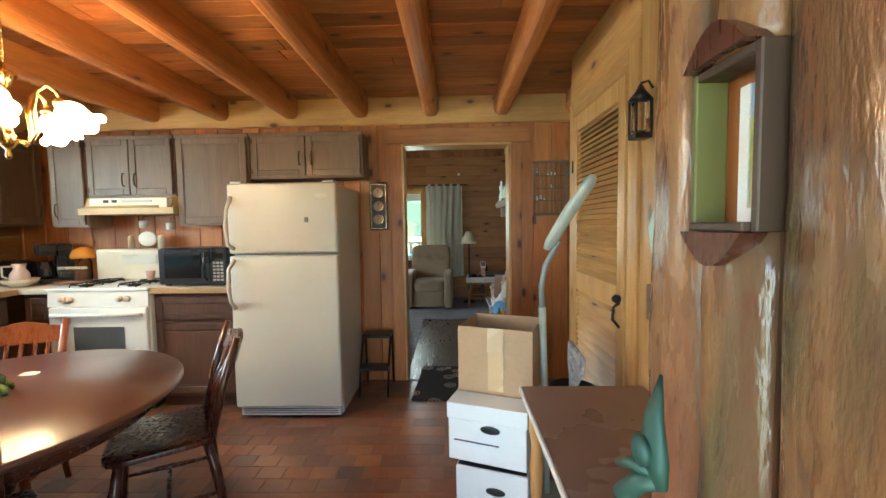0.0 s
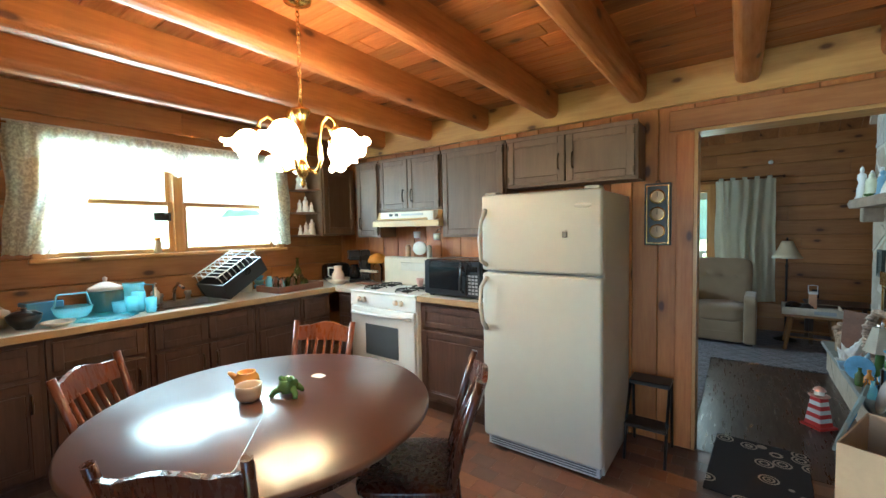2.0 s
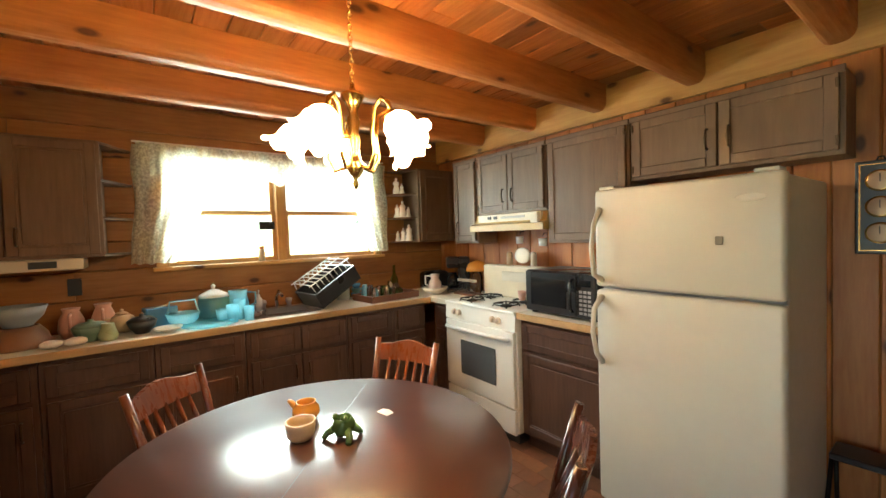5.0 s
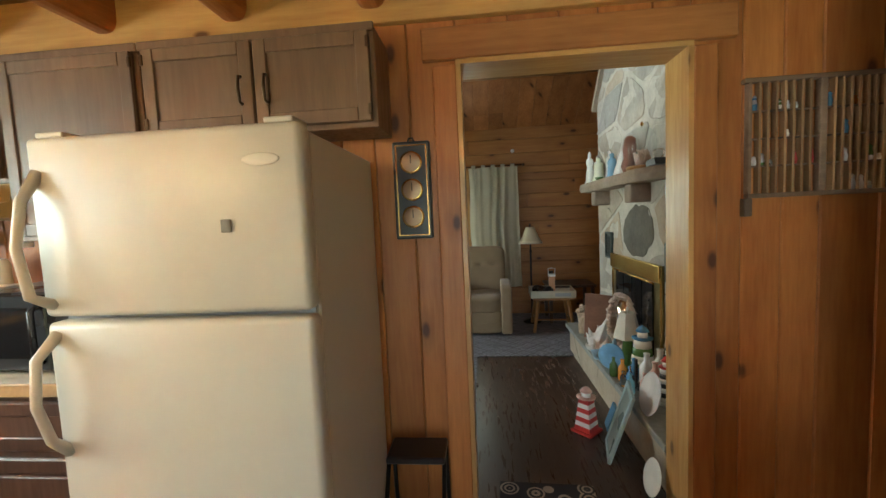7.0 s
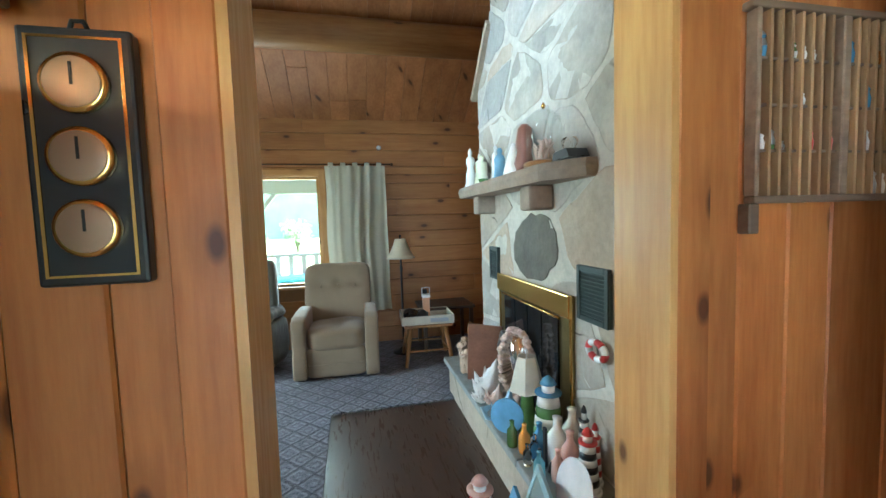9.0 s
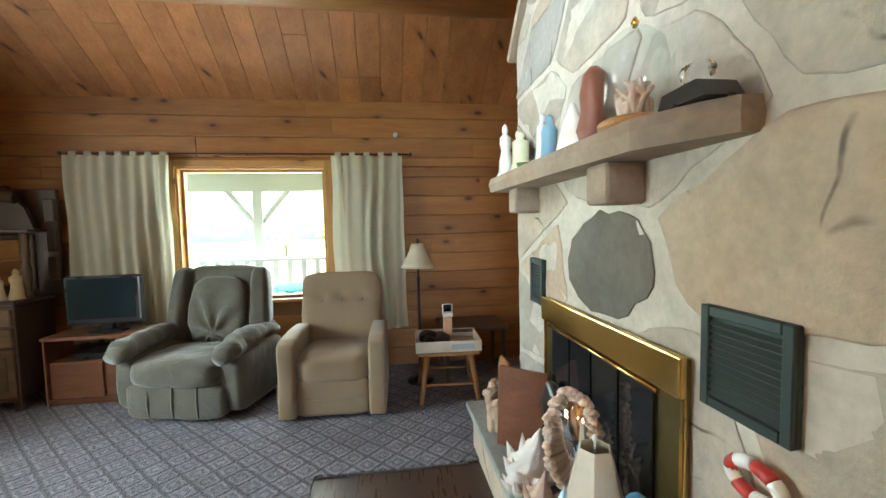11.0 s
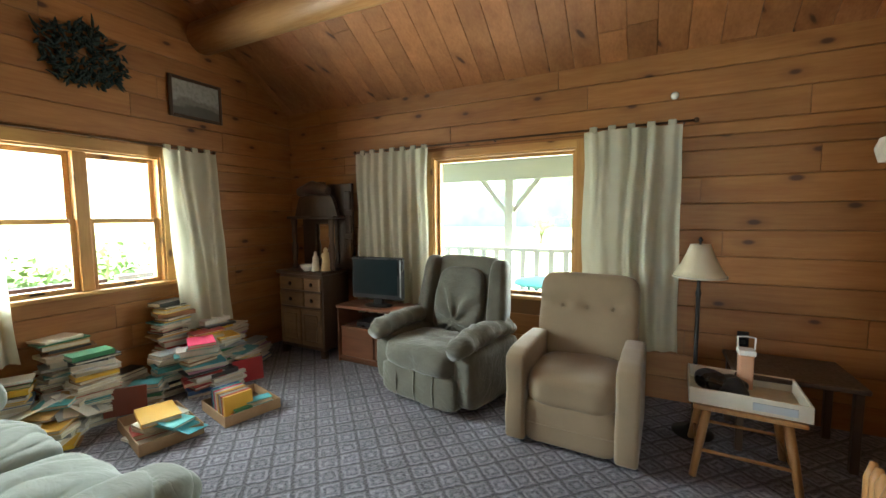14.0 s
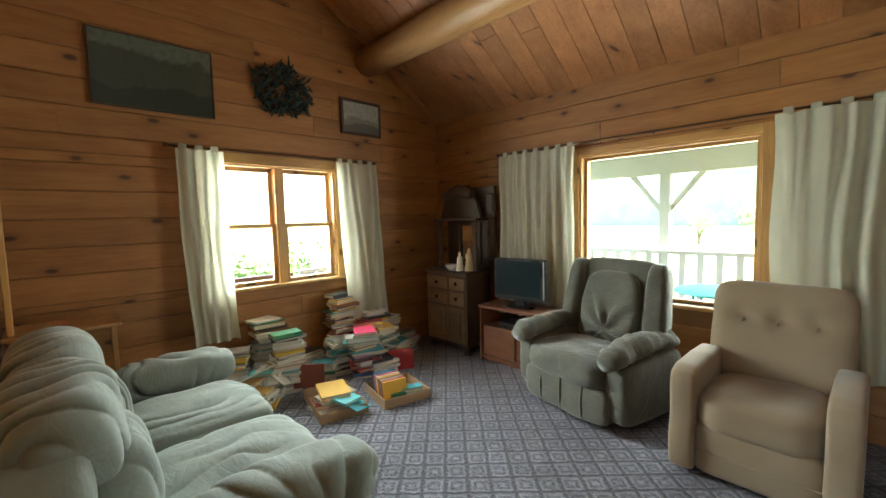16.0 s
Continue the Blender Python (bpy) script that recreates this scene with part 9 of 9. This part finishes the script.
solo("leaning_board", turned(boxm(-0.012, 0.012, -0.13, 0.13, 0, 0.4, 0.003), pose(1.49, 5.97, HZ + 0.003, 0, 5, 48)), M_TVST, "brown wooden board standing on the hearth", "board")
solo("black_cloth_bag", pillow(bmesh.new(), 1.545, 1.63, 5.68, 5.9, HZ, HZ + 0.4, 3, 14, 0.03, 9, 9), M_BLACK, "black cloth bag standing on the hearth", "bag")


def shell(at, s, mat, label, turn=0, seed=1):
    bm = bmesh.new()
    spikes = []
    prof = [(0.12, 0), (0.4, 0.1), (0.6, 0.3), (0.56, 0.46), (0.36, 0.58), (0.4, 0.66), (0.24, 0.8), (0.26, 0.86), (0.12, 1.0), (0.13, 1.05), (0.01, 1.32)]
    lathe(bm, [(r * s, z * s) for r, z in prof], (0, 0, 0), 26, squash=0.8)
    for v in bm.verts:
        a = math.atan2(v.co.y, v.co.x)
        v.co *= 1 + 0.1 * math.sin(a * 9) * (1 if v.co.z < s * 0.6 else 0.4)
        v.co += Vector((noise.noise(v.co * 14 / s * 0.1), noise.noise(v.co * 9 + Vector((seed, 0, 0))), 0)) * s * 0.1
    for k in range(9):
        a = k * 0.7
        p = Vector((s * 0.55 * math.cos(a), s * 0.46 * math.sin(a), s * 0.4))
        spikes.append(tube(bmesh.new(), [p * 0.7, p * 1.05, p * 1.35 + Vector((0, 0, s * 0.16))], [s * 0.16, s * 0.1, s * 0.008], 7))
    lip = tube(bmesh.new(), [(s * 0.35, 0.3 * s, s * 0.1), (s * 0.7, 0.45 * s, s * 0.2), (s * 0.85, 0.4 * s, s * 0.45), (s * 0.6, 0.25 * s, s * 0.62)], [s * 0.08, s * 0.2, s * 0.2, s * 0.06], 10, 0.35)
    spikes.append(lip)
    lean = Matrix.Rotation(radians(15), 4, "X")
    turned(bm, lean)
    lo = min(v.co.z for v in bm.verts)
    down = Matrix.Translation((0, 0, -lo))
    th = thing("seashell", label, "seashell", "shells on the hearth", at=at, turn=turn)
    part("whorl", turned(bm, down), mat, th)
    for sp in spikes:
        part("spine", turned(sp, down @ lean), mat, th)
    return th


shell((1.45, 5.74, HZ), 0.2, C_SHELL, "large white spiny seashell on the hearth", 20)
shell((1.41, 5.56, HZ), 0.12, plain("pink_shell", (0.66, 0.48, 0.4), 0.35, vary=0.15), "pinkish seashell on the hearth", 80)
shell((1.42, 5.36, HZ), 0.15, plain("blue_white_shell", (0.4, 0.55, 0.66), 0.3, vary=0.3), "blue and white painted seashell on the hearth", 140)
shell((1.38, 5.68, HZ), 0.1, C_SHELL, "small white seashell on the hearth", 220)
bm = lathe(bmesh.new(), [(0.03, 0), (0.075, 0.012), (0.09, 0.022), (0.086, 0.024), (0.03, 0.006), (0.002, 0.005)], (1.395, 5.3, HZ + 0.094), 26, Matrix.Rotation(radians(-35), 3, "Z") @ Matrix.Rotation(radians(78), 3, "X"))
solo("blue_dish", bm, plain("sky_blue_glaze", (0.2, 0.42, 0.66), 0.2, vary=0.25, scale=25), "sky-blue mottled dish standing among the shells", "dish")
mf = thing("shell_mirror", "oval standing mirror in a frame crusted with shells", "mirror", at=(1.52, 5.48, HZ), turn=38)
part("foot", boxm(-0.05, 0.05, -0.07, 0.07, 0, 0.012, 0.004), C_CORK, mf)
part("stem", boxm(-0.012, 0.012, -0.02, 0.02, 0.012, 0.1, 0.003), C_CORK, mf)
bm = bmesh.new()
rngm = random.Random(13)
for k in range(120):
    a = 6.2832 * k / 120
    p = Vector((rngm.uniform(-0.012, 0.012), 0.1 * math.cos(a) + rngm.uniform(-0.01, 0.01), 0.3 + 0.2 * math.sin(a) + rngm.uniform(-0.01, 0.01)))
    lathe(bm, [(0.008, -0.012), (0.019, 0.0), (0.01, 0.014)], p, 6)
part("shell_frame", bm, plain("pale_pink_shells", (0.62, 0.46, 0.36), 0.5, vary=0.3), mf)
part("glass", lathe(bmesh.new(), [(0.1, -0.002), (0.1, 0.002), (0.098, 0.003)], (0, 0, 0.3), 30, Matrix.Rotation(radians(90), 3, "Y") @ Matrix.Diagonal((1.95, 0.98, 1)).to_3x3()), M_MIRROR, mf)
sl = thing("lighthouse_lamp", "small lighthouse lamp with a cream square shade", "lamp", at=(1.49, 5.26, HZ))
part("tower", lathe(bmesh.new(), [(0.045, 0), (0.05, 0.01), (0.03, 0.235), (0.034, 0.25)], (0, 0, 0), 14), C_GREEN, sl)
bm = bmesh.new()
lathe(bm, [(0.1, 0.24), (0.052, 0.42), (0.049, 0.42), (0.097, 0.242)], (0, 0, 0), 6)
for f in bm.faces:
    f.smooth = False
part("shade", bm, C_CREAM, sl)
part("finial", lathe(bmesh.new(), [(0.004, 0.25), (0.004, 0.43), (0.011, 0.445), (0.003, 0.46)], (0, 0, 0), 8), C_WHITE, sl)


def lighthouse(at, h, r, c1, c2, top, label, bands=5, square=False):
    th = thing("model_lighthouse", label, "lighthouse", "model lighthouses by the hearth", at=at)
    n_ = 4 if square else 18
    z = 0.0
    tw = h * 0.68
    for k in range(bands):
        f0, f1 = k / bands, (k + 1) / bands
        bm = lathe(bmesh.new(), [(r * (1 - 0.4 * f0), h * 0.06 + tw * f0), (r * (1 - 0.4 * f1), h * 0.06 + tw * f1)], (0, 0, 0), n_)
        if square:
            for f in bm.faces:
                f.smooth = False
        part("band", bm, (c1, c2)[k % 2], th)
    if square:
        part("base", turned(boxm(-r * 0.95, r * 0.95, -r * 0.95, r * 0.95, 0, h * 0.06, 0.004), pose(0, 0, 0, 0, 0, 45)), c1, th)
    else:
        part("base", lathe(bmesh.new(), [(r * 1.15, 0), (r * 1.15, h * 0.05), (r, h * 0.06)], (0, 0, 0), n_), c1, th)
    part("gallery", lathe(bmesh.new(), [(r * 0.6, h * 0.74), (r * 0.78, h * 0.76), (r * 0.78, h * 0.78), (r * 0.4, h * 0.785)], (0, 0, 0), 18), top, th)
    part("lantern_room", lathe(bmesh.new(), [(r * 0.38, h * 0.78), (r * 0.38, h * 0.89)], (0, 0, 0), 12), C_WHITE, th)
    part("dome", lathe(bmesh.new(), [(r * 0.5, h * 0.89), (r * 0.3, h * 0.96), (r * 0.04, h)], (0, 0, 0), 16), top, th)
    return th


lighthouse((1.53, 5.1, HZ), 0.37, 0.085, C_IVORY, C_GREEN, C_BLUE, "cream lighthouse model with green bands and a blue top")
lighthouse((1.13, 4.98, 0.0), 0.3, 0.078, C_RED, C_WHITE, C_PINK, "red and white striped square lighthouse model on the floor", 7, True)
lighthouse((1.53, 4.76, HZ), 0.28, 0.05, C_WHITE, M_BLACK, C_RED, "small black and white striped lighthouse model", 7)
rngb = random.Random(9)
for i, (x, y, h, m) in enumerate(((1.51, 4.98, 0.22, C_WHITE), (1.52, 4.88, 0.2, C_PINK), (1.45, 4.86, 0.14, C_PINK), (1.6, 5.0, 0.24, C_IVORY), (1.365, 5.17, 0.13, C_GREEN), (1.4, 5.1, 0.14, C_ORANGE), (1.42, 5.03, 0.12, C_CLEAR), (1.37, 5.0, 0.1, C_CLEAR), (1.46, 5.06, 0.16, C_BLUE), (1.38, 4.9, 0.12, C_AQUA))):
    pot("small_bottle", [(h * 0.2, 0), (h * 0.22, h * 0.1), (h * 0.2, h * 0.6), (h * 0.08, h * 0.78), (h * 0.08, h * 0.95), (h * 0.1, h)], (x, y, HZ), m, "small bottle among the hearth's clutter", "bottle", 12, group="bottles on the hearth")
wp = thing("anchor_ornament", "black and blue wooden anchor ornament on the hearth", "ornament", at=(1.43, 4.94, HZ))
part("shank", boxm(-0.006, 0.006, -0.01, 0.01, 0.02, 0.2), M_BLACK, wp)
part("arms", tube(bmesh.new(), [(0, -0.06, 0.07), (0, -0.04, 0.02), (0, 0, 0.006), (0, 0.04, 0.02), (0, 0.06, 0.07)], 0.009, 8), M_BLACK, wp)
# plate and framed piece leaning on the hearth front
tiltp = Matrix.Rotation(radians(-74), 3, "Y")
bm = lathe(bmesh.new(), [(0.06, 0), (0.115, 0.014), (0.12, 0.02), (0.114, 0.02), (0.058, 0.006), (0.002, 0.005)], (1.4, 4.62, HZ + 0.115), 28, tiltp)
solo("painted_plate", bm, plain("white_pink_plate", (0.66, 0.62, 0.62), 0.2, vary=0.2, scale=18), "painted white plate standing on the hearth", "plate")
bm = lathe(bmesh.new(), [(0.05, 0), (0.085, 0.01), (0.09, 0.014), (0.084, 0.014), (0.002, 0.004)], (1.3, 4.36, 0.1), 26, tiltp)
solo("painted_plate", bm, C_WHITE, "small white plate leaning on the hearth front", "plate")
lf = thing("picture_frame", "pale blue-grey picture frame leaning on the hearth", "picture frame", at=(1.19, 4.74, 0.002), turn=-14)
for q in ((-0.13, -0.1, 0, 0.42), (0.1, 0.13, 0, 0.42), (-0.1, 0.1, 0, 0.03), (-0.1, 0.1, 0.39, 0.42)):
    part("frame", turned(boxm(-0.01, 0.01, *q, 0.003), pose(0, 0, 0, 0, 18, 0)), plain("blue_grey_paint", (0.3, 0.4, 0.42), 0.5), lf)
part("panel", turned(boxm(-0.005, 0.003, -0.1, 0.1, 0.03, 0.39), pose(0, 0, 0, 0, 18, 0)), plain("grey_green_panel", (0.16, 0.2, 0.19), 0.3), lf)
solo("blue_book", turned(boxm(-0.01, 0.01, -0.06, 0.06, 0, 0.16, 0.002), pose(1.27, 5.02, 0.002, 0, 20, -10)), C_BLUE, "small blue panel leaning on the hearth", "panel")
# life-ring plaque and small tree ornaments on the stone
lr = thing("life_ring_plaque", "red and white life-ring ornament on the stone", "ornament", at=(FX - 0.04, 4.83, 0.86))
for k in range(8):
    a0 = 6.2832 * k / 8
    pts = [(0, 0.06 * math.cos(a0 + t), 0.035 * math.sin(a0 + t)) for t in (0, 0.2, 0.4, 0.6, 0.785)]
    part("ring_segment", tube(bmesh.new(), pts, 0.016, 10), (C_RED, C_WHITE)[k % 2], lr)
lighthouse((1.6, 4.9, HZ), 0.3, 0.03, C_WHITE, M_BLACK, M_BLACK, "slender black and white striped lighthouse model", 9)
lighthouse((1.59, 4.8, HZ), 0.27, 0.03, C_WHITE, C_RED, C_RED, "slender red and white striped lighthouse model", 7)


# ---- kitchen floor ----
def floor_tiles():
    """Small brick-like vinyl tiles: the stretch seen nearest as parts, the rest joined."""
    cols = [(0.2, 0.082, 0.045), (0.155, 0.072, 0.045), (0.28, 0.125, 0.06), (0.12, 0.068, 0.05), (0.2, 0.1, 0.062)]
    mats = [plain("floor_tile_%d" % i, c, 0.34, vary=0.22, scale=22, bump=0.12) for i, c in enumerate(cols)]
    floor = bpy.data.objects["floor_kitchen"]
    rng = random.Random(14)
    s, sx, gap = 0.115, 0.15, 0.0012
    meshes = []
    for m in mats:
        bm = boxm(-sx / 2 + gap, sx / 2 - gap, -s / 2 + gap, s / 2 - gap, -0.004, 0.0, 0.001)
        meshes.append(mesh_of("tile", bm, m))
    verts, faces, idx = [], [], []
    near = 0
    ny = int((4.128 - KY0) / s)
    for j in range(ny + 1):
        for i in range(int((KX1 - KX0) / sx) + 1):
            x = KX0 + sx * (i + 0.5) + (sx / 2 if j % 2 else 0)
            y = KY0 + s * (j + 0.5)
            if y + s / 2 > 4.128 or x > KX1:
                continue
            k = rng.choice((0, 0, 1, 1, 2, 3, 4))
            if -0.7 < x < 1.0 and 2.4 < y < 4.1 and near < 300:
                ob = new("tile", meshes[k])
                ob.location = (x, y, rng.uniform(-0.0004, 0.0004))
                ob.parent = floor
                near += 1
            else:
                h, w = s / 2 - gap, sx / 2 - gap
                n0 = len(verts)
                verts += [(x - w, y - h, 0), (x + w, y - h, 0), (x + w, y + h, 0), (x - w, y + h, 0), (x - w, y - h, -0.004), (x + w, y - h, -0.004), (x + w, y + h, -0.004), (x - w, y + h, -0.004)]
                faces += [(n0, n0 + 1, n0 + 2, n0 + 3), (n0, n0 + 4, n0 + 5, n0 + 1), (n0 + 1, n0 + 5, n0 + 6, n0 + 2), (n0 + 2, n0 + 6, n0 + 7, n0 + 3), (n0 + 3, n0 + 7, n0 + 4, n0)]
                idx += [k] * 5
    me = bpy.data.meshes.new("tiles_rest")
    me.from_pydata(verts, [], faces)
    for m in mats:
        me.materials.append(m)
    for p, k in zip(me.polygons, idx):
        p.material_index = k
    ob = new("tiles_rest", me)
    ob.parent = floor
    tagged(ob, kind="stuff")


floor_tiles()
